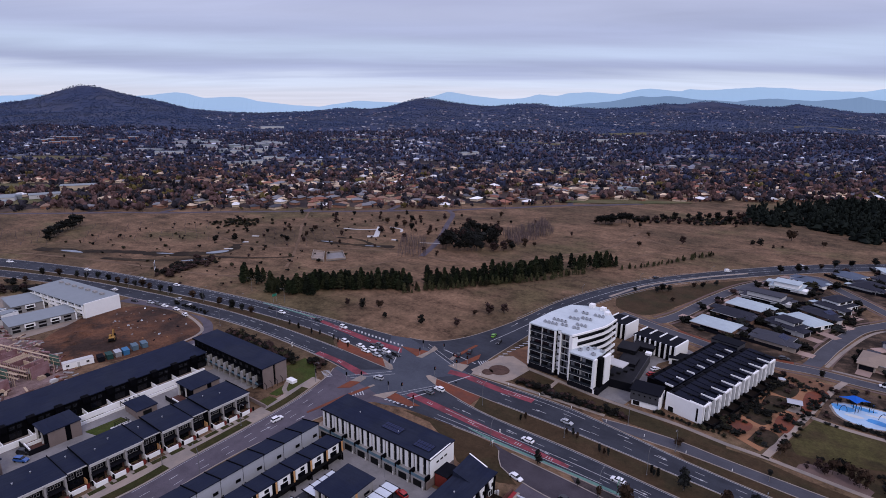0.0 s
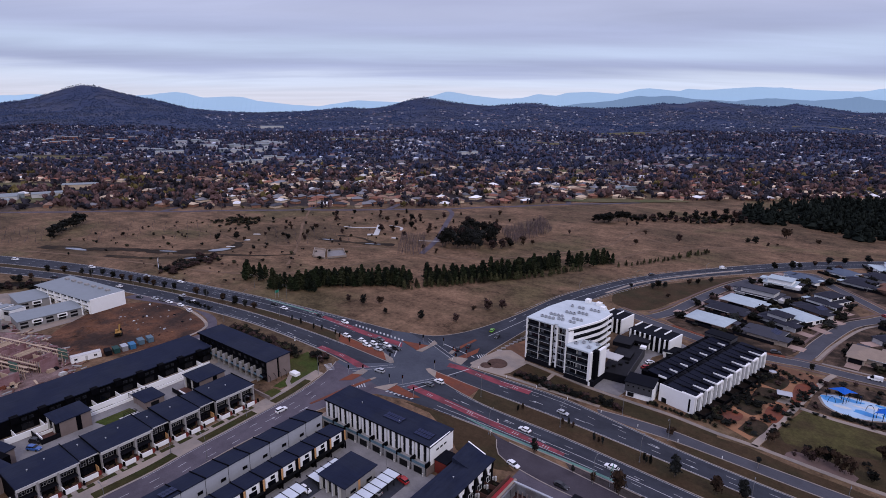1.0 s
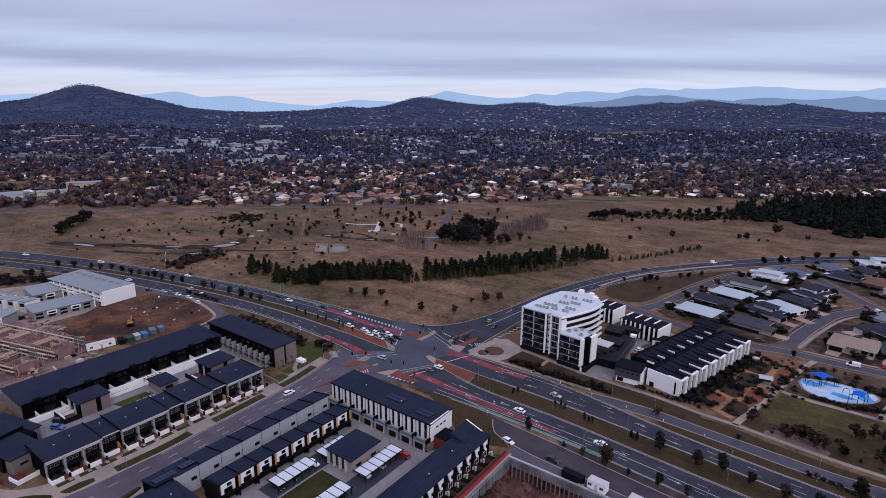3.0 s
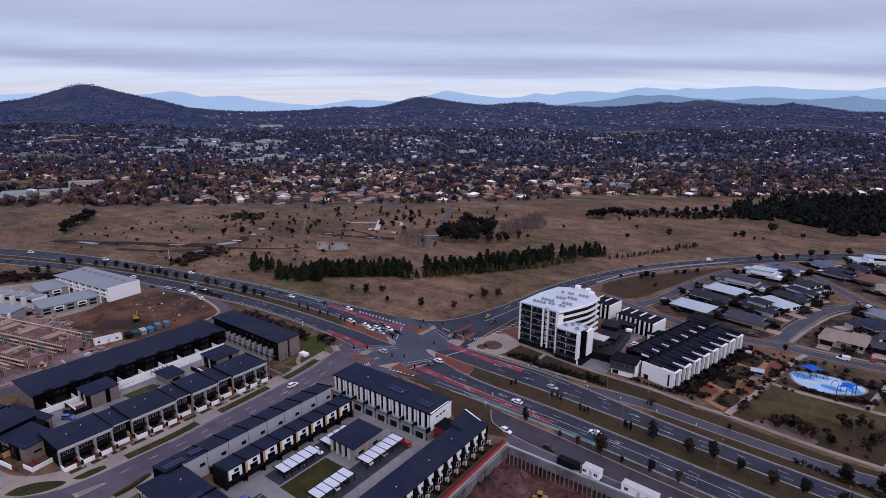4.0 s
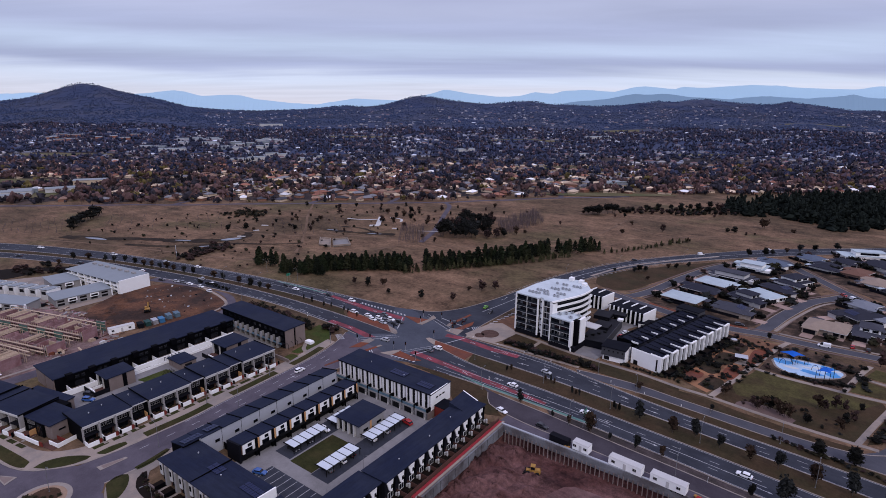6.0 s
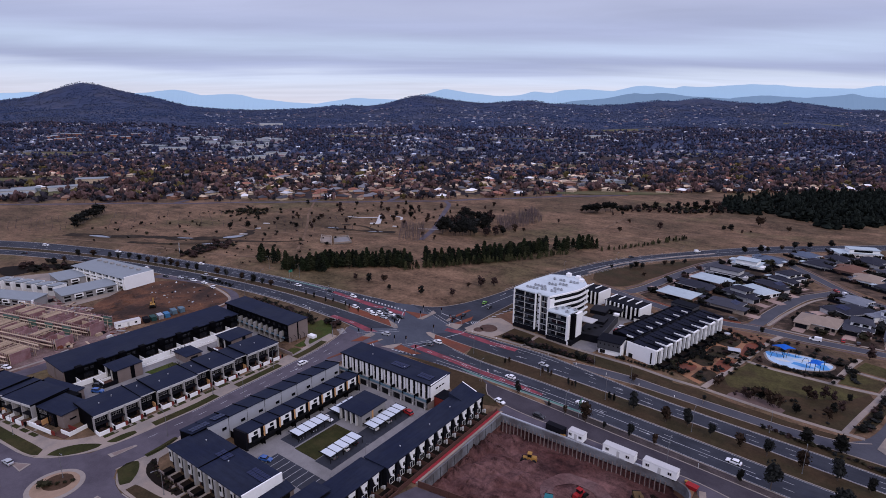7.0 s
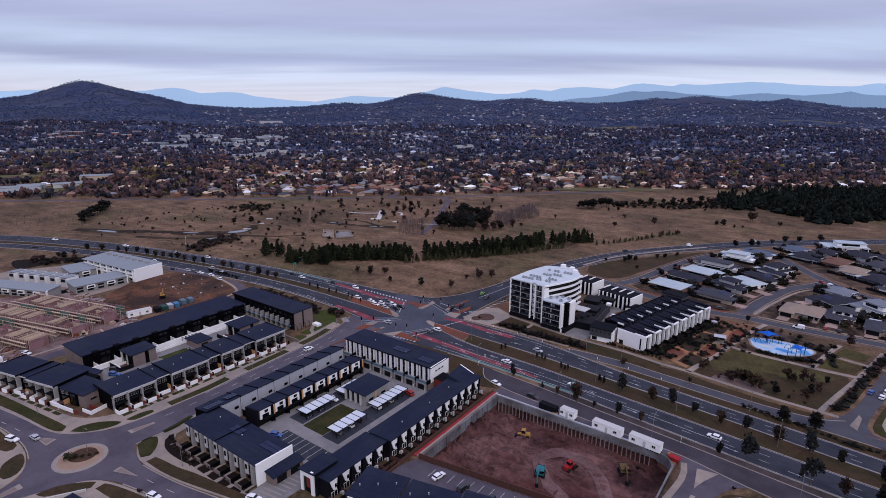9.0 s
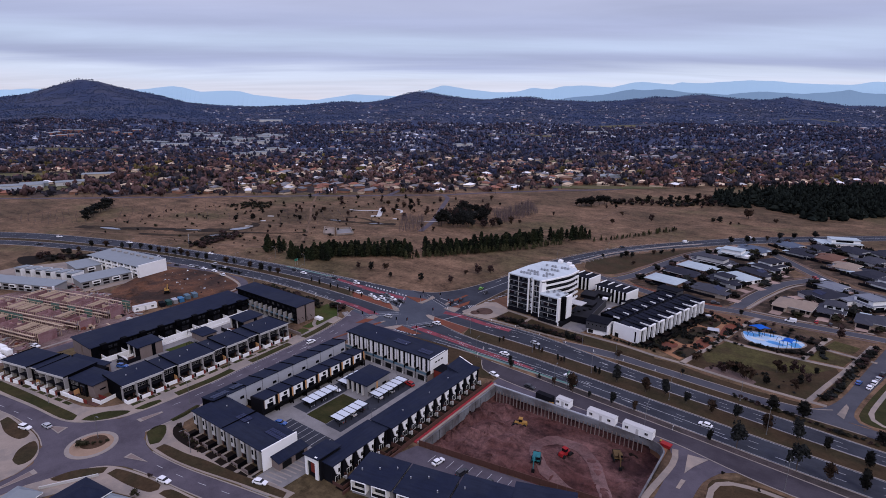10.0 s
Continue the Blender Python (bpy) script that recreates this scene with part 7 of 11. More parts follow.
loader(-45.5, 112.5, pit_floor(-45.5, 112.5) + 0.2, 200, M_YELLOW, "yellow bulldozer on the pit floor", "bulldozer")
excavator(-31.0, 96.0, pit_floor(-31, 96.0), 290, M_TEAL, "teal excavator on the pit floor")
loader(-25.7, 106.7, pit_floor(-25.7, 106.7) + 0.1, 75, M_RED, "red wheel loader on the pit floor")
excavator(-10.6, 115.0, pit_floor(-10.6, 115) + 0.4, 300, M_YELLOW_DULL, "muddy yellow excavator digging at the pit corner")

# site huts on trailers beside the slip road
def site_hut(x, y, turn, length, label, mat=None, wheels=True):
    h = thing("site_hut", (x, y, 0), turn, label, "site hut", "site huts")
    z0 = 0.6 if wheels else 0.15
    part("body", Shape().box(0, -1.4, z0, length, 1.4, z0 + 2.7), mat or M_WHITE, h)
    part("roof", Shape().solid([(-0.1, -1.5, z0 + 2.7), (length + 0.1, -1.5, z0 + 2.7), (length + 0.1, 1.5, z0 + 2.7), (-0.1, 1.5, z0 + 2.7)], [(0.1, -1.2, z0 + 2.95), (length - 0.1, -1.2, z0 + 2.95), (length - 0.1, 1.2, z0 + 2.95), (0.1, 1.2, z0 + 2.95)]), M_OFFWHITE, h)
    for f in (0.15, 0.8):
        window(h, length * f - 0.6, z0 + 1.0, length * f + 0.6, z0 + 2.0, -1.4, M_OFFWHITE)
    part("door", Shape().box(length * 0.5 - 0.45, -1.46, z0 + 0.1, length * 0.5 + 0.45, -1.38, z0 + 2.1), M_OFFWHITE, h)
    part("chassis", Shape().box(0.4, -1.1, 0.1, length - 0.4, 1.1, z0), M_DARK_STEEL, h)
    if wheels:
        for sx in (length * 0.3, length * 0.62):
            for sy in (-1.2, 1.2):
                part("wheel", Shape().tube((sx, sy - 0.12, 0.35), (sx, sy + 0.12, 0.35), 0.35, 0.35, 10), M_TYRE, h)
    return h


site_hut(-38.0, 126.9, -4, 5.6, "white site hut with a yellow tank beside it")
site_hut(-25.6, 126.2, -4, 10.4, "long white site hut on a trailer")
site_hut(-12.6, 125.6, -4, 10.4, "long white site hut on a trailer")
s = thing("tool_shed", (-46.5, 127.2, 0), -4, "dark green tool container beside the huts", "container")
part("body", Shape().box(0, -1.2, 0.05, 6.8, 1.2, 2.4), M_CHARCOAL, s)
part("door", Shape().box(6.75, -1.0, 0.2, 6.9, 1.0, 2.2), M_DARK_STEEL, s)
for x, y, m, lab in ((2.2, 123.6, M_RED, "red skip bin beside the huts"), (-39.8, 125.5, M_YELLOW, "yellow fuel tank beside the huts"), (0.6, 125.4, M_YELLOW, "yellow compressor beside the huts")):
    b = thing("skip_bin", (x, y, 0.05), -10, lab, "skip bin")
    w = 1.35 if m is M_RED else 0.7
    part("body", Shape().solid([(-w, -w * 0.6, 0), (w, -w * 0.6, 0), (w, w * 0.6, 0), (-w, w * 0.6, 0)], [(-w * 1.25, -w * 0.75, w * 0.9), (w * 1.25, -w * 0.75, w * 0.9), (w * 1.25, w * 0.75, w * 0.9), (-w * 1.25, w * 0.75, w * 0.9)]), m, b)
    part("rim", Shape().box(-w * 1.28, -w * 0.78, w * 0.86, w * 1.28, w * 0.78, w * 0.96), m, b)

# ---- the building sites in the west ----
M_SITE = material("churned_site_earth", (0.185, 0.128, 0.120), 0.95, 0.4, 0.15, 1.2, 0.1, second=(0.10, 0.062, 0.052), big=0.06, tuft=(0.5, 2.0))
slab("bare_lot", smooth([(-318, 108), (-300, 84), (-270, 76), (-252, 92), (-246, 120), (-246, 133), (-262, 140), (-290, 142), (-310, 136), (-318, 126), (-318, 108)], 4)[:-1], 0.09, M_EARTH, "bare red earth building lot", "ground")
slab("site_ground", [(-345, 20), (-262, 18), (-243, 30), (-243, 60), (-252, 78), (-300, 84), (-318, 74), (-345, 60)], 0.07, M_SITE, "churned pale earth under the framed houses", "ground")
slab("site_ground", [(-420, -30), (-262, -8), (-240, 4), (-240, 30), (-262, 18), (-420, 20)], 0.05, M_SITE, "bare gravel ground of the building site", "ground")
path("site_fence_path", [(-246, 26), (-246.5, 60), (-246, 100), (-248, 132), (-262, 141), (-296, 146)], 1.6, M_CONCRETE)
slab("service_lane", [(-244, 20), (-236, 30), (-235, 118), (-244, 128)], 0.06, M_ASPHALT_OLD, "worn asphalt lane beside the terrace", "road")
between("service_road_west", smooth([(-330, 139), (-300, 146), (-262, 143), (-246, 131), (-240, 122)]), smooth([(-330, 131), (-300, 140.5), (-264, 147.5), (-242, 136), (-236, 126)]), 0.065, M_ASPHALT_OLD, "worn asphalt service road", "road")
for k, (x, y, r, h) in enumerate(((-294, 96, 8, 2.4), (-287, 90, 6, 1.8), (-302, 104, 7, 2.0), (-278, 104, 6, 1.2), (-290, 112, 6, 1.4), (-270, 122, 5, 1.0), (-300, 122, 6, 1.0))):
    mound(x, y, r, h, M_EARTH, "heap of red earth on the lot", 20 + k, 0.0)
excavator(-274, 104, 0.1, 150, M_YELLOW, "yellow excavator on the bare lot")
rnd = random.Random(4)
for k in range(46):
    x, y = rnd.uniform(-310, -256), rnd.uniform(112, 138)
    s = rnd.uniform(0.25, 0.9)
    m = rnd.choice((M_GREY, M_TAUPE, M_STEEL, M_SAND, M_CHARCOAL, M_BROWN))
    whole("rubble", Shape().solid([(-s, -s * 0.6, 0), (s, -s * 0.7, 0), (s * 0.8, s * 0.6, 0), (-s * 0.9, s * 0.5, 0)], [(-s * 0.6, -s * 0.4, s * 0.6), (s * 0.5, -s * 0.5, s * 0.8), (s * 0.5, s * 0.3, s * 0.5), (-s * 0.5, s * 0.4, s * 0.7)]), m, "broken building rubble on bare earth", "rubble", "rubble on the lot", at=(x, y, 0.05), turn=rnd.uniform(0, 180))
M_TEAL_BOX = material("green_container", (0.02, 0.055, 0.05), 0.6, 0.2, 0.5, 4.0)
M_BLUE_DULL = material("dull_blue_shed", (0.09, 0.14, 0.18), 0.6, 0.2, 0.5, 4.0)
M_BLUE_STEEL = material("blue_container", (0.04, 0.14, 0.27), 0.5, 0.15, 0.5, 4.0)
site_hut(-258.6, 77.4, 79, 11.5, "long white site hut beside the lane", None, False)
for x, y, t, m, lab in ((-255.4, 91.2, 80, M_CHARCOAL, "dark steel container on the lot"), (-255.0, 94.6, 80, M_TEAL_BOX, "dark green steel container on the lot"), (-254.6, 98.0, 80, M_STEEL, "pale steel container on the lot"), (-254.0, 101.2, 80, M_BLUE_STEEL, "blue steel container on the lot"), (-255.8, 106.0, 80, M_BLUE_DULL, "open steel shed on the lot"), (-255.2, 110, 80, M_BLUE_DULL, "open steel shed on the lot"), (-268, 70, 20, M_STEEL, "pale steel container on the lot")):
    c = thing("container", (x, y, 0.08), t, lab, "container", "containers on the lot")
    part("body", Shape().box(-1.2, -2.2, 0.05, 1.2, 2.2, 2.2), m, c)
    part("roof", Shape().box(-1.3, -2.3, 2.2, 1.3, 2.3, 2.32), m, c)
    part("door", Shape().box(1.15, -1.0, 0.15, 1.28, 0.6, 2.0), M_DARK_STEEL, c)


M_SITE_PINK = material("pink_wall_wrap", (0.245, 0.145, 0.15), 0.8, 0.3, 0.4, 3.0, second=(0.17, 0.085, 0.085), piece=0.25)
M_NETTING = material("green_netting", (0.075, 0.125, 0.105), 0.8, 0.3, 0.5, 3.0)
M_RAW_SLAB = material("raw_slab", (0.21, 0.175, 0.165), 0.9, 0.3, 0.3, 2.0, second=(0.13, 0.10, 0.09))


def framed_site(x, y, turn, nx, seed, label):
    """Houses under construction, each bay at its own stage: bare slab, wall frames, joists or pink-wrapped walls."""
    f = thing("unfinished_terrace", (x, y, 0), turn, label, "building site", "unfinished terraces")
    rng = random.Random(seed)
    joist = Shape().box(0, 0, 0, 9.0, 0.26, 0.3).mesh("joist", M_PINE_TIMBER)
    stud = Shape().box(-0.08, -0.08, 0.1, 0.1, 0.1, 5.2).mesh("stud", M_PINE_TIMBER)
    rail = Shape().box(0, -0.06, 0, 0.12, 6.0, 0.14).mesh("rail", M_SITE_PINK)
    post = Shape().tube((0, 0, 0), (0, 0, 6.2), 0.07, 0.07, 5).mesh("scaffold_post", M_SITE_PINK)
    board = Shape().box(0, 0, 0, 0.9, 5.9, 0.1).mesh("scaffold_board", M_PINE_TIMBER)
    for k in range(nx):
        stage, top = rng.choice((1, 2, 2, 3, 3, 3)), rng.uniform(4.6, 5.5)
        y0 = k * 6.0
        part("party_wall", Shape().box(0, y0 - 0.12, 0, rng.uniform(7, 10.5), y0 + 0.12, top + rng.uniform(-0.6, 0.5)), M_SITE_PINK, f)
        # below joists the slab is dark brown, standing in for shade between them
        part("slab", Shape().box(0, y0 + 0.15, 2.5, 9.5, y0 + 5.85, 2.75), M_RAW_SLAB if stage < 3 else M_BROWN, f)
        if stage == 3:
            for i in range(6):
                if rng.random() < 0.88:
                    part("joist", joist, M_PINE_TIMBER, f, at=(0.2 + rng.uniform(-0.4, 0.4), y0 + 0.3 + i * 0.95, top - 0.2))
        if stage > 1:
            for i in range(4):
                part("stud", stud, M_PINE_TIMBER, f, at=(rng.choice((10.3, 9.4, 5.0)), y0 + 1.4 * i, 0))
                part("stud", stud, M_PINE_TIMBER, f, at=(-0.2, y0 + 1.4 * i, 0))
            part("inner_frame", Shape().box(4.6, y0 + 0.4, 2.75, 4.8, y0 + rng.uniform(3, 5.6), top), rng.choice((M_PINE_TIMBER, M_SITE_PINK)), f)
        if stage == 1:
            part("stack", Shape().box(3, y0 + 1.5, 2.75, 6, y0 + 3.2, 3.6), M_PINE_TIMBER, f)
        if rng.random() < 0.3:
            part("netting", Shape().box(11.9, y0, 1.0, 11.96, y0 + 5.8, 5.6), M_NETTING, f)
        for x1 in (11.7, -1.9):
            part("scaffold_board", board, M_PINE_TIMBER, f, at=(x1 - 0.2, y0, 2.5))
            part("scaffold_board", board, M_PINE_TIMBER, f, at=(x1 - 0.2, y0, 4.4))
            part("rail", rail, M_SITE_PINK, f, at=(x1 + 0.6, y0, 5.5))
            part("rail", rail, M_SITE_PINK, f, at=(x1 + 0.6, y0, 3.5))
            for i in range(2):
                part("scaffold_post", post, M_SITE_PINK, f, at=(x1 + 0.65, y0 + 3.0 * i, 0))
    return f


framed_site(-258, 66, 106, 11, 3, "unfinished timber-framed terrace with pink wrap")
framed_site(-254, 50, 106, 12, 8, "unfinished timber-framed terrace with pink wrap")
framed_site(-251.5, 32, 104, 10, 5, "unfinished timber-framed terrace with pink wrap")
for k in range(26):
    x, y = rnd.uniform(-330, -248), rnd.choice((rnd.uniform(22, 33), rnd.uniform(50, 60), rnd.uniform(66, 74)))
    s = rnd.uniform(0.6, 1.5)
    m = rnd.choice((M_PINE_TIMBER, M_OFFWHITE, M_STEEL, M_SAND, M_CHARCOAL, M_PAVER))
    whole("material_pack", Shape().box(-s, -s * 0.6, 0, s, s * 0.6, s * 0.7).box(-s * 0.8, -s * 0.5, s * 0.7, s * 0.7, s * 0.5, s), m, "strapped pack of building material on bare earth", "material pack", "packs on the site", at=(x, y, 0.05), turn=rnd.choice((10, 100, 60)))
framed_site(-318, 14, 104, 6, 11, "low timber wall frames between the terraces").scale = (0.6, 1, 0.45)
# loose boards, sheets and offcuts all over the site
for tint, m in (("timber", M_PINE_TIMBER), ("pink", M_SITE_PINK), ("grey", M_GREY), ("dark", M_BROWN)):
    deb = Shape()
    for k in range(130):
        x, y = rnd.uniform(-335, -246), rnd.choice((rnd.uniform(22, 34), rnd.uniform(46, 62), rnd.uniform(72, 82), rnd.uniform(5, 20)))
        a, l, w, hh = rnd.uniform(0, 3.14), rnd.uniform(0.5, 2.6), rnd.uniform(0.1, 0.5), rnd.uniform(0.1, 0.6)
        c, n = math.cos(a), math.sin(a)
        deb.prism([(x + c * u - n * v, y + n * u + c * v) for u, v in ((-l, -w), (l, -w), (l, w), (-l, w))], 0.0, hh)
    tagged(new("site_debris", deb.mesh("site_debris", m)), f"{tint} coloured boards and offcuts strewn over the site", "debris", kind="stuff")
for k in range(5):
    whole("wrapped_pallet", Shape().box(0, 0, 0, 5, 2.4, 2.2).box(0.2, 0.2, 2.2, 4.6, 2.2, 2.5), M_WHITE, "white wrapped pallets beside the lane", "pallet", "white wrapped pallets", at=(-260 + (k % 3) * 6, 14 + 4 * (k // 3), 0.05), turn=10)

# ---- white apartments and grey terraces in the west ----
a = thing("apartment_building", (-369.5, 101.6, 0), 7.4, "white three-storey apartments with a grey roof", "building")
part("wall", Shape().box(0, 0.8, 0, 54.4, 18.6, 7.3), M_WHITE, a)
part("roof", Shape().solid([(-0.8, -0.9, 7.3), (54.8, -0.9, 7.3), (54.8, 19.4, 7.3), (-0.8, 19.4, 7.3)], [(-0.4, -0.4, 7.6), (54.6, -0.4, 7.6), (54.6, 19.0, 8.3), (-0.4, 19.0, 8.3)]), M_STEEL_ROOF, a)
part("end_wall", Shape().box(54.4, -0.2, 0, 55.0, 18.8, 8.1), M_WHITE, a)
for k in range(8):
    x = 0.8 + 6.8 * k
    part("pier", Shape().box(x + 4.6, -0.6, 0, x + 5.8, 0.85, 7.3), M_WHITE, a)
    for z in (0.2, 2.6, 5.0):
        window(a, x, z + 0.1, x + 2.0, z + 1.9, 0.8)
        window(a, x + 2.5, z + 0.1, x + 4.0, z + 1.9, 0.8)
    for z in (2.3, 4.7):
        part("balcony", Shape().box(x - 0.3, -0.7, z, x + 4.5, 0.8, z + 0.8), M_WHITE, a)
    part("awning", Shape().box(x - 0.2, -1.1, 7.05, x + 4.6, 0.8, 7.2), M_CHARCOAL, a)
for k in range(7):
    whole("roof_hatch", Shape().solid([(0, 0, -0.3), (3.0, 0, -0.3), (3.0, 1.8, -0.3), (0, 1.8, -0.3)], [(0.2, 0, 0.8), (2.8, 0, 0.8), (2.8, 1.3, 1.0), (0.2, 1.3, 1.0)]), M_GREY, "dark raised roof hatch on pale sheeting", "roof hatch", "roof hatches", at=(-366.5 + 6.8 * k, 115.2 + 0.88 * k, 8.15), turn=7.4)


def grey_terrace(x, y, turn, length, depth, h, label, bay=5.5):
    t = thing("grey_terrace", (x, y, 0), turn, label, "house", "grey terraces in the west")
    part("wall", Shape().box(0, 0, 0, length, depth, h), M_GREY, t)
    part("roof", roof_plate(-0.5, -0.6, length + 0.5, depth + 0.5, h + 0.2, h + 0.9, 0.3), M_STEEL_ROOF, t)
    part("end_frame", Shape().box(length, -0.5, 0, length + 0.5, 0.8, h + 0.3), M_WHITE, t)
    for k in range(int(length / bay)):
        x0 = k * bay + 0.8
        if k % 2:
            part("white_bay", Shape().box(x0 - 0.5, -0.8, h * 0.45, x0 + bay - 1.5, 0.02, h - 0.4), M_WHITE, t)
        window(t, x0, h * 0.55, x0 + bay - 2.2, h - 0.9, -0.8 if k % 2 else 0.0)
        window(t, x0, 0.4, x0 + bay - 2.2, h * 0.38, 0.0)
    return t


grey_terrace(-320, 77, 86, 28, 14, 4.2, "grey terrace with pale steel roof and white bays")
grey_terrace(-351, 87, 86, 14, 19, 4.4, "grey terrace with pale steel roof and white bays")
grey_terrace(-397, 31.4, 23.8, 80, 9.5, 4.4, "long grey terrace with pale steel roof and white bays")
for k in range(6):
    h = thing("white_house", (-379 + 7.6 * k, 62.5 + 2.9 * k, 0), 22, "narrow white house with grey roof", "house", "narrow white houses")
    part("wall", Shape().box(0, 0, 0, 5.2, 8, 5.6), M_OFFWHITE, h)
    part("roof", roof_plate(-0.2, -0.3, 5.6, 8.3, 6.3, 5.7, 0.25), M_STEEL_ROOF, h)
    part("side_wall", Shape().box(5.2, -0.5, 0, 5.5, 8.0, 5.9), M_WHITE, h)
    window(h, 0.8, 3.2, 3.8, 5.0, 0.0)
slab("terrace_yard", [(-400, 44), (-310, 62), (-312, 108), (-384, 108), (-404, 70)], 0.06, M_CONCRETE, "pale concrete yard round the terraces")
slab("scrub_patch", smooth([(-404, 100), (-386, 108), (-384, 126), (-398, 118), (-420, 96), (-430, 80), (-404, 76), (-404, 100)], 4)[:-1], 0.08, M_MULCH, "dark scrubby ground beside the terraces", "ground")

# ---- park ----
M_PARK = material("park_grass", (0.060, 0.052, 0.019), 0.95, 0.45, 0.12, 1.2, 0.03, second=(0.046, 0.034, 0.016), big=0.05, tuft=(0.5, 2.4))
M_GARDEN = material("planted_garden", (0.026, 0.018, 0.013), 0.95, 0.5, 0.3, 2.0, 0.05, second=(0.092, 0.060, 0.042), big=0.09, tuft=(0.5, 1.8))
slab("park_lawn", [(-3.5, 205.7), (3.0, 228.6), (13.5, 225.8), (35, 225), (46, 225.4), (38.5, 214), (25.8, 206.5), (10, 200.5), (-0.5, 198.9)], 0.09, M_PARK, "patchy olive park lawn", "lawn")
slab("park_lawn", [(-6.8, 192.6), (2, 188.6), (23, 186), (37.4, 187.2), (42, 203.3), (47, 221), (46, 225.4), (38.5, 214), (25.8, 206.5), (10, 200.5), (-0.5, 198.9), (-3.5, 205.7)], 0.08, M_VERGE, "worn brown lawn under the park trees", "lawn")
slab("park_bed", smooth([(0, 190.2), (10, 188.6), (19, 188), (20, 191), (12, 195.6), (2, 195), (0, 190.2)], 2)[:-1], 0.10, M_DRIVE_DULL, "reddish gravel bed under small trees", "garden bed")
slab("park_garden", [(-29, 203), (-10.5, 193.5), (-6.2, 207.8), (-0.4, 232.5), (3.6, 250), (7, 264), (-12, 266), (-16, 250)], 0.07, M_SAND, "orange gravel garden with planted beds", "garden")
slab("park_surround", [(3.4, 230), (33, 227.8), (35.6, 241), (39.4, 255.7), (38.4, 257.4), (19, 264), (10.4, 266), (6, 250)], 0.08, M_GARDEN, "dark mulched garden round the splash pad", "garden bed")
path("footpath", [(-8.8, 190.6), (-4.6, 207.8), (1.2, 232.5), (5.2, 250.3), (8.6, 263.1), (11, 270)], 2.4)
path("footpath", [(1.8, 228.9), (13.5, 226.8), (24.7, 227), (35.7, 226.4), (50, 227.4)], 2.2)
path("footpath", [(38.3, 187.0), (42.8, 203.3), (48.0, 220.9), (52.8, 238.9), (57.0, 254.8), (59, 263)], 2.0, z=0.125)
path("footpath", [(33.5, 226.6), (36.9, 241.3), (40.7, 255.7), (42.8, 262)], 2.2, z=0.118)
path("footpath", [(38, 246), (49.7, 243.8), (60.4, 242.2)], 2.0, z=0.114)
slab("park_lawn", [(41.4, 250.2), (44.6, 259.6), (54.4, 256.8), (51.6, 246.4), (41.0, 248)], 0.09, M_PARK, "patchy grass beside the park path", "lawn")
slab("park_lawn", [(35.6, 229), (38.4, 241), (39, 243.6), (51.6, 241.4), (48.4, 229.4)], 0.09, M_PARK, "patchy grass beside the park path", "lawn")
slab("paved_patch", [(49.2, 229.6), (50.8, 229.2), (54.0, 241.2), (52.6, 241.6)], 0.116, M_PAVER, "red brick paving beside the park path")
slab("garden_bed", [(40.8, 187.8), (45.2, 192.4), (48.8, 203.3), (52.4, 219.7), (57.2, 241), (62.2, 262), (60.4, 262), (54.2, 239), (49.4, 221), (44.2, 203.3)], 0.13, M_VERGE, "worn planted strip beside the street", "garden bed")
M_BED = material("bed_mulch", (0.042, 0.028, 0.019), 0.95, 0.45, 0.4, 2.0, 0.05, second=(0.024, 0.020, 0.011), big=0.12, tuft=(0.6, 2.0))
for k, ring in enumerate(([(-24, 206), (-17, 203), (-15, 210), (-22, 212)], [(-15, 198.5), (-9, 197), (-6.5, 207), (-12, 209)], [(-19, 215), (-12, 212), (-10, 220), (-17, 223)], [(-9, 212), (-4.5, 211), (-2.5, 224), (-8, 223)], [(-15, 226), (-8, 226), (-5, 238), (-13, 238)], [(-13, 242), (-6, 241), (-4, 252), (-11, 254)], [(-2, 232), (0.5, 231), (6, 254), (-1, 250)], [(-24, 213.5), (-20, 213), (-17, 226), (-20.5, 227)])):
    slab("garden_bed", smooth([*ring, ring[0]], 1.2)[:-1], 0.16, M_BED if k % 3 else M_PAVER, "planted garden bed edged in gravel" if k % 3 else "red gravel garden bed", "garden bed")
M_PAD = material("pale_splash_pad", (0.33, 0.46, 0.60), 0.35, 0.1, 0.3, 2.0)
M_PAD_BLUE = material("blue_splash_pad", (0.05, 0.24, 0.52), 0.3, 0.14, 0.3, 2.0)
M_SAIL = material("blue_shade_cloth", (0.01, 0.10, 0.46), 0.7, 0.1, 0.5, 4.0)
pad = thing("splash_pad", (0, 0, 0), 0, "pale blue splash pad with darker blue pools", "splash pad", kind="structure")
PAD = [(6.5, 243), (9, 248.5), (18, 251), (28.5, 250.5), (34, 246.5), (32.5, 240.5), (26.5, 235), (17.5, 232), (9.5, 235.5), (6.5, 243)]
part("edge", Shape().prism(smooth(PAD, 2)[:-1], 0, 0.2), M_CONCRETE, pad)
part("surface", Shape().prism([(20.5 + 0.93 * (x - 20.5), 241.5 + 0.9 * (y - 241.5)) for x, y in smooth(PAD, 2)[:-1]], 0.1, 0.215), M_PAD, pad)
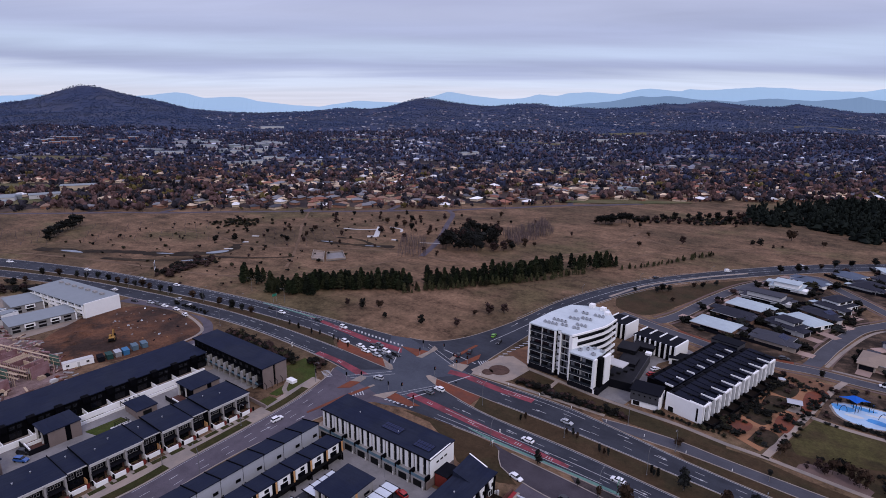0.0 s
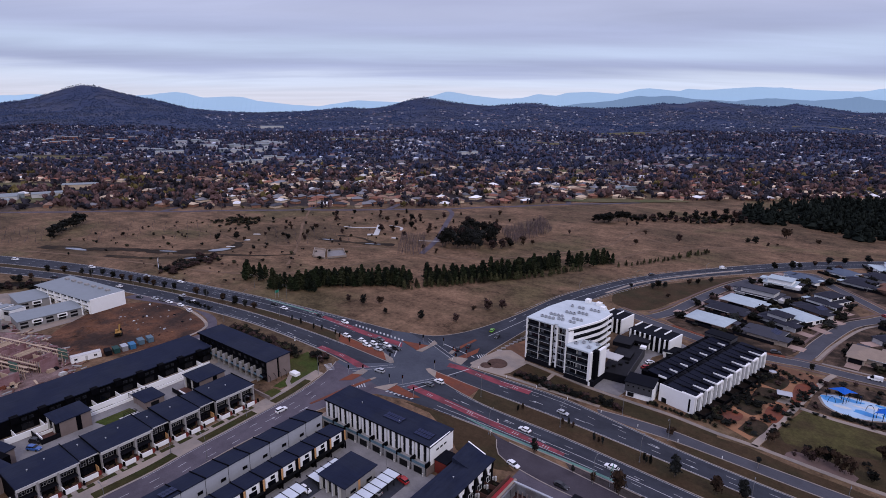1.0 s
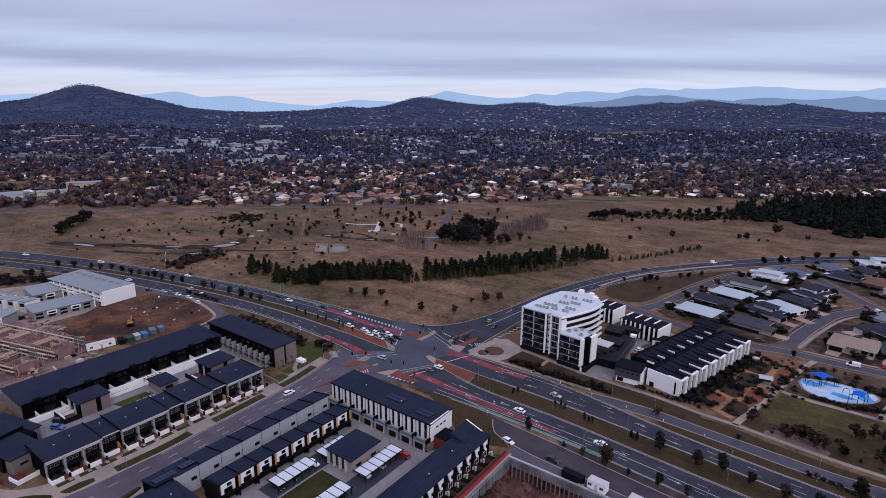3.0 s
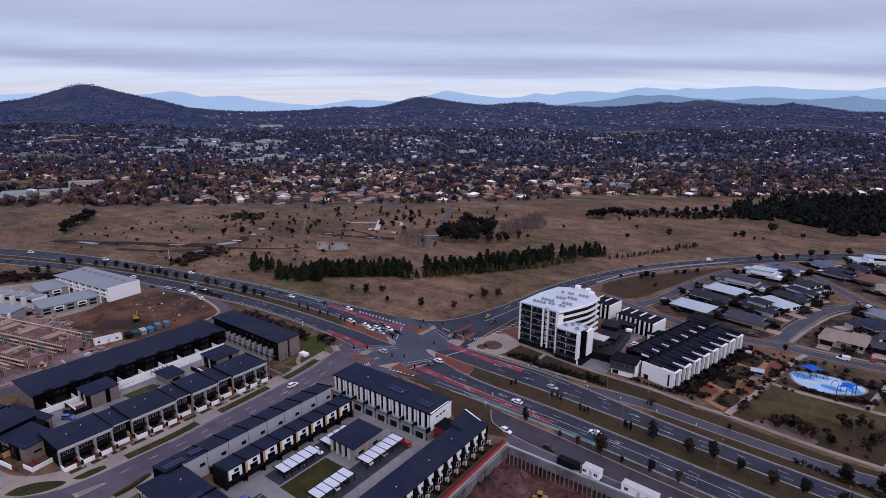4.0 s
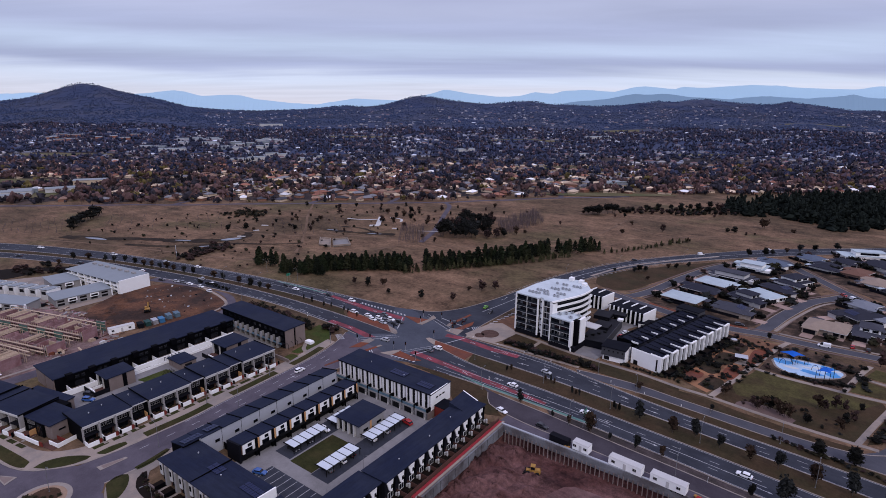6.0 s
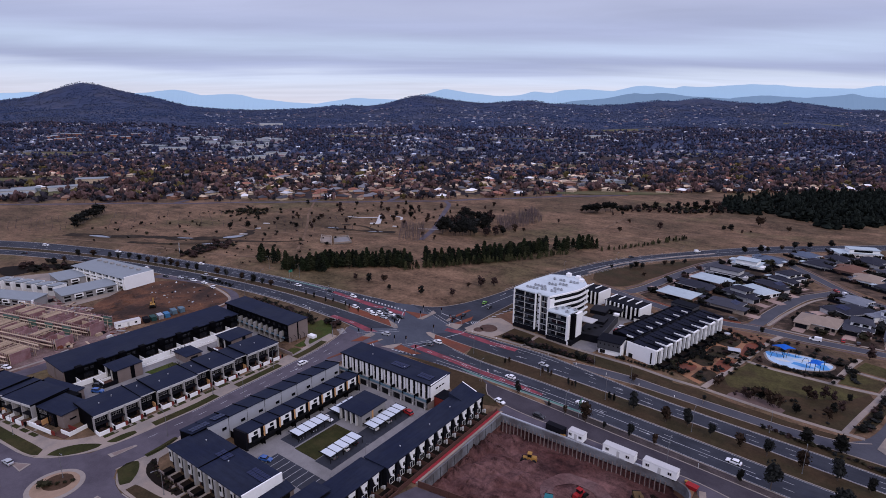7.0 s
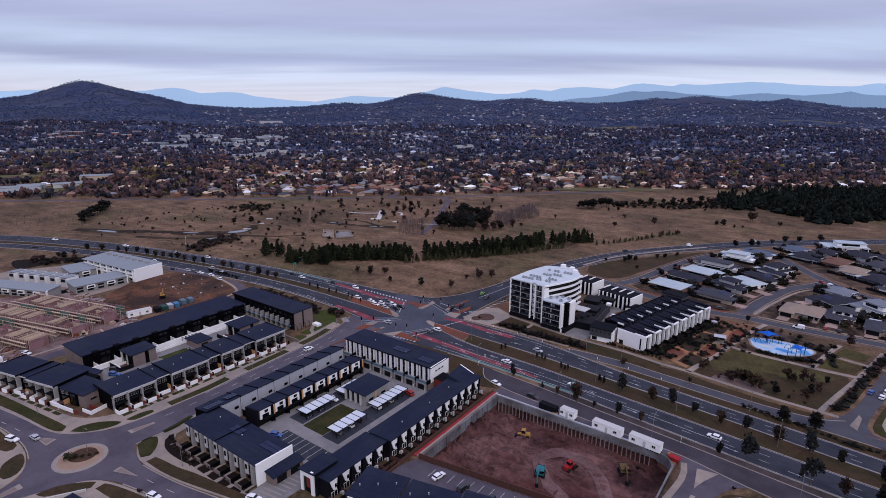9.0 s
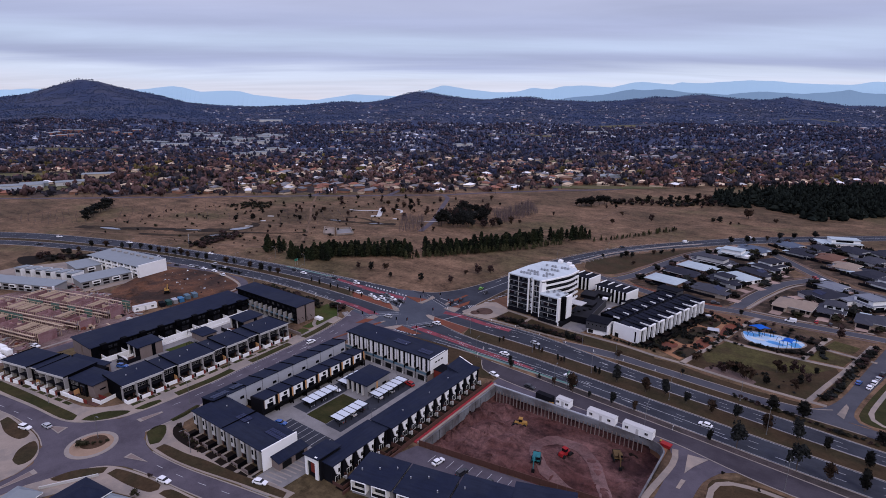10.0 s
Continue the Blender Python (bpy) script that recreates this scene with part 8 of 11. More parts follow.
for cx, cy, ra, rb, ph in ((11, 244, 3.6, 3.0, 0.2), (17, 247.5, 4.0, 1.6, 1.0), (22, 239, 4.4, 1.7, 2.0), (29.5, 242, 2.6, 2.6, 3.0), (28, 248.5, 3.2, 1.2, 0.4)):
    part("pool", Shape().prism([(cx + ra * math.cos(a) * (1 + 0.2 * math.sin(3 * a + ph)), cy + rb * math.sin(a) * (1 + 0.25 * math.cos(2 * a + ph))) for a in np.linspace(0, 2 * math.pi, 25)[:-1]], 0.12, 0.235), M_PAD_BLUE, pad, "blue painted pool")

M_CREAM_PAD = material("cream_splash_pad", (0.50, 0.52, 0.52), 0.5, 0.12, 0.3, 2.0)
for cx, cy, ra, rb in ((14.5, 239.5, 3.0, 1.2), (25, 245.5, 3.2, 1.1), (20, 243.6, 2.2, 0.8), (31, 246.5, 1.4, 1.0)):
    part("island", Shape().prism([(cx + ra * math.cos(a) * (1 + 0.15 * math.sin(2 * a)), cy + rb * math.sin(a)) for a in np.linspace(0, 2 * math.pi, 21)[:-1]], 0.12, 0.25), M_CREAM_PAD, pad, "pale island in the splash pad")
for x, y, t in ((11, 241, 20), (16, 244.5, 70), (23, 242, 10), (29, 244, 40), (20, 247.8, 100)):
    hoop = thing("spray_hoop", (x, y, 0.2), t, "dark steel water spray hoop on the splash pad", "play equipment", "spray hoops")
    pts = [(1.3 * math.cos(a), 0, 2.6 * math.sin(a)) for a in np.linspace(0, math.pi, 9)]
    bow = Shape()
    for a, b in zip(pts, pts[1:]):
        bow.tube(a, b, 0.09, 0.09, 6)
    part("bow", bow, M_DARK_STEEL, hoop)
    part("nozzle", Shape().disc(0, 0, 2.3, 2.6, 0.16, 8), M_SAIL, hoop)


def shade_sail(x, y, r, h, turn, label):
    s = thing("shade_sail", (x, y, 0), turn, label, "shade sail", "blue shade sails")
    cloth = Shape()
    n = 4
    pts = [(r * math.cos(2 * math.pi * k / n), r * 0.7 * math.sin(2 * math.pi * k / n), h) for k in range(n)]
    for k in range(n):
        a, b = pts[k], pts[(k + 1) % n]
        m = ((a[0] + b[0]) * 0.38, (a[1] + b[1]) * 0.38, h + 0.25)
        cloth.face((0, 0, h + 1.6), a, m)
        cloth.face((0, 0, h + 1.6), m, b)
        cloth.face((0, 0, h + 1.56), m, a)
        cloth.face((0, 0, h + 1.56), b, m)
        part("post", Shape().tube((a[0], a[1], 0), (a[0], a[1], h + 0.1), 0.11), M_DARK_STEEL, s)
    part("mast", Shape().tube((0, 0, 0), (0, 0, h + 1.6), 0.13), M_DARK_STEEL, s)
    part("cloth", cloth, M_SAIL, s)


shade_sail(14.0, 245.6, 5.0, 4.2, 10, "bright blue shade sail on steel posts")
shade_sail(26.7, 235.6, 4.0, 4.0, 40, "bright blue shade sail on steel posts")
h = thing("picnic_shelter", (-4.3, 232.6, 0), 10, "pale steel picnic shelter on a paved pad", "shelter")
part("roof", Shape().solid([(-2.6, -2.2, 2.8), (2.6, -2.2, 2.8), (2.6, 2.2, 2.8), (-2.6, 2.2, 2.8)], [(-2.6, 0, 3.5), (2.6, 0, 3.5), (2.6, 0.1, 3.5), (-2.6, 0.1, 3.5)]), M_STEEL, h)
for sx in (-2.2, 2.2):
    for sy in (-1.8, 1.8):
        part("post", Shape().box(sx - 0.08, sy - 0.08, 0, sx + 0.08, sy + 0.08, 2.8), M_DARK_STEEL, h)
part("table", Shape().box(-0.9, -0.4, 0.7, 0.9, 0.4, 0.78).box(-0.1, -0.1, 0, 0.1, 0.1, 0.7), M_PINE_TIMBER, h)
slab("shelter_pad", [(-8.2, 229.4), (-1.4, 228.5), (0.2, 238.4), (-6.6, 239.4)], 0.15, M_CONCRETE, "pale paved pad under the shelter")
tank = thing("water_tank", (-10.4, 252.5, 0), 0, "pale green water tank at the garden edge", "water tank")
part("shell", Shape().disc(0, 0, 0, 2.3, 1.5, 18), M_CONCRETE, tank)
part("lid", Shape().disc(0, 0, 2.3, 2.8, 1.5, 18, 0.3), M_STEEL, tank)

slab("street_verge", smooth([(58, 179.6), (54.4, 181.4), (53.8, 185), (55.4, 194), (59, 208.5), (64.5, 228.4), (68.8, 246), (72.6, 261)], 2) + [(84, 261), (96, 184), (76, 179)], 0.1, M_LAWN, "patchy grass beside the side street", "verge")
path("footpath", [(70, 180.6), (58.4, 182.4), (57.2, 188), (59.4, 199), (66.2, 226), (73, 254)], 1.6)
slab("street_verge", smooth([(19, 92), (18.4, 105), (17.4, 112), (19.6, 116.6), (28, 119.4), (40, 119), (70, 116)], 2) + [(70, 92)], 0.1, M_VERGE, "dry grass corner beside the side street", "verge")
path("footpath", [(18.8, 88), (19.0, 104), (18.6, 112), (21, 115.6), (29, 117.8), (40, 117.6), (70, 114.6)], 1.7)

# ---- detached houses in the east ----
ROOF_TINTS = {"white": (0.36, 0.42, 0.45), "grey": (0.050, 0.051, 0.064), "dark": (0.027, 0.028, 0.039), "blue": (0.085, 0.105, 0.145), "tan": (0.25, 0.195, 0.155), "brown": (0.14, 0.075, 0.055), "pale": (0.16, 0.172, 0.20)}
M_HOUSE_ROOF = {k: material(k + "_house_roof", v, 0.75, 0.16, 0.4, 3.0, spec=0.05) for k, v in ROOF_TINTS.items()}
M_BRICKS = [material("cream_brick", (0.33, 0.27, 0.22), 0.85, 0.15, 0.5, 5.0), material("brown_brick", (0.19, 0.115, 0.085), 0.85, 0.15, 0.5, 5.0), M_WHITE, material("slate_render", (0.10, 0.10, 0.11), 0.8, 0.15, 0.4, 3.0), M_OFFWHITE]
M_DRIVE = material("driveway_paving", (0.29, 0.205, 0.172), 0.85, 0.18, 0.4, 4.0, piece=0.2)
HOUSE_SHRUBS = []
ROOF_WORDS = {"white": "white steel", "grey": "grey tiled", "dark": "charcoal tiled", "blue": "blue-grey steel", "tan": "tan tiled", "brown": "brown tiled", "pale": "pale grey steel"}


def hip_roof(x0, y0, x1, y1, z, rise, over=0.6):
    """A hipped roof with eaves."""
    x0, y0, x1, y1 = x0 - over, y0 - over, x1 + over, y1 + over
    w, d = x1 - x0, y1 - y0
    i = min(w, d) / 2
    s = Shape().box(x0, y0, z - 0.18, x1, y1, z)
    if w >= d:
        a, b = (x0 + i, (y0 + y1) / 2, z + rise), (x1 - i, (y0 + y1) / 2, z + rise)
        s.face((x0, y0, z), (x1, y0, z), b, a).face((x1, y1, z), (x0, y1, z), a, b).face((x0, y1, z), (x0, y0, z), a).face((x1, y0, z), (x1, y1, z), b)
    else:
        a, b = ((x0 + x1) / 2, y0 + i, z + rise), ((x0 + x1) / 2, y1 - i, z + rise)
        s.face((x1, y0, z), (x1, y1, z), b, a).face((x0, y1, z), (x0, y0, z), a, b).face((x0, y0, z), (x1, y0, z), a).face((x1, y1, z), (x0, y1, z), b)
    return s


def house(x, y, turn, w, d, tint, brick=0, storeys=1, solar=False, flat=False, group="detached houses in the east"):
    """A detached house: a main body, a projecting garage wing, a back wing, windows and hipped roofs."""
    plain = tint == "white" and not flat
    h = thing("house", (x, y, 0), turn, f"{'two-storey' if storeys > 1 else 'single-storey'} house with {ROOF_WORDS[tint]} roof", "house", group)
    m, r = M_BRICKS[brick], M_HOUSE_ROOF[tint]
    top, rise = 2.8, min(w, d) * (0.15 if plain else 0.19)
    part("wall", Shape().box(-w / 2, -d / 2, 0, w / 2, d / 2, top), m, h)
    if not plain:
        part("wing", Shape().box(-w / 2 + 0.4, -d / 2 - 4, 0, -w / 2 + 6.8, -d / 2, top), m, h)
        part("back_wing", Shape().box(w / 2 - 7, d / 2, 0, w / 2 - 0.6, d / 2 + 3.2, top), m, h)
    if flat:
        part("roof", Shape().box(-w / 2 - 0.5, -d / 2 - 0.5, top, w / 2 + 0.5, d / 2 + 0.5, top + 0.35), r, h)
        part("wing_roof", Shape().box(-w / 2, -d / 2 - 4.5, top, -w / 2 + 7.2, -d / 2 - 0.5, top + 0.3), r, h)
        part("upper_wall", Shape().box(-w * 0.2, -d * 0.38, top + 0.35, w * 0.46, d * 0.42, 5.6), m, h)
        part("upper_roof", Shape().box(-w * 0.2 - 0.5, -d * 0.38 - 0.5, 5.6, w * 0.46 + 0.5, d * 0.42 + 0.5, 5.95), r, h)
        window(h, -w * 0.1, 3.7, w * 0.3, 5.2, -d * 0.38)
    else:
        part("roof", hip_roof(-w / 2, -d / 2, w / 2, d / 2, top, rise), r, h)
        if not plain:
            part("wing_roof", hip_roof(-w / 2 + 0.4, -d / 2 - 4, -w / 2 + 6.8, -d / 2 + 5, top - 0.01, 1.25), r, h)
            part("back_roof", hip_roof(w / 2 - 7, d / 2 - 5, w / 2 - 0.6, d / 2 + 3.2, top - 0.02, 1.2), r, h)
        if storeys > 1:
            part("upper_wall", Shape().box(-w * 0.3, -d * 0.34, top, w * 0.4, d * 0.36, 5.7), M_OFFWHITE if brick == 3 else m, h)
            part("upper_roof", hip_roof(-w * 0.3, -d * 0.34, w * 0.4, d * 0.36, 5.7, rise * 0.8), r, h)
            window(h, -w * 0.2, 4.0, w * 0.02, 5.2, -d * 0.34)
            window(h, w * 0.12, 4.0, w * 0.32, 5.2, -d * 0.34)
            window(h, -d * 0.2, 4.0, d * 0.15, 5.2, w * 0.4, side="x")
    front = -d / 2 if plain else -d / 2 - 4
    part("fascia", Shape().box(-w / 2 - 0.66, -d / 2 - 0.66, top - 0.3, w / 2 + 0.66, -d / 2 - 0.5, top - 0.02).box(w / 2 + 0.5, -d / 2 - 0.5, top - 0.3, w / 2 + 0.66, d / 2 + 0.5, top - 0.02), M_WHITE if brick in (2, 4) else M_OFFWHITE, h, "pale painted fascia under the eaves")
    part("patio_roof", Shape().box(-w / 2 + 0.6, d / 2 + 0.2, 2.45, -w / 2 + 5.8, d / 2 + 3.6, 2.6), M_HOUSE_ROOF["white" if int(x) % 4 == 0 else "grey"], h, "flat steel patio roof")
    for px in (-w / 2 + 0.8, -w / 2 + 5.5):
        part("patio_post", Shape().box(px, d / 2 + 3.35, 0, px + 0.12, d / 2 + 3.47, 2.46), M_OFFWHITE, h)
    part("garage_door", Shape().box(-w / 2 + 1.0, front - 0.06, 0.1, -w / 2 + 6.2, front + 0.02, 2.3), M_OFFWHITE if brick in (1, 3) else M_CHARCOAL, h)
    window(h, w / 2 - 5, 0.6, w / 2 - 2.6, 2.2, -d / 2)
    window(h, w / 2 - 1.9, 0.6, w / 2 - 0.5, 2.2, -d / 2)
    window(h, -d / 4, 0.6, d / 4 - 1, 2.2, w / 2, side="x")
    if solar and not flat:
        for i in range(6):
            for j in range(2):
                px, py = -w / 5 + i * 1.1, -d * 0.40 + j * 1.8
                slope = rise / (min(w, d) / 2 + 0.6)
                z0, z1 = top + (py + d / 2 + 0.6) * slope + 0.08, top + (py + 1.7 + d / 2 + 0.6) * slope + 0.08
                q = [(px, py, z0), (px + 1, py, z0), (px + 1, py + 1.7, z1), (px, py + 1.7, z1)]
                part("solar_panel", Shape().solid(q, [(a, b, c + 0.06) for a, b, c in q]), M_SOLAR, h)
    part("front_paving", Shape().box(-w / 2 + 6.6, -d / 2 - 3.2, 0.0, w / 2, -d / 2 - 0.02, 0.11), M_DRIVE, h)
    part("rear_paving", Shape().box(-w / 2, d / 2 + 0.02, 0.0, w / 2 - 7.2, d / 2 + 3.4, 0.11), M_GREYPAVE, h)
    part("driveway", Shape().box(-w / 2 + 0.8, -d / 2 - 11, 0.0, -w / 2 + 6.2, front - 0.1, 0.12), M_DRIVE, h, "pinkish paved driveway")
    # clipped planting along the walls
    rng = random.Random(int(x * 13 + y * 7))
    c, s = math.cos(radians(turn)), math.sin(radians(turn))
    for k in range(11):
        u, v = rng.choice([(rng.uniform(-w / 2, w / 2), d / 2 + rng.uniform(3.6, 5.5)), (w / 2 + rng.uniform(0.8, 2.6), rng.uniform(-d / 2 - 5, d / 2 + 4)), (-w / 2 - rng.uniform(0.8, 2.4), rng.uniform(-d / 2 - 3, d / 2 + 3)), (rng.uniform(-w / 2 + 7.5, w / 2), -d / 2 - rng.uniform(1.0, 7.0))])
        HOUSE_SHRUBS.append((x + c * u - s * v, y + s * u + c * v, rng.uniform(0.8, 2.6)))
    for k in range(4):
        u, v = rng.choice([(rng.uniform(-w / 2, w / 2), d / 2 + rng.uniform(4.5, 7.0)), (w / 2 + rng.uniform(1.5, 3.0), rng.uniform(-d / 2, d / 2 + 5)), (rng.uniform(-w / 2 + 8, w / 2 + 2), -d / 2 - rng.uniform(3.0, 8.0))])
        HOUSE_SHRUBS.append((x + c * u - s * v, y + s * u + c * v, rng.uniform(2.4, 4.0)))
    for side in (-1, 1):
        part("fence", Shape().box(side * (w / 2 + 1.6), -d / 2 + 1, 0, side * (w / 2 + 1.6) + 0.1, d / 2 + 6, 1.7), M_CHARCOAL, h, "dark steel boundary fence")
    return h


EAST_HOUSES = [
    (-45, 302, -102, 14.5, 20, "white", 1, 1, 0, 0), (-36, 345, -105, 15, 19, "white", 1, 1, 0, 0), (-41, 325, -105, 13, 17, "dark", 1, 1, 0, 0), (-30, 367, -102, 14, 23, "grey", 4, 1, 1, 1),
    (-22, 400, -98, 15, 17, "white", 2, 2, 0, 1), (-12, 421, -115, 13, 16, "blue", 2, 1, 1, 0), (-18, 299, 78, 14, 14, "grey", 0, 1, 1, 0), (-15, 323, 65, 11, 14, "dark", 4, 2, 0, 0),
    (-8, 337, 58, 14, 18, "white", 2, 1, 0, 0), (-2, 354, 60, 11, 14, "dark", 1, 1, 1, 0), (4, 377, 60, 19, 13, "dark", 2, 2, 0, 0), (25, 299, -9, 18, 14, "tan", 0, 1, 0, 0),
]
EAST_HOUSES_2 = [
    (38, 329, -44, 15, 17, "dark", 3, 1, 1, 0), (42, 303, -4, 12, 13, "grey", 2, 2, 0, 0), (57, 328, -42, 17, 13, "pale", 2, 2, 0, 1), (60, 296, -5, 15, 12, "grey", 0, 1, 0, 0),
    (40, 486, 20, 30, 12, "white", 2, 2, 0, 1), (20, 432, 65, 18, 15, "dark", 4, 1, 0, 0), (50, 462, 50, 18, 15, "dark", 4, 1, 0, 0), (37, 427, 68, 19, 13, "brown", 1, 1, 0, 0),
    (47, 407, 72, 18, 12, "tan", 2, 1, 0, 0), (60, 395, 58, 19, 13, "dark", 3, 1, 0, 0), (69, 375, 60, 17, 12, "grey", 2, 2, 0, 0), (62, 436, 50, 18, 12, "grey", 4, 1, 0, 0), (41, 349.5, 60, 14, 10, "pale", 4, 1, 0, 0),
]
EAST_HOUSES_3 = [
    (74, 416, 50, 18, 12, "dark", 4, 1, 0, 0), (84, 398, 50, 18, 12, "dark", 3, 1, 0, 0), (10, 452, 55, 15, 12, "blue", 2, 1, 0, 0), (30, 456, 50, 14, 11, "dark", 4, 1, 0, 0),
    (82, 442, 50, 17, 12, "grey", 1, 1, 0, 0), (70, 466, 40, 18, 12, "dark", 4, 1, 0, 0), (78, 322, -40, 16, 12, "dark", 4, 1, 0, 0), (78, 296, -5, 15, 12, "dark", 3, 1, 1, 0),
    (94, 420, 50, 18, 12, "grey", 2, 1, 0, 0), (88, 352, 0, 17, 12, "grey", 1, 1, 0, 0),
]
for row in (*EAST_HOUSES, *EAST_HOUSES_2, *EAST_HOUSES_3):
    house(*row)
slab("housing_lots", smooth([(-66, 293), (-50, 283), (-14, 278), (-6, 283), (0, 305), (10, 340), (20, 362), (0, 412), (-10, 432), (-22, 422), (-40, 390), (-52, 352), (-66, 293)], 4)[:-1], 0.06, M_GARDEN, "dark planted gardens between the houses", "ground")
slab("housing_lots", [(6, 281), (70, 280), (100, 345), (66, 346), (44, 352), (32, 366), (22, 350), (10, 312)], 0.06, M_GARDEN, "dark planted gardens between the houses", "ground")
slab("housing_lots", [(10, 418), (38, 384), (56, 364), (100, 356), (110, 480), (60, 476), (22, 460)], 0.05, M_GARDEN, "dark planted gardens between the houses", "ground")
for line, side in ((RES_1, 1), (RES_1, -1), (RES_2[3:], 1), (RES_2[3:], -1), (RES_3[3:], 1), (RES_3[3:], -1)):
    path("footpath", [p for p in offset(line, side * 5.6)][::3], 1.3, M_DRIVE_DULL, 0.1 + 0.003 * side + 0.0007 * (len(line) % 5), "dull pink paved footpath along the street")
path("footpath", [(-60, 286), (-44, 281), (-22, 277), (-8, 278)], 2.2, M_PAVER, None, "red brick paved footpath")
path("footpath", [(4, 282), (10, 308), (20, 340), (30, 356)], 1.6)
path("footpath", [(6, 280), (30, 279.5), (60, 281)], 1.6)
path("footpath", [(-107, 316), (-96, 352), (-72, 392), (-48, 424)], 2.0)
slab("park_strip", smooth([(-104, 320), (-94, 340), (-76, 366), (-48, 404), (-40, 406), (-54, 376), (-68, 330), (-78, 300), (-96, 300), (-104, 320)], 4)[:-1], 0.05, M_VERGE, "patchy brown strip beside the street", "lawn")

# ---- trees ----
def clump_cloud(shape, rng, centres, size):
    """Small bent leaf clumps round the given centres."""
    for c in centres:
        s = size * rng.uniform(0.6, 1.3)
        n = Vector((rng.gauss(0, 1), rng.gauss(0, 1), rng.gauss(0.5, 1))).normalized()
        u = n.orthogonal().normalized()
        u = Matrix.Rotation(rng.uniform(0, 6.28), 3, n) @ u
        v = n.cross(u)
        c = Vector(c)
        a, b = c - u * s - n * s * 0.25, c + u * s - n * s * 0.25
        shape.face(a, c - v * s * 0.8, b, c + n * s * 0.3)
        shape.face(b, c + v * s * 0.8, a, c + n * s * 0.3)
    return shape


def trunk_shape(h, r, rng, limbs=4, lean=0.06):
    s = Shape()
    top = (rng.uniform(-lean, lean) * h, rng.uniform(-lean, lean) * h, h)
    mid = (top[0] * 0.4, top[1] * 0.4, h * 0.5)
    s.tube((0, 0, -0.2), mid, r, r * 0.7, 6)
    s.tube(mid, top, r * 0.7, r * 0.25, 6)
    for k in range(limbs):
        a = 6.28 * k / max(1, limbs) + rng.uniform(-0.5, 0.5)
        z = h * rng.uniform(0.4, 0.75)
        ln = h * rng.uniform(0.22, 0.38)
        s.tube((mid[0] * z / h * 2, mid[1] * z / h * 2, z), (ln * math.cos(a), ln * math.sin(a), z + ln * 0.7), r * 0.35, r * 0.12, 4)
    return s


def conifer_meshes(h, seed, mat, wide=0.24, count=230):
    rng = random.Random(seed)
    pts = []
    for k in range(count):
        f = rng.random() ** 0.8
        z = h * (0.08 + 0.92 * f)
        r = h * wide * (1 - f) ** 0.6 * (0.75 + 0.35 * math.sin(f * 40 + seed)) * rng.uniform(0.55, 1.12)
        a = rng.uniform(0, 6.283)
        pts.append((r * math.cos(a), r * math.sin(a), z))
    crown = clump_cloud(Shape(), rng, pts, h * 0.075).mesh("crown", mat)
    return trunk_shape(h * 0.85, h * 0.02, rng, 0).mesh("trunk", M_BARK), crown


def broad_meshes(h, seed, mat, spread=0.34, count=260, low=0.3, leaf=0.06, lobe=(0.15, 0.26)):
    rng = random.Random(seed)
    lobes = [(rng.gauss(0, spread * 0.5) * h, rng.gauss(0, spread * 0.5) * h, h * rng.uniform(low + 0.16, 0.84), h * rng.uniform(*lobe)) for _ in range(9)]
    pts = []
    for k in range(count):
        x, y, z, r = lobes[k % len(lobes)]
        v = Vector((rng.gauss(0, 1), rng.gauss(0, 1), rng.gauss(0, 0.8))).normalized() * r * rng.uniform(0.6, 1.05)
        pts.append((x + v.x, y + v.y, max(h * low * 0.7, z + v.z)))
    body = Shape()
    for x, y, z, r in lobes:
        ring = [(x + 0.8 * r * math.cos(1.2566 * k + seed), y + 0.8 * r * math.sin(1.2566 * k + seed), z + r * rng.uniform(-0.15, 0.15)) for k in range(5)]
        for k in range(5):
            body.face(ring[k], ring[(k + 1) % 5], (x, y, z + 0.75 * r))
            body.face(ring[(k + 1) % 5], ring[k], (x, y, max(h * low * 0.6, z - 0.75 * r)))
    crown = clump_cloud(body, rng, pts, h * leaf).mesh("crown", mat)
    return trunk_shape(h * 0.7, h * 0.025, rng, 4).mesh("trunk", M_BARK), crown


PINES = [conifer_meshes(1.0, k, (M_LEAF_PINE, M_LEAF_PINE_GREEN, M_LEAF_PINE_LIT)[k % 3], 0.21 + 0.025 * (k % 4), 230) for k in range(9)]
YOUNG = [conifer_meshes(1.0, 20 + k, (M_LEAF_YOUNG, M_LEAF_YOUNG, M_LEAF_OLIVE)[k % 3], 0.30, 190) for k in range(3)]
FIELD = [broad_meshes(1.0, 100 + k, (M_LEAF_DARK, M_LEAF_RUST, M_LEAF_BROWN)[k % 3], 0.2, 150, 0.12) for k in range(6)]
GUMS = [broad_meshes(1.0, 40 + k, (M_LEAF_GUM, M_LEAF_OLIVE, M_LEAF_DARK, M_LEAF_RUST)[k % 4], 0.28, 250, 0.28, 0.058) for k in range(8)]
SLIM = [broad_meshes(1.0, 60 + k, (M_LEAF_DARK, M_LEAF_BROWN, M_LEAF_GUM)[k % 3], 0.12, 260, 0.12, 0.052) for k in range(6)]
SHRUBS = [broad_meshes(1.0, 80 + k, (M_LEAF_DARK, M_LEAF_OLIVE, M_LEAF_RUST, M_LEAF_GUM)[k % 4], 0.36, 74, 0.05, 0.11, (0.26, 0.40)) for k in range(8)]
tree_rng = random.Random(11)


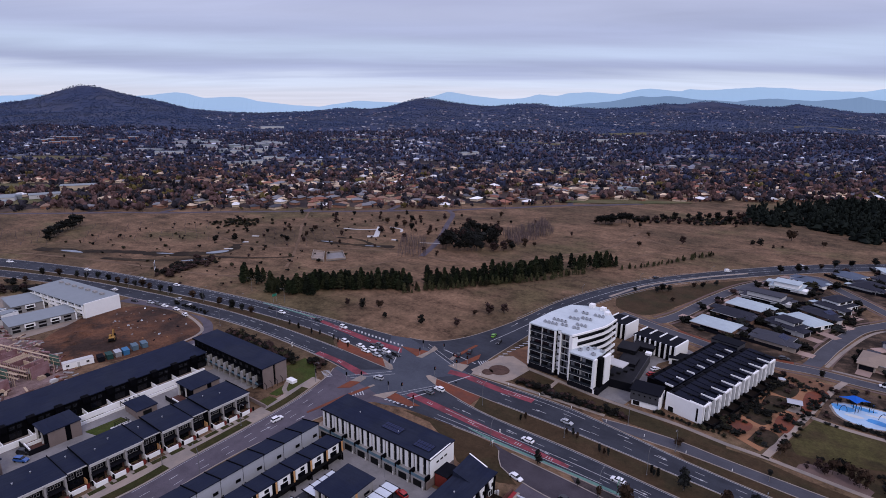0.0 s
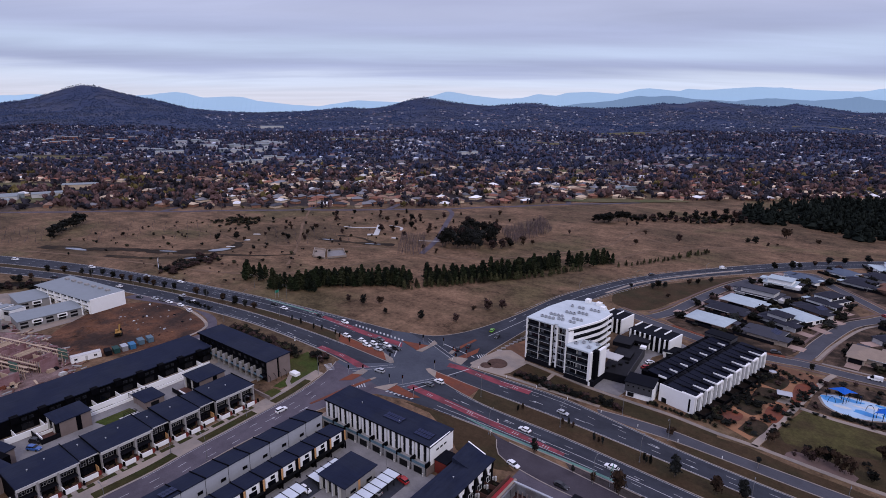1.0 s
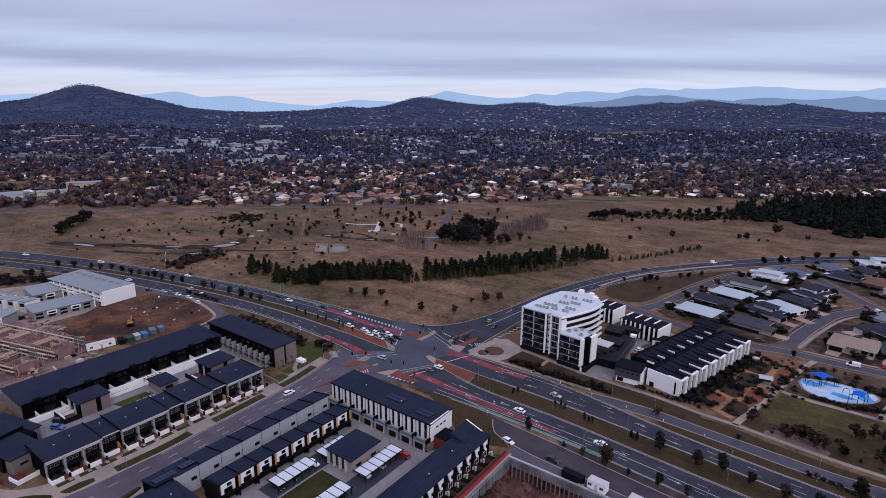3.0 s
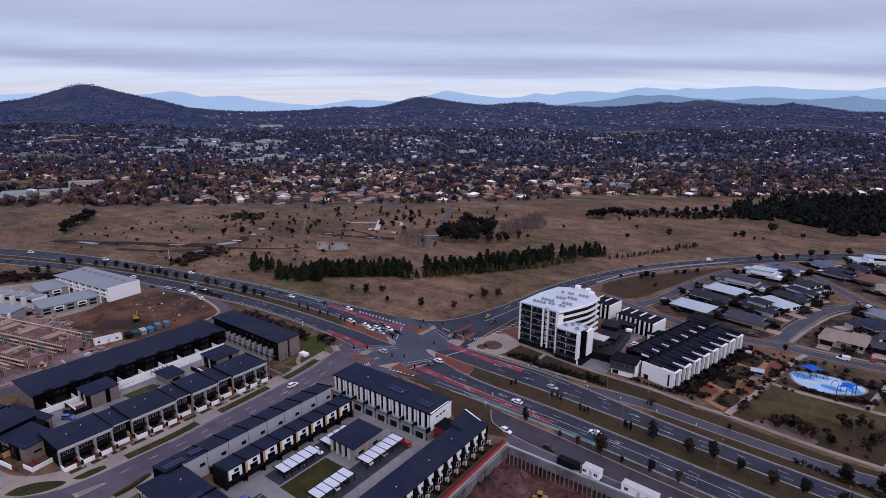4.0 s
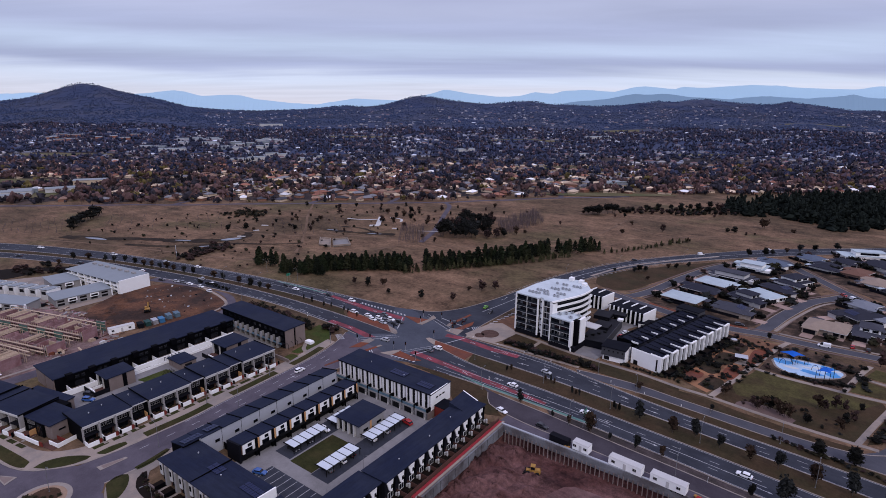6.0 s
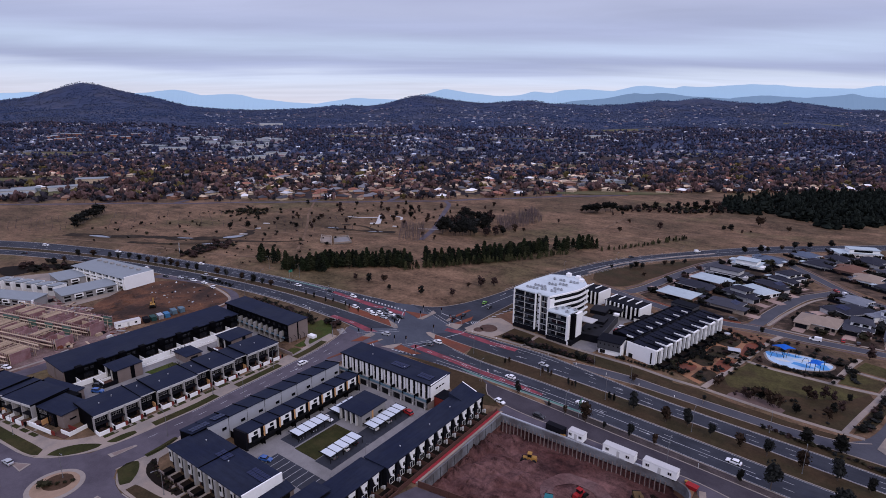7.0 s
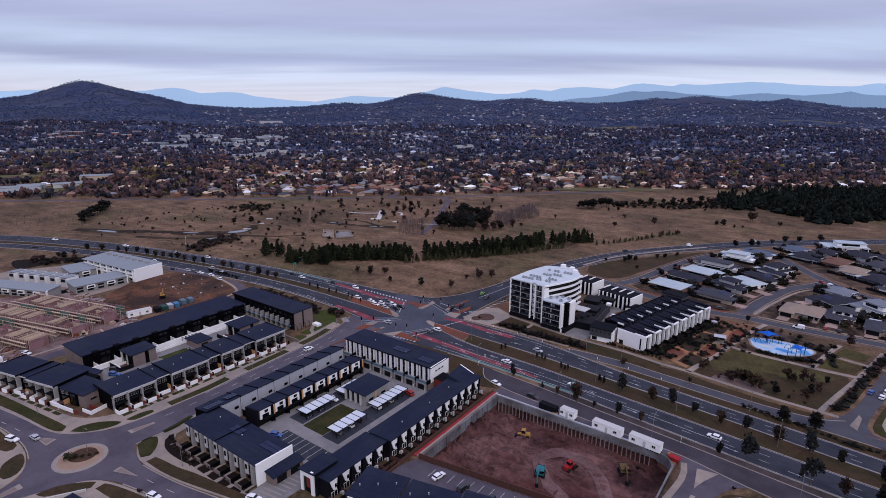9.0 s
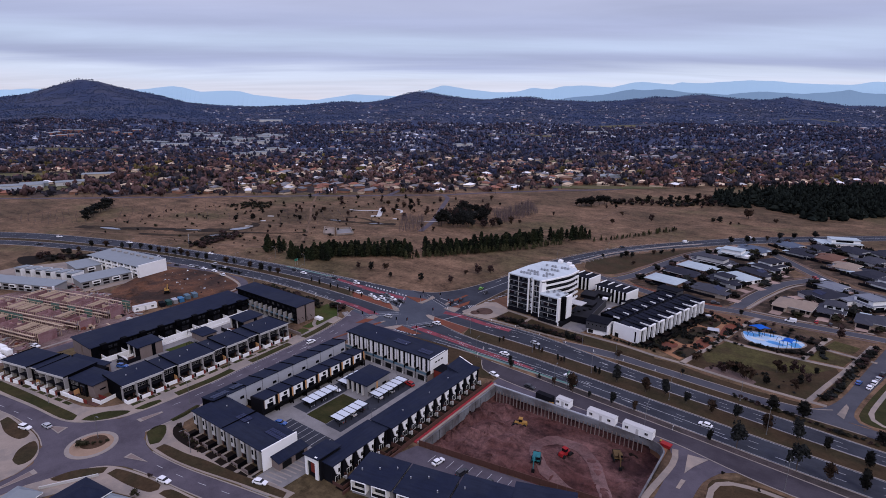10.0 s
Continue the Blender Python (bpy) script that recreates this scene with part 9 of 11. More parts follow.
def plant(kinds, x, y, h, label, category="tree", group="", name="tree", z=None, k=None, wide=1.0):
    """A tree at a place, turned and sized at random."""
    tm, cm = kinds[tree_rng.randrange(len(kinds)) if k is None else k]
    s = h * tree_rng.uniform(0.88, 1.12)
    t = thing(name, (x, y, height(x, y) if z is None else z), tree_rng.uniform(0, 360), label, category, group)
    t.scale = (s * wide, s * wide, s)
    part("trunk", tm, M_BARK, t)
    part("crown", cm, M_LEAF_GUM, t)
    return t


HEAPS = {}
JOINED = ("roadside hedge shrubs", "office hedge shrubs", "grassland shrubs", "thicket shrubs", "creek bank shrubs", "house garden shrubs", "scrub beside terraces", "front garden shrubs", "back yard shrubs", "garden shrubs")


def bush(x, y, h, label, group, k=None, wide=1.0):
    """A shrub of one mesh; those of the uncounted kinds are gathered into heaps."""
    if group in JOINED:
        k = tree_rng.randrange(len(SHRUBS)) if k is None else k
        s = h * tree_rng.uniform(0.8, 1.2)
        HEAPS.setdefault((group, k % 4, label), []).append((k, pose(x, y, height(x, y), 0, 0, tree_rng.uniform(0, 360)) @ Matrix.Diagonal((s * wide, s * wide, s, 1))))
        return None
    tm, cm = SHRUBS[tree_rng.randrange(len(SHRUBS)) if k is None else k]
    s = h * tree_rng.uniform(0.8, 1.2)
    b = whole("shrub", cm, M_LEAF_DARK, label, "shrub", group, at=(x, y, height(x, y) + (0.25 if group == "roundabout shrubs" else 0)), turn=tree_rng.uniform(0, 360))
    b.scale = (s * wide, s * wide, s)
    return b


def row_points(line, step, jitter=0.5):
    n = int(sum(math.dist(a, b) for a, b in zip(line, line[1:])) / step) + 1
    return [(x + tree_rng.uniform(-jitter, jitter), y + tree_rng.uniform(-jitter, jitter)) for x, y in resample(line, max(2, n))]


# planted rows of pines across the grassland
for line, depth in (([(-306, 193), (-294, 200)], 3), ([(-274, 193), (-262, 201), (-251, 208)], 3), ([(-257, 213), (-240, 228), (-224, 242)], 4), ([(-221, 241), (-210, 251)], 4), ([(-202, 261), (-177, 292), (-158, 328)], 4), ([(-160, 333), (-142, 363)], 3), ([(-138, 369), (-128, 382)], 3)):
    for k in range(depth):
        shifted = offset(line, 3.4 * k)
        for x, y in row_points(shifted, 3.3, 1.3):
            if noise.noise((x / 9, y / 9, 1.5)) > -0.42:
                plant(PINES, x, y, tree_rng.uniform(7.0, 11.8) if k else tree_rng.uniform(6.2, 9.5), "dark green pine in a dense planted row", group="rows of dark pines", name="pine", wide=tree_rng.uniform(0.95, 1.35))
for x, y in (*row_points([(-210, 245), (-190, 270), (-170, 298), (-150, 328), (-139, 352)], 2.3, 1.6), *row_points([(-205, 254), (-184, 280), (-162, 312)], 4.0, 1.4)):
    plant(YOUNG, x, y, tree_rng.uniform(2.6, 5.6), "young olive-green pine before the taller row", group="young pines", name="pine")
for x, y in row_points([(-121, 378), (-110, 395), (-100, 413), (-90, 436), (-77, 463)], 2.6, 1.5):
    plant(YOUNG, x, y, tree_rng.uniform(2.2, 4.6), "young olive-green pine beside the road", group="young pines", name="pine")

# a stand of tall gums beside the lane, round crowns before it and bare saplings behind
for k in range(46):
    u, v = tree_rng.random(), tree_rng.random()
    plant(GUMS, -252 + 31 * u - 24 * v, 336 + 28 * u + 54 * v, tree_rng.uniform(8.5, 15), "tall grey-green gum in a dense stand", group="stand of tall gums", k=(0, 2, 6, 0, 4, 2, 3)[k % 7])
for x, y, h in ((-219, 364, 8.5), (-214, 371, 9.5), (-210, 379, 8), (-206, 392, 8), (-222, 372, 9), (-216, 384, 7), (-202, 401, 4), (-262, 330, 5), (-246, 326, 4)):
    plant(FIELD, x, y, h, "round dark crown beside the stand of gums", group="trees beside the stand", wide=1.25)
M_GREY_BARK = material("grey_bark", (0.105, 0.080, 0.082), 0.9, 0.35, 0.5, 3.0, island=0.35)


def sapling(shape, x, y, h, thick=1.0):
    """A bare winter sapling: a stem and a few rising twigs."""
    z = height(x, y)
    shape.tube((x, y, z - 0.1), (x + tree_rng.uniform(-0.5, 0.5), y, z + h), 0.13 * thick, 0.03, 3)
    for j in range(6):
        f = 0.3 + 0.1 * j
        shape.tube((x, y, z + h * f), (x + tree_rng.uniform(-1, 1) * 0.22 * h, y + tree_rng.uniform(-1, 1) * 0.22 * h, z + h * (f + 0.22)), 0.055 * thick, 0.02, 3)


sap = Shape()
for k in range(520):
    u, v = tree_rng.random(), tree_rng.random()
    x, y = -214 - 30 * v + 4 * u, 384 + 72 * u + 38 * v
    sapling(sap, x, y, tree_rng.uniform(4, 8.5), 1.2)
for k in range(230):
    u, v = tree_rng.random(), tree_rng.random()
    sapling(sap, -268 + 18 * u - 38 * v, 304 + 13 * u + 50 * v, tree_rng.uniform(3, 6))
tagged(new("bare_saplings", sap.mesh("bare_saplings", M_GREY_BARK)), "thicket of bare grey winter saplings", "saplings", kind="stuff")
# young trees set out in rows on the slopes past the creek
rows = Shape()
for (x0, y0), (ux, uy), (vx, vy), nu, nv in (((-503, 180), (7.2, 7.0), (-7.5, 4.2), 11, 10), ((-560, 122), (4.9, 4.0), (-7.4, 2.6), 10, 9), ((-372, 262), (5.6, 6.2), (-6.0, 4.4), 9, 9)):
    for i in range(nu):
        for j in range(nv):
            if tree_rng.random() < 0.86:
                sapling(rows, x0 + ux * i + vx * j + tree_rng.uniform(-1, 1), y0 + uy * i + vy * j + tree_rng.uniform(-1, 1), tree_rng.uniform(1.2, 2.8), 1.5)
tagged(new("planted_saplings", rows.mesh("planted_saplings", M_GREY_BARK)), "rows of bare planted saplings in dry grass", "saplings", kind="stuff")

# single trees in the grassland
FIELD_1 = [(-221, 208, 5), (-211, 210, 7), (-203, 216, 6), (-191, 207, 4), (-170, 212, 6), (-153, 220, 5), (-154, 239, 4), (-149, 245, 7), (-143, 252, 7), (-133, 454, 7), (-107, 488, 8), (-59, 521, 5), (-53, 523, 8), (-34, 560, 13), (-10, 550, 6), (-43, 517, 4), (-37, 524, 3), (-138, 496, 5), (-165, 527, 4), (-157, 533, 6)]
for x, y, h in FIELD_1:
    plant(FIELD, x, y, h * 0.9, "small russet tree standing alone in dry grass", group="single field trees", wide=1.15)
# scattered trees on the far half, thicker round the old basins
for x0, y0, x1, y1, n, h0, h1 in ((-470, 300, -330, 440, 34, 3, 7), (-350, 350, -270, 470, 26, 3, 8), (-430, 240, -360, 320, 14, 2.5, 6), (-540, 150, -440, 240, 8, 2, 4), (-300, 400, -180, 560, 12, 3, 6)):
    for k in range(n):
        x, y = tree_rng.uniform(x0, x1), tree_rng.uniform(y0, y1)
        d, r = ahead(x, y)
        if d < 575 and math.hypot(x + 230, y - 385) > 60:
            plant(FIELD, x, y, tree_rng.uniform(h0, h1), "small dark tree scattered over the dry grass", group="scattered field trees", wide=tree_rng.uniform(0.9, 1.4))
for x, y, h in ((-528, 163, 7), (-535, 167, 9), (-541, 173, 10), (-548, 178, 10), (-556, 184, 11), (-563, 191, 11), (-571, 199, 12), (-579, 207, 11), (-545, 169, 8), (-560, 194, 9)):
    plant(GUMS, x, y, h, "dark rounded tree in a short windbreak", group="windbreak trees", k=(0, 2, 4, 6)[int(h) % 4], wide=1.2)
for x, y in ((-187, 526), (-193, 521), (-185, 534), (-178, 541), (-176, 551), (-190, 530), (-182, 528), (-172, 546)):
    plant(GUMS, x, y, 10, "dark spreading tree in a small clump", group="clump of dark trees", k=(2, 6)[int(x) % 2], wide=1.3)
for k in range(150):
    u = tree_rng.random()
    x, y = -176 + 110 * u + tree_rng.uniform(-10, 10), 556 + 62 * u + tree_rng.uniform(-10, 30) * (0.4 + u)
    bush(x, y, tree_rng.uniform(1.5, 5), "russet and olive shrub in a thicket", "thicket shrubs", (2, 0, 1, 2, 3)[k % 5])
for x, y, h in ((-151, 584, 8), (-140, 594, 9), (-121, 609, 9), (-104, 615, 10), (-130, 605, 8), (-97, 640, 11), (-84, 625, 11), (-112, 612, 9), (-92, 606, 9), (-146, 580, 7), (-78, 612, 10), (-118, 600, 7)):
    plant(GUMS, x, y, h, "dark tree at the edge of the thicket", group="thicket trees", k=(0, 2, 6, 3)[int(h + x) % 4])
for k in range(170):
    x, y = tree_rng.uniform(-520, -300), tree_rng.uniform(170, 440)
    d, r = ahead(x, y)
    if 300 < d < 570:
        bush(x, y, tree_rng.uniform(0.7, 2.0), "low dark shrub in dry grass", "grassland shrubs", (0, 2, 1, 0)[k % 4], 1.4)
for k in range(130):
    u = tree_rng.random()
    bush(-360 - 12 * u + tree_rng.gauss(0, 5), 172 + 42 * u + tree_rng.gauss(0, 4), tree_rng.uniform(1.0, 2.6), "low russet shrub on the creek bank", "creek bank shrubs", (2, 2, 0)[k % 3], 1.6)
for k in range(60):
    bush(-470 + tree_rng.gauss(0, 14), 305 + tree_rng.gauss(0, 9), tree_rng.uniform(1.2, 2.6), "olive shrub in a low thicket", "grassland shrubs", (1, 1, 0)[k % 3], 1.8)

# the creek bed with its ponds, a basin with dam walls, and bare tracks
M_CREEK = material("creek_mud", (0.022, 0.015, 0.010), 0.9, 0.5, 0.1, 0.8, 0.1, second=(0.042, 0.028, 0.016), big=0.05, tuft=(0.3, 2.0))


def lie(x, y):
    """Height of the ground sheet, which is built on a ten-metre lattice."""
    i, j = math.floor(x / 10) * 10, math.floor(y / 10) * 10
    u, v = (x - i) / 10, (y - j) / 10
    return (1 - v) * ((1 - u) * height(i, j) + u * height(i + 10, j)) + v * ((1 - u) * height(i, j + 10) + u * height(i + 10, j + 10))


def draped(name, pts, width, mat, label, category, lift=0.10, vary=0.3):
    """An uneven strip laid on the grass along a line."""
    line = smooth(pts, 4)
    a = offset(line, width / 2)
    b = offset(line, -width / 2)
    s = Shape()
    wob = [1 + vary * noise.noise((p[0] / 7, p[1] / 7, 5.0)) * 2 for p in line]
    a = [(p[0] + (q[0] - p[0]) * w, p[1] + (q[1] - p[1]) * w) for p, q, w in zip(line, a, wob)]
    b = [(p[0] + (q[0] - p[0]) * w, p[1] + (q[1] - p[1]) * w) for p, q, w in zip(line, b, wob)]
    for i in range(len(line) - 1):
        quad = [b[i], b[i + 1], a[i + 1], a[i]]
        mid = [((p[0] + q[0]) / 2, (p[1] + q[1]) / 2) for p, q in ((b[i], a[i]), (b[i + 1], a[i + 1]))]
        s.face(*[(p[0], p[1], lie(*p) + lift) for p in (b[i], b[i + 1], mid[1], mid[0])])
        s.face(*[(p[0], p[1], lie(*p) + lift) for p in (mid[0], mid[1], a[i + 1], a[i])])
    return tagged(new(name, s.mesh(name, mat)), label, category, kind="structure")


for pts, w in (([(-506, 148), (-476, 163), (-443, 186), (-410, 204), (-383, 234), (-396, 254)], 9), ([(-437, 167), (-400, 188), (-376, 220)], 5), ([(-354, 303), (-320, 313), (-290, 327)], 7), ([(-352, 322), (-330, 328), (-300, 318)], 4), ([(-376, 220), (-350, 236), (-330, 258)], 4)):
    draped("creek_bed", pts, w, M_CREEK, "dark muddy creek bed through the grass", "creek", 0.14, 0.5)
for pts, w in (([(-486, 158), (-476, 162), (-465, 165)], 4.5), ([(-420, 199), (-408, 206)], 2.6), ([(-390, 222), (-386, 229), (-383, 237)], 7.5), ([(-384, 199), (-377, 207), (-371, 217)], 3.6), ([(-352, 304), (-342, 308)], 2.6), ([(-312, 315), (-300, 321)], 2.2)):
    line = smooth(pts, 2)
    taper = [math.sin(math.pi * (i + 0.35) / (len(line) - 0.3)) ** 0.6 for i in range(len(line))]
    a = [(p[0] + (q[0] - p[0]) * t, p[1] + (q[1] - p[1]) * t) for p, q, t in zip(line, offset(line, w / 2), taper)]
    b = [(p[0] + (q[0] - p[0]) * t, p[1] + (q[1] - p[1]) * t) for p, q, t in zip(line, offset(line, -w / 2), taper)]
    top = max(lie(*p) for p in line) + 0.25
    tagged(new("pond", strip(Shape(), a, b, top, 1.2).mesh("pond", M_WATER)), "still grey pond reflecting the sky", "water", kind="structure")
tank = thing("holding_tank", (-313.5, 260.3, 0), 0, "open concrete holding tank with pale walls in the grass", "tank")
for ring, floor_mat in (([(0, 0), (12, 1.6), (-6.8, 19.2), (-17.2, 16.8)], M_CONCRETE), ([(12.6, 3.5), (20.3, 15.8), (2.6, 29.3), (-4.0, 18.6)], M_GREYPAVE)):
    part("tank_floor", Shape().prism(ring, -0.5, 0.5), floor_mat, tank)
    for p, q in zip(ring, ring[1:] + ring[:1]):
        n = (Vector(q) - Vector(p)).normalized()
        o = Vector((-n.y, n.x)) * 0.5
        part("tank_wall", Shape().prism([p, q, (q[0] + o.x, q[1] + o.y), (p[0] + o.x, p[1] + o.y)], -0.5, 1.6), M_CONCRETE, tank)
draped("lane", [(-255, 319), (-268, 350), (-286, 386), (-311, 429), (-334, 470), (-356, 492)], 5.0, M_ASPHALT_OLD, "narrow grey lane across the grassland", "road", 0.18, 0.0)
for pts, w in (([(-255, 319), (-230, 322), (-200, 345), (-170, 390), (-150, 440), (-150, 520)], 2.4), ([(-470, 392), (-420, 340), (-380, 304), (-336, 262), (-312, 236)], 2.2), ([(-530, 118), (-490, 140), (-440, 160), (-390, 176), (-330, 196), (-290, 226), (-262, 300), (-255, 319)], 2.6), ([(-500, 250), (-440, 262), (-396, 254), (-360, 268), (-318, 300), (-262, 322)], 2.2), ([(-160, 500), (-100, 470), (-60, 500), (-10, 520)], 2.0), ([(-130, 400), (-110, 450), (-60, 490), (0, 505)], 1.8), ([(-420, 330), (-380, 380), (-345, 420), (-311, 429)], 2.0)):
    draped("dirt_track", pts, w, M_TRACK, "worn bare track through the grassland", "track", 0.12, 0.35)
for pts, w in (([(-375, 352), (-362, 356), (-352, 364), (-346, 372)], 2.6), ([(-346, 384), (-330, 382), (-322, 372)], 2.4), ([(-284, 352), (-268, 362)], 1.6)):
    draped("concrete_path", pts, w, M_OFFWHITE, "pale concrete path round the basin", "footpath", 0.2, 0.0)
for x, y, l, w, t in ((-340, 361, 42, 4.5, 128), (-330, 343, 9, 4.5, 38), (-306, 345, 5, 2.5, 20), (-388, 240, 7, 2, 30), (-411, 281, 6, 2, 30), (-398, 262, 5, 2.5, 60)):
    whole("concrete_slab", Shape().box(-l / 2, -w / 2, -1.5, l / 2, w / 2, 0.5), M_OFFWHITE, "pale concrete spillway slab in the grass", "concrete slab", "concrete slabs", at=(x, y, height(x, y)), turn=t)

# avenue trees
MED_W = [(-413, 112), (-421, 124), (-412, 131), (-398, 136), (-391, 139), (-384, 143), (-373, 145), (-364, 146), (-358, 149), (-349, 150), (-345, 153), (-337, 153), (-327, 155), (-320, 157), (-301, 160), (-293, 162), (-279, 164), (-268, 165), (-260, 166), (-253, 167)]
for x, y in MED_W:
    plant(SLIM, x, y, 5.2, "small dark street tree on the grass median", group="median trees", wide=1.2)
for x, y in ((-190, 169), (-186, 168), (-200, 169), (-205, 168), (-215, 168), (-222, 168), (-178, 167), (-83, 161), (-82, 163), (-66, 163), (-64, 164), (-62, 163), (-53, 160), (-51.5, 160), (-50, 160), (-36, 159), (-35, 158), (-34, 159)):
    plant(SLIM, x, y, 3.4, "thin upright street sapling on the median", group="median saplings", wide=0.6)
for x, y, h in ((-26, 157, 6.5), (-14, 156, 6), (-7, 158, 6.5), (1, 156, 4), (10, 155, 4.5), (18, 155, 6), (28, 154, 5.5), (37, 154, 6), (45, 153, 4.5), (56, 151, 5), (68, 149, 6)):
    plant(SLIM, x, y, h * 1.25, "dark upright street tree on the median", group="median trees", wide=0.95)
for x, y, h in ((-66, 141.5, 5.5), (-52, 140, 3), (-45, 139, 4), (-37, 138.5, 8), (-30, 138, 3), (-21, 138, 6), (-13, 139, 5), (13, 135, 5), (21, 137, 8.5), (38, 135, 8.5), (46, 135, 6.5), (55, 136, 6.5), (70, 131, 7)):
    plant(GUMS if h > 8 else SLIM, x, y, h * 1.1, "street tree on the verge beside the slip road", group="verge trees", wide=0.75, k=((0, 6, 4)[int(x) % 3] if h > 8 else None))
for x, y, h in ((-33, 179.5, 4), (-6, 181, 2.2), (28, 171.5, 6), (37, 172.5, 6), (-118, 170, 0.8), (60, 169, 5)):
    plant(SLIM, x, y, h, "dark street tree beside the service road", group="verge trees", wide=1.4)
for k in range(26):
    bush(15 + 1.9 * k, 173.5 - min(6.5, 0.36 * k) + tree_rng.uniform(-0.8, 0.8), tree_rng.uniform(0.8, 1.5), "low dark shrub in the verge", "verge shrubs", None, 1.6)

# hedges before the office and behind the black block
for k in range(60):
    u = k / 59
    bush(-98 + 46 * u + tree_rng.uniform(-1, 1), 186.0 + tree_rng.uniform(-1.2, 1.2) - (2.0 if u > 0.3 else 0) + 2 * u, tree_rng.uniform(1.4, 2.4), "dark mounded shrub in the hedge", "office hedge shrubs", (0, 3, 2)[k % 3], 1.4)
for k in range(84):
    u = k / 83
    bush(-236 + 50 * u + tree_rng.uniform(-1.5, 1.5), 142.5 - 1.0 * u + tree_rng.uniform(-2.2, 2.2), tree_rng.uniform(1.8, 3.4), "russet and dark shrub in the hedge", "roadside hedge shrubs", (2, 0, 1)[k % 3], 1.3)
for k in range(12):
    bush(-177 + tree_rng.uniform(-4, 5), 146.5 + tree_rng.uniform(-2.5, 2.0), tree_rng.uniform(1.8, 3.0), "russet shrub at the street corner", "roadside hedge shrubs", (2, 0)[k % 2], 1.3)
for k in range(10):
    bush(-300 + 30 * k / 9 + tree_rng.uniform(-2, 2), 150 + tree_rng.uniform(-1, 1) + k * 0.2, 1.6, "low dark shrub beside the road", "roadside hedge shrubs", 0, 1.4)
# park planting
for k in range(70):
    x, y = tree_rng.uniform(3, 42), tree_rng.uniform(226.5, 264)
    if abs(x - 20.5) / 16.5 + abs(y - 242) / 12.5 > 1.15:
        bush(x, y, tree_rng.uniform(0.8, 1.8), "rounded shrub round the splash pad", "garden shrubs", (0, 3, 2)[k % 3], 1.5)
for k in range(46):
    u = (k + 2 * math.sin(k * 1.9)) / 45
    bush(43.2 + 16.6 * u + tree_rng.uniform(-1.4, 1.4), 191 + 66 * u + tree_rng.uniform(-1, 1), tree_rng.uniform(0.9, 1.9), "dark mounded shrub in the strip beside the street", "garden shrubs", (0, 3, 0, 2)[k % 4], 1.8)
for k in range(22):
    bush(tree_rng.uniform(0, 38), 190 + tree_rng.uniform(0, 13), tree_rng.uniform(0.6, 1.3), "low shrub under the park trees", "garden shrubs", (2, 0, 3)[k % 3], 1.4)
for k in range(30):
    u = k / 29
    bush(12 + 23 * u + tree_rng.uniform(-0.5, 0.5), 230.2 + 0.4 * math.sin(9 * u) + 5.5 * max(0, u - 0.55) + tree_rng.uniform(-0.5, 0.5), tree_rng.uniform(0.9, 1.7), "dark clipped hedge shrub beside the splash pad", "splash pad shrubs", (0, 3, 0)[k % 3], 1.5)
for k in range(30):
    bush(-138 + 0.66 * k + tree_rng.uniform(-0.5, 0.5), 34.6 - 0.13 * k + tree_rng.uniform(-0.9, 0.9), tree_rng.uniform(0.4, 0.9), "low planting before the row", "front garden shrubs", (2, 0, 1)[k % 3], 1.3)
for x, y, h in ((-4.9, 195.6, 4), (-3.5, 197, 4), (7.6, 191.8, 4.5), (9.4, 193.4, 5.5), (11.6, 194.8, 6.5), (13.7, 193.3, 6), (16.2, 190.9, 6), (18.2, 191.3, 5), (5.4, 194, 4), (25.8, 205.5, 6), (28, 206.4, 5), (23.2, 191.5, 5), (31.6, 209.8, 6), (34.2, 210.4, 4.5), (34.4, 198.7, 5), (37.0, 203.0, 4.5), (39.4, 212.6, 4), (33, 193, 5), (46.1, 263.9, 7), (3, 268, 4)):
    plant(FIELD, x, y, h * 0.95, "small russet park tree at the lawn edge", group="park trees", wide=0.9)
for k in range(330):
    x, y = tree_rng.uniform(-27, 8), tree_rng.uniform(197, 264)
    if (x + 29) * 0.25 < (y - 190) * 0.2 + 4 and x < -3 + (y - 200) * 0.16 and x > -27 + (y - 203) * 0.25:
        if noise.noise((x / 5, y / 5, 3.0)) > -0.05:
            bush(x, y, tree_rng.uniform(0.8, 1.9), "rounded garden shrub in the gravel beds", "garden shrubs", (0, 3, 1, 0, 3, 2)[k % 6], 1.5)
for k in range(34):
    a = 3.3 * k / 34 - 0.1
    x, y = 21 + 20 * math.cos(a) + tree_rng.uniform(-1.5, 1.5), 239 + 13 * math.sin(a) + tree_rng.uniform(-1, 1)
    if y < 227:
        y = 228
    bush(x, y, tree_rng.uniform(0.9, 1.7), "dark clipped shrub round the splash pad", "splash pad shrubs", (0, 3)[k % 2], 1.5)
for k in range(30):
    u = k / 29
    bush(-23.6 + 15.8 * u + tree_rng.uniform(-0.8, 0.8), 198.5 + 62 * u + tree_rng.uniform(-1, 1), tree_rng.uniform(1.0, 2.0), "dark shrub in a townhouse yard", "yard shrubs", 0, 1.3)
for k in range(16):
    bush(-46 + 1.6 * k + tree_rng.uniform(-0.5, 0.5), 196.8 + tree_rng.uniform(-0.8, 0.8) - 0.06 * k, tree_rng.uniform(0.8, 1.5), "low shrub along the white end wall", "yard shrubs", (0, 1)[k % 2], 1.4)
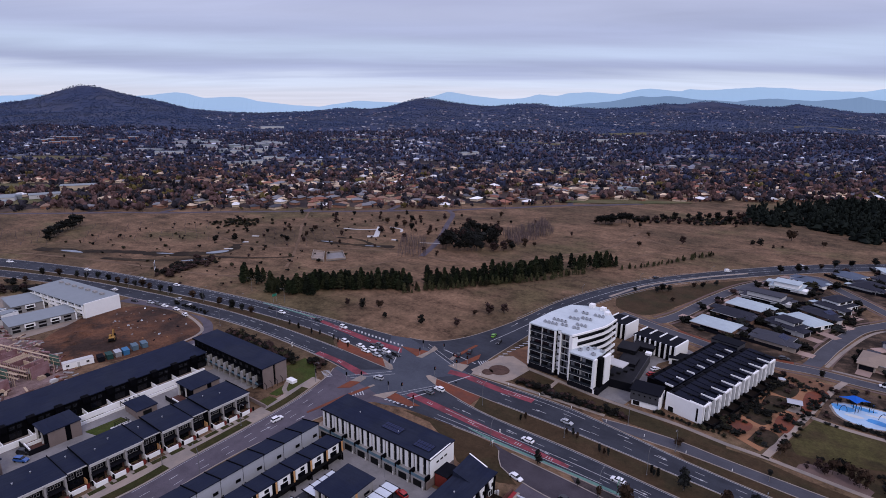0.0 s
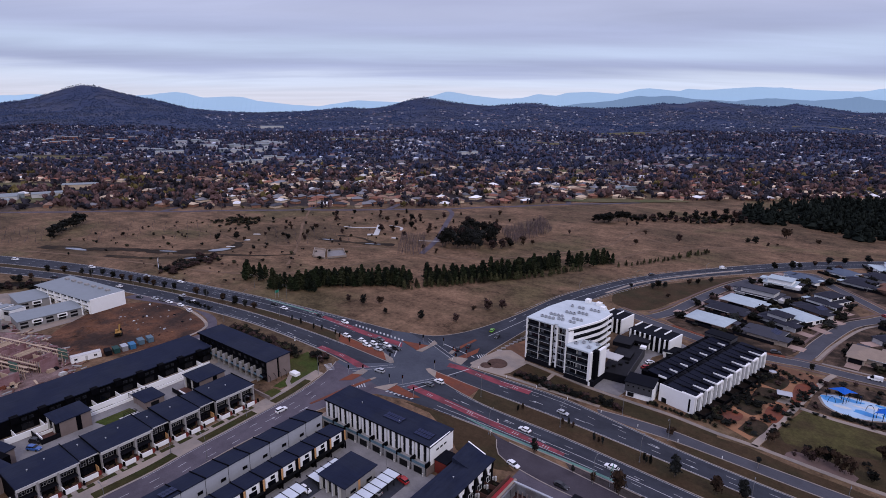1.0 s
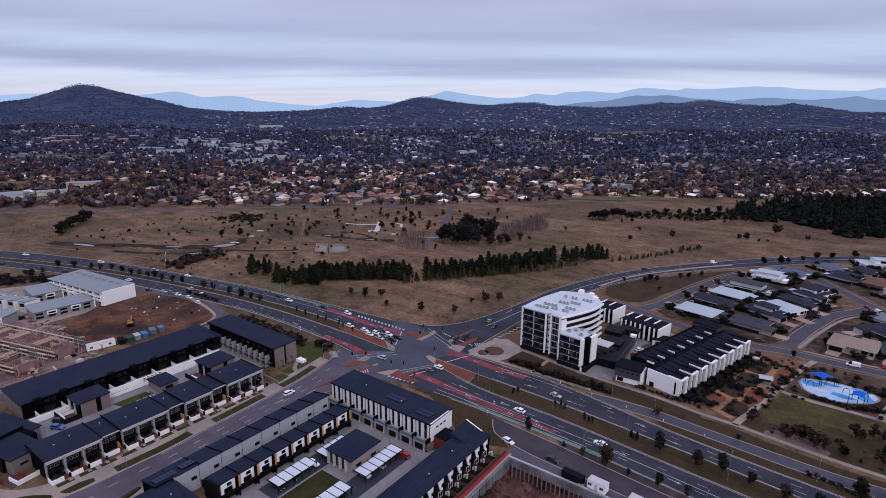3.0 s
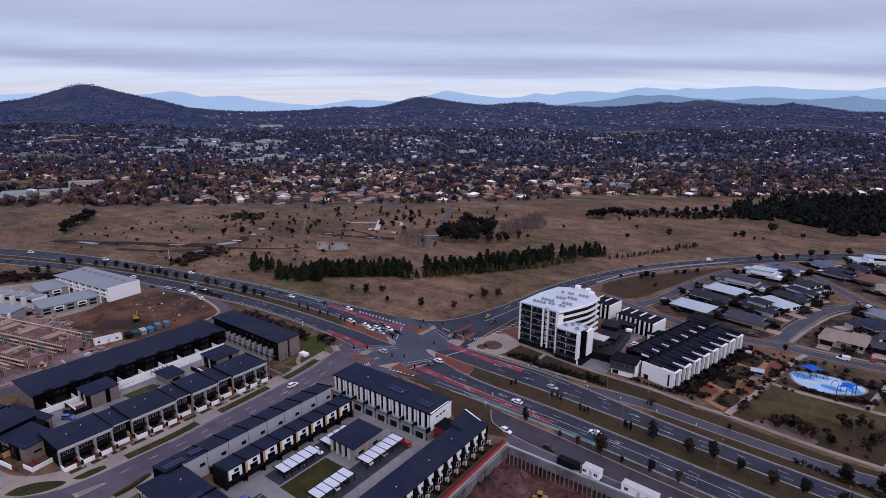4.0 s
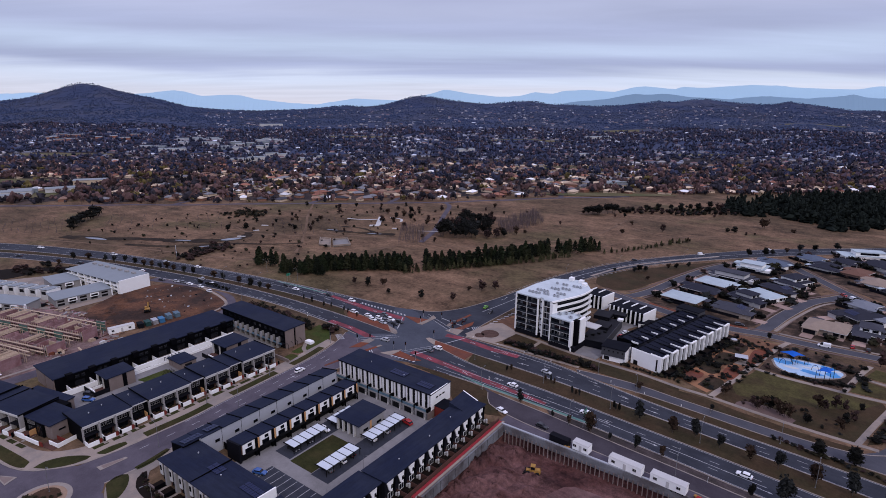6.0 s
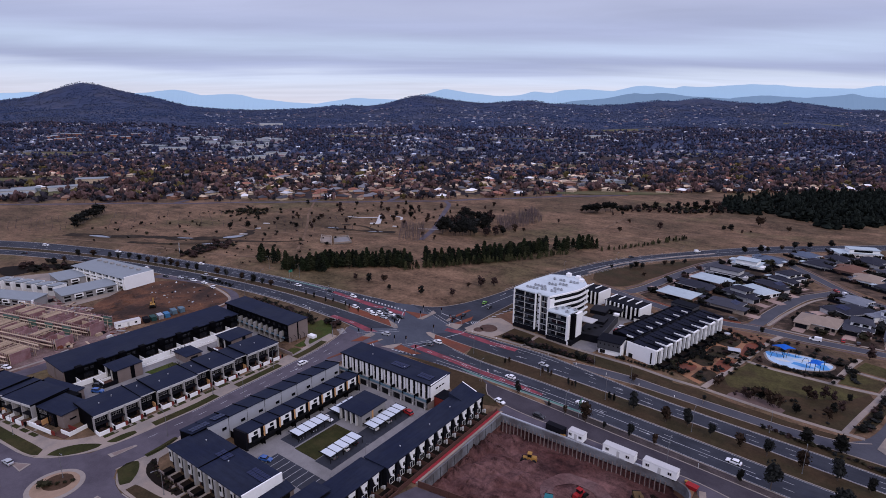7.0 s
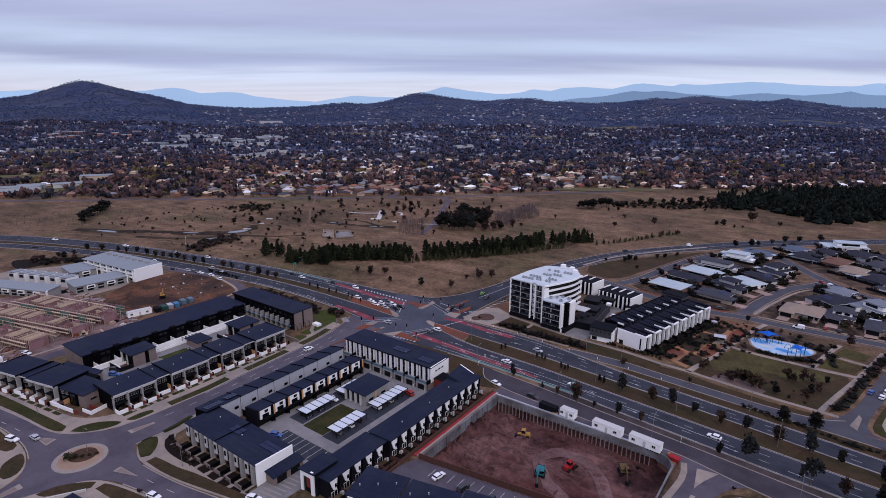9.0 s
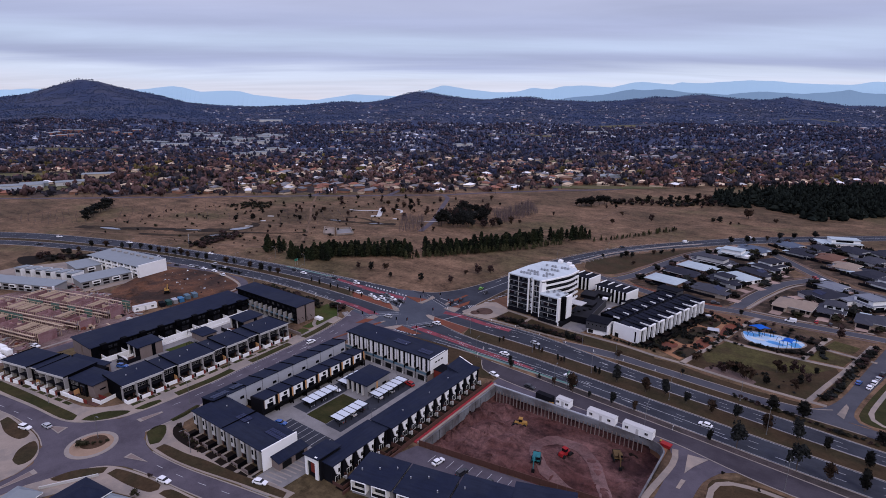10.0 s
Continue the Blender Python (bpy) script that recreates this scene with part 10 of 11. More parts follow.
for k, (x, y, h) in enumerate(HOUSE_SHRUBS):
    bush(x, y, h, "dark garden shrub between the houses", "house garden shrubs", (0, 3, 0, 2, 1, 0)[k % 6], 1.4)
for x, y, h in ((-84, 346, 6), (-81, 349, 5), (-86, 342, 4), (-70, 366, 4), (-66, 370, 4), (-60, 380, 3.5), (-74, 330, 3), (-30, 440, 5), (-20, 452, 6), (-16, 456, 5), (0, 480, 6), (10, 490, 5), (24, 505, 6), (-8, 470, 4), (-98, 336, 3)):
    plant(SLIM, x, y, h, "dark tree on the grass strip by the road", group="roadside trees", wide=1.5)
for x, y, h in ((-151.6, 9.6, 1.9), (-150.4, 10.8, 1.5), (-149.4, 12.4, 1.0), (-148.2, 14.2, 1.0), (-147.0, 15.8, 1.1)):
    bush(x, y, h, "olive bush on the gravel roundabout", "roundabout shrubs", 1, 1.3)
for x, y, h in ((-113, 8, 3.5), (-104, 8, 3), (-118, 15, 2), (-98, 14, 2.5), (30, 117, 1.5), (20, 119, 1.4)):
    plant(GUMS, x, y, h, "small street tree near the roundabout", group="verge trees")
for k in range(26):
    bush(-408 + tree_rng.uniform(-14, 20), 98 + tree_rng.uniform(-14, 18), tree_rng.uniform(1.5, 3.2), "dark scrub beside the terraces", "scrub beside terraces", (0, 2)[k % 2], 1.5)
for k in range(22):
    bush(-130 + 1.75 * k, 33.2 + 0.02 * k, tree_rng.uniform(0.5, 1.0), "low front garden shrub before the row", "front garden shrubs", None, 1.3)
for k in range(34):
    bush(-168.5 + tree_rng.uniform(-0.6, 0.6), 33 + 2.1 * k, tree_rng.uniform(0.6, 1.2), "russet front garden shrub behind a fence", "front garden shrubs", (2, 0)[k % 2], 1.2)
for k in range(40):
    bush(-67.8 + tree_rng.uniform(-0.8, 0.8), 48 + 1.85 * k, tree_rng.uniform(0.5, 1.1), "small shrub in a back yard", "back yard shrubs", None, 1.2)


def pour_heaps():
    """Each heap of shrubs becomes one mesh."""
    for (group, tint, label), items in HEAPS.items():
        vs, fs, base = [], [], 0
        for k, m in items:
            me = SHRUBS[k][1]
            co = np.empty(len(me.vertices) * 3)
            me.vertices.foreach_get("co", co)
            mat = np.array(m)
            vs.append(co.reshape(-1, 3) @ mat[:3, :3].T + mat[:3, 3])
            fs.extend([tuple(i + base for i in p.vertices) for p in me.polygons])
            base += len(me.vertices)
        me = bpy.data.meshes.new("shrubs")
        me.from_pydata(np.concatenate(vs).tolist(), [], fs)
        me.materials.append((M_LEAF_DARK, M_LEAF_OLIVE, M_LEAF_RUST, M_LEAF_GUM)[tint])
        tagged(new(group.replace(" ", "_"), me), label, "shrubs", kind="stuff")


pour_heaps()

# ---- the suburb and woods beyond the grassland ----
FRONT_R = [-900, -467, -296, -164, 3, 180, 330, 600, 1000]
FRONT_D = [556, 566, 582, 593, 612, 660, 672, 680, 700]
far_rng = np.random.default_rng(5)
T = (1 + 5 ** 0.5) / 2
ICO_V = np.array([(-1, T, 0), (1, T, 0), (-1, -T, 0), (1, -T, 0), (0, -1, T), (0, 1, T), (0, -1, -T), (0, 1, -T), (T, 0, -1), (T, 0, 1), (-T, 0, -1), (-T, 0, 1)]) / math.hypot(1, T)
OCT_V = np.array([(1, 0, 0), (0, 1, 0), (-1, 0, 0), (0, -1, 0), (0, 0, 1), (0, 0, -1)], float)
OCT_F = np.array([(0, 1, 4), (1, 2, 4), (2, 3, 4), (3, 0, 4), (1, 0, 5), (2, 1, 5), (3, 2, 5), (0, 3, 5)])
ICO_F = np.array([(0, 11, 5), (0, 5, 1), (0, 1, 7), (0, 7, 10), (0, 10, 11), (1, 5, 9), (5, 11, 4), (11, 10, 2), (10, 7, 6), (7, 1, 8), (3, 9, 4), (3, 4, 2), (3, 2, 6), (3, 6, 8), (3, 8, 9), (4, 9, 5), (2, 4, 11), (6, 2, 10), (8, 6, 7), (9, 8, 1)])


def to_world(d, r):
    return -SIN_T * d + COS_T * r, COS_T * d + SIN_T * r


def crowns(name, places, lobes, mat, label, category="wood", spire=False):
    """Many far tree crowns, each of a few ragged lobes, in one mesh. places: rows of x, y, height, width."""
    p = np.repeat(np.asarray(places), lobes, axis=0)
    n = len(p)
    z = np.repeat([height(float(x), float(y)) for x, y in np.asarray(places)[:, :2]], lobes)
    first = np.arange(n) % lobes == 0
    off = far_rng.normal(0, 0.33, (n, 3)) * np.where(first, 0.3, 1.0)[:, None]
    size = np.where(first, 0.5 if lobes < 4 else 0.36, far_rng.uniform(0.15, 0.33, n))
    base_v, base_f = (ICO_V, ICO_F) if lobes > 2 else (OCT_V, OCT_F)
    nv, nf = len(base_v), len(base_f)
    jitter = far_rng.uniform(0.45, 1.4, (n, nv, 1))
    v = base_v[None] * jitter
    spin = far_rng.uniform(0, 6.28, n)
    c, s = np.cos(spin)[:, None], np.sin(spin)[:, None]
    v = np.stack([v[..., 0] * c - v[..., 1] * s, v[..., 0] * s + v[..., 1] * c, v[..., 2]], -1)
    scale = np.stack([p[:, 3] * size, p[:, 3] * size, p[:, 2] * np.where(first, 0.48, size)], -1)
    centre = np.stack([p[:, 0] + off[:, 0] * p[:, 3], p[:, 1] + off[:, 1] * p[:, 3], z + p[:, 2] * (0.52 + 0.35 * off[:, 2])], -1)
    if spire:
        u = (np.arange(n) % lobes) / (lobes - 1)
        rad = p[:, 3] * 0.5 * (1.02 - 0.86 * u)
        scale = np.stack([rad, rad, p[:, 2] * (0.24 - 0.06 * u)], -1)
        centre = np.stack([p[:, 0] + off[:, 0] * 0.4 * p[:, 3], p[:, 1] + off[:, 1] * 0.4 * p[:, 3], z + p[:, 2] * (0.1 + 0.84 * u)], -1)
    v = v * scale[:, None] + centre[:, None]
    f = base_f[None] + nv * np.arange(n)[:, None, None]
    me = bpy.data.meshes.new(name)
    me.vertices.add(n * nv)
    me.vertices.foreach_set("co", v.ravel())
    me.loops.add(n * nf * 3)
    me.loops.foreach_set("vertex_index", f.ravel().astype(np.int32))
    me.polygons.add(n * nf)
    me.polygons.foreach_set("loop_start", np.arange(0, n * nf * 3, 3, dtype=np.int32))
    me.polygons.foreach_set("use_smooth", np.full(n * nf, lobes < 2, dtype=bool))
    me.materials.append(mat)
    me.update(calc_edges=True)
    tagged(new(name, me), label, category, kind="stuff")


# playing fields and clearings among the woods: distance ahead, to the right, half length, half depth
CLEARINGS = [(760, -600, 80, 22), (632, -515, 46, 30), (732, -486, 26, 16), (672, 215, 90, 13), (990, 250, 80, 26), (1180, -820, 120, 40), (1750, -250, 130, 46), (2050, 700, 150, 60), (2450, 1650, 150, 60), (1300, 640, 110, 30), (1650, 250, 140, 34)]


def cleared(d, r):
    out = np.zeros(np.shape(d), bool)
    for cd, cr, a, b in CLEARINGS:
        out |= ((d - cd) / b) ** 2 + ((r - cr) / a) ** 2 < 1
    return out


def scatter(d0, d1, per, hmin, hmax, spread=0.88):
    """Places ahead of the path between two distances, one for each per square metres; the woods are thinned over the
    middle streets to make them look sunlit.
    """
    n = int(spread * (d1 * d1 - d0 * d0) / per)
    d = np.sqrt(far_rng.uniform(d0 * d0, d1 * d1, n))
    r = d * far_rng.uniform(-spread, spread, n)
    density = np.array([noise.noise((a / 95, b / 60, 0.5)) + 0.6 * noise.noise((a / 32, b / 24, 4.5)) + 0.5 * noise.noise((a / 400, b / 170, 9.5)) for a, b in zip(r.tolist(), d.tolist())])
    density += np.where(d < 1000, 0.30 * np.clip((r - 150) / 150, 0, 1) - 0.20 * np.exp(-((r + 40) / 230) ** 2) + 0.22 * np.clip((-230 - r) / 80, 0, 1), 0.1)
    keep = (d > np.interp(r, FRONT_R, FRONT_D) + 4) & (density > far_rng.uniform(-0.75, 0.35, n)) & ~cleared(d, r)
    d, r = d[keep], r[keep]
    x, y = to_world(d, r)
    h = hmin + (hmax - hmin) * far_rng.uniform(0, 1, len(d)) ** 1.6
    return np.stack([x, y, h, h * far_rng.uniform(0.6, 1.05, len(d))], -1)


M_FAR_DARK = material("far_gum_leaves", (0.025, 0.023, 0.030), 0.95, 0.3, 0.02, 0.2, island=0.6)
M_FAR_RUST = material("far_bare_branches", (0.090, 0.054, 0.052), 0.95, 0.3, 0.02, 0.2, island=0.6)
M_FAR_OLIVE = material("far_olive_leaves", (0.085, 0.066, 0.026), 0.95, 0.3, 0.02, 0.2, island=0.6)
# distance haze is put into these wood colours as blue
M_HAZED_HILL = material("hazed_hill_woods", (0.037, 0.057, 0.118), 0.95, 0.25, 0.008, 0.08, island=0.3, second=(0.054, 0.064, 0.100), big=0.004)
M_HAZED_WOOD = material("hazed_wood_leaves", (0.027, 0.031, 0.056), 0.95, 0.25, 0.012, 0.2, island=0.55)
M_HAZED_WINTER_WOOD = material("hazed_winter_wood", (0.056, 0.042, 0.056), 0.95, 0.25, 0.012, 0.2, island=0.5)
M_FIELD_GRASS = material("winter_playing_field", (0.105, 0.088, 0.046), 0.95, 0.4, 0.05, 0.4, second=(0.075, 0.075, 0.034), big=0.02)
M_PINE_WOOD = material("black_pine_needles", (0.011, 0.014, 0.012), 0.95, 0.35, 0.05, 0.5, island=0.65, spec=0.02)
near_woods = scatter(575, 1050, 84, 3.5, 12)
pick = far_rng.random(len(near_woods))
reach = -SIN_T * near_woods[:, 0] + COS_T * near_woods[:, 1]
# with distance more trees take the colours that carry blue haze
hazed = far_rng.random(len(near_woods)) < np.clip((reach - 760) / 330, 0, 0.9)
crowns("suburb_trees_dark", near_woods[~hazed & (pick < 0.42)], 7, M_FAR_DARK, "dark gum trees between the suburban houses", "trees")
crowns("suburb_trees_russet", near_woods[~hazed & (pick >= 0.42) & (pick < 0.93)], 7, M_FAR_RUST, "russet bare winter trees between the houses", "trees")
crowns("suburb_trees_olive", near_woods[~hazed & (pick >= 0.93)], 7, M_FAR_OLIVE, "olive and gold trees between the houses", "trees")
crowns("suburb_trees_dim", near_woods[hazed & (pick < 0.62)], 6, M_HAZED_WOOD, "dark trees deeper in the suburb, tinted with haze", "trees")
crowns("suburb_trees_grey", near_woods[hazed & (pick >= 0.62)], 6, M_HAZED_WINTER_WOOD, "brown winter trees deeper in the suburb, tinted with haze", "trees")
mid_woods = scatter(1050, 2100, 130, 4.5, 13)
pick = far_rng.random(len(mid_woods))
crowns("far_woods_dark", mid_woods[pick < 0.72], 2, M_HAZED_WOOD, "dark suburban woods in the distance, tinted with blue haze", "woods")
crowns("far_woods_russet", mid_woods[pick >= 0.72], 2, M_HAZED_WINTER_WOOD, "russet winter woods in the distance, tinted with haze", "woods")
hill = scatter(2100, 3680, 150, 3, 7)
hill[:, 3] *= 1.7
crowns("hill_woods", hill, 1, M_HAZED_HILL, "dark woods on the far hills, blue haze in their colour", "woods")
for cd, cr, a, b in CLEARINGS:
    cx, cy = to_world(cd, cr)
    lobes = [(a * math.cos(k * 0.449) * (1 + 0.1 * math.sin(3 * k)), b * math.sin(k * 0.449)) for k in range(14)]
    field = Shape().face(*[(*to_world(cd + v, cr + u), height(*to_world(cd + v, cr + u)) + 0.5) for u, v in lobes])
    tagged(new("playing_field", field.mesh("playing_field", M_FIELD_GRASS)), "pale winter grass of a clearing in the suburb", "field", kind="structure")
# a dense dark pine wood at the edge of the grassland, and mixed trees along its near side
wood = []
EDGE_X, EDGE_Y = [-84, -56, -35, -13, 9, 24, 45, 76, 140, 240], [614, 622, 630, 627, 598, 580, 612, 656, 700, 760]
BACK_X, BACK_Y = [-100, -75, -19, 43, 60, 140, 240], [690, 720, 790, 850, 860, 900, 940]
for k in range(4200):
    x = far_rng.uniform(-84, 240)
    y = far_rng.uniform(575, 940)
    low, high = np.interp(x, EDGE_X, EDGE_Y), np.interp(x, BACK_X, BACK_Y)
    if low < y < high and noise.noise((x / 22, y / 22, 2.2)) > -0.26 - 0.003 * x:
        h = far_rng.uniform(6, 14)
        wood.append((x, y, h, h * far_rng.uniform(0.55, 0.95)))
crowns("pine_wood", np.array(wood), 8, M_PINE_WOOD, "dense dark pine wood at the edge of the grass", "woods", True)


def far_houses(d0, d1, row, gap, keep):
    """Houses on crooked rows; whole blocks stay wooded, others are built up densely."""
    out = []
    d = d0
    while d < d1:
        r = -0.86 * d + far_rng.uniform(0, gap)
        while r < 0.86 * d:
            dd, rr = d + far_rng.uniform(-0.45, 0.45) * row, r + far_rng.uniform(-0.45, 0.45) * gap
            block = 1.0 + 1.5 * noise.noise((rr / (6 * gap), dd / (4 * row), 3.5)) + 0.8 * noise.noise((rr / (2 * gap), dd / (1.5 * row), 6.5))
            if far_rng.random() < keep * block and not (dd > 2100 and rr < -0.42 * dd) and not (dd < 800 and rr < -320 and far_rng.random() < 0.75) and dd > np.interp(rr, FRONT_R, FRONT_D) + 14 and not cleared(dd, rr):
                x, y = to_world(dd, rr)
                out.append((float(x), float(y), float(far_rng.uniform(9, 18)), float(far_rng.uniform(6.5, 10.5)), float(far_rng.choice([10, 100, 55, -30]) + far_rng.uniform(-9, 9)), int(far_rng.integers(0, 100))))
            r += gap * far_rng.uniform(0.75, 1.3)
        d += row
    return out


# warm, bright roof and wall tints stand in for sunlight on the suburb
FAR_TINTS = [("grey", (0.14, 0.138, 0.15)), ("terracotta", (0.225, 0.098, 0.068)), ("brown", (0.20, 0.125, 0.092)), ("white", (0.62, 0.61, 0.62)), ("cream", (0.52, 0.40, 0.285)), ("dark", (0.045, 0.045, 0.055))]
M_FAR_ROOF = [material(n + "_far_roof", c, 0.7, 0.2, 0.1, 1.0, piece=0.3, island=0.3) for n, c in FAR_TINTS]
M_FAR_WALL = [material("cream_far_wall", (0.52, 0.41, 0.30), 0.85, 0.15, 0.2, 2.0, piece=0.2, island=0.2), material("brick_far_wall", (0.22, 0.11, 0.075), 0.85, 0.15, 0.2, 2.0, piece=0.2, island=0.2)]
TINT_OF = [0] * 26 + [1] * 20 + [2] * 20 + [3] * 9 + [4] * 16 + [5] * 9
near_houses = far_houses(590, 1050, 22, 18, 0.80)
near_houses.sort(key=lambda q: ahead(q[0], q[1])[0])
wall_me = [Shape().box(-0.5, -0.5, -0.3, 0.5, 0.5, 1.0).mesh("wall", m) for m in M_FAR_WALL]
roof_me = [hip_roof(-7.5, -5, 7.5, 5, 0, 2.2, 0.7).mesh("roof", m) for m in M_FAR_ROOF]
for x, y, w, dpt, turn, k in near_houses[:220]:
    z = height(x, y)
    h = thing("suburban_house", (x, y, z), turn, f"single-storey suburban house with {FAR_TINTS[TINT_OF[k]][0]} roof", "house", "suburban houses")
    wl_ob = part("wall", wall_me[k % 2], M_FAR_WALL[0], h)
    wl_ob.matrix_basis = Matrix.Diagonal((w, dpt, 2.8, 1))
    rf = part("roof", roof_me[TINT_OF[k]], M_FAR_ROOF[0], h)
    rf.matrix_basis = pose(0, 0, 2.8) @ Matrix.Diagonal((w / 15, dpt / 10, 1, 1))


# second set of roof and wall tints, greyed and blued to carry distance haze
M_HAZED_ROOF = [material(n + "_hazed_roof", c, 0.7, 0.2, 0.1, 1.0, island=0.35) for (n, _), c in zip(FAR_TINTS, ((0.16, 0.17, 0.215), (0.17, 0.105, 0.11), (0.16, 0.125, 0.13), (0.50, 0.53, 0.62), (0.36, 0.345, 0.36), (0.06, 0.065, 0.09)))]
M_HAZED_WALL = material("hazed_wall", (0.33, 0.32, 0.35), 0.85, 0.15, 0.2, 2.0, island=0.45)


def joined_houses(name, rows, label, wall_mat, roof_mats):
    walls, roofs = Shape(), [Shape() for _ in FAR_TINTS]
    for x, y, w, dpt, turn, k in rows:
        m = pose(x, y, height(x, y), 0, 0, turn)
        for target, src in ((walls, Shape().box(-w / 2, -dpt / 2, -0.5, w / 2, dpt / 2, 2.8)), (roofs[TINT_OF[k]], hip_roof(-w / 2, -dpt / 2, w / 2, dpt / 2, 2.8, 2.1))):
            b = len(target.v)
            target.v.extend(tuple(m @ Vector(v)) for v in src.v)
            target.f.extend(tuple(i + b for i in f) for f in src.f)
    tagged(new(name + "_walls", walls.mesh(name, wall_mat)), label, "houses", kind="stuff")
    for (tint, _), s, m in zip(FAR_TINTS, roofs, roof_mats):
        if s.v:
            tagged(new(name + "_roofs_" + tint, s.mesh(name, m)), f"{tint} roofs of far suburban houses", "houses", kind="stuff")


joined_houses("near_suburb_houses", near_houses[220:], "cream walls of suburban houses", M_FAR_WALL[0], M_FAR_ROOF)
joined_houses("far_houses", far_houses(1050, 2100, 40, 30, 0.52), "far suburban house walls, colour cooled for haze", M_HAZED_WALL, M_HAZED_ROOF)
joined_houses("distant_houses", far_houses(2100, 3350, 62, 46, 0.30), "distant house walls, colour cooled for haze", M_HAZED_WALL, M_HAZED_ROOF)
# larger pale buildings among the houses
shed_rng = random.Random(9)
SHEDS = [(shed_rng.uniform(1330, 1620), shed_rng.uniform(-740, -420), shed_rng.uniform(18, 44), shed_rng.uniform(10, 18), shed_rng.uniform(6, 10), shed_rng.choice((M_OFFWHITE, M_HAZED_WALL, M_STEEL_ROOF))) for _ in range(26)]
SHEDS += [(shed_rng.uniform(1480, 1640), shed_rng.uniform(-1120, -880), shed_rng.uniform(16, 34), shed_rng.uniform(10, 16), shed_rng.uniform(6, 9), M_FAR_ROOF[1]) for _ in range(12)]
SHEDS += [(shed_rng.uniform(1050, 1200), shed_rng.uniform(-420, -250), shed_rng.uniform(14, 30), shed_rng.uniform(9, 14), shed_rng.uniform(5, 8), M_OFFWHITE) for _ in range(9)]
for d, r, l, w, h, m in ((732, -486, 40, 16, 7, M_FAR_WALL[0]), (628, -527, 56, 16, 5, M_OFFWHITE), (600, -508, 44, 12, 5, M_OFFWHITE), (664, -482, 34, 14, 5, M_OFFWHITE), (650, -520, 30, 12, 4.5, M_STEEL_ROOF), *SHEDS, (760, 250, 40, 16, 6, M_STEEL_ROOF), (1300, -640, 60, 20, 6, M_OFFWHITE), (2300, -700, 90, 26, 8, M_OFFWHITE), (1350, 60, 50, 18, 6, M_OFFWHITE), (1250, 330, 60, 18, 6, M_OFFWHITE), (1750, 500, 80, 20, 7, M_OFFWHITE)):
    x, y = to_world(d, r)
    b = thing("large_building", (x, y, height(x, y)), 36 + (d % 7) * 6, "large pale flat-roofed building in the suburb", "building", "large pale buildings")
    part("wall", Shape().box(-l / 2, -w / 2, -1, l / 2, w / 2, h), m, b)
    part("roof", Shape().solid([(-l / 2 - 0.5, -w / 2 - 0.5, h), (l / 2 + 0.5, -w / 2 - 0.5, h), (l / 2 + 0.5, w / 2 + 0.5, h), (-l / 2 - 0.5, w / 2 + 0.5, h)], [(-l / 2, -0.5, h + 1.6), (l / 2, -0.5, h + 1.6), (l / 2, 0.5, h + 1.6), (-l / 2, 0.5, h + 1.6)]), M_STEEL_ROOF, b)

# ---- vehicles ----
CAR_PAINT = {n: material(n + "_car_paint", c, 0.25, 0.04, 0.5, 2.0, spec=0.6) for n, c in (("white", (0.72, 0.72, 0.73)), ("silver", (0.36, 0.37, 0.39)), ("black", (0.012, 0.012, 0.014)), ("grey", (0.10, 0.105, 0.115)), ("blue", (0.03, 0.09, 0.28)), ("red", (0.30, 0.02, 0.02)), ("green", (0.12, 0.30, 0.04)))}
M_HEADLIGHT = material("headlight_lens", (0.75, 0.76, 0.78), 0.1, 0.05)
M_TAILLIGHT = material("taillight_lens", (0.35, 0.01, 0.01), 0.2, 0.05)


def loft(shape, sections):
    """A closed body through cross-sections, each a ring with the same number of points."""
    k, n = len(shape.v), len(sections[0])
    for s in sections:
        shape.v.extend(s)
    for i in range(len(sections) - 1):
        for j in range(n):
            m = (j + 1) % n
            shape.f.append((k + i * n + j, k + i * n + m, k + (i + 1) * n + m, k + (i + 1) * n + j))
    shape.f.append(tuple(range(k + n - 1, k - 1, -1)))
    shape.f.append(tuple(range(k + (len(sections) - 1) * n, k + len(sections) * n)))
    return shape


def section(x, w, z0, z1):
    return [(x, -w * 0.94, z0), (x, w * 0.94, z0), (x, w, (z0 + z1) / 2), (x, w * 0.86, z1), (x, -w * 0.86, z1), (x, -w, (z0 + z1) / 2)]


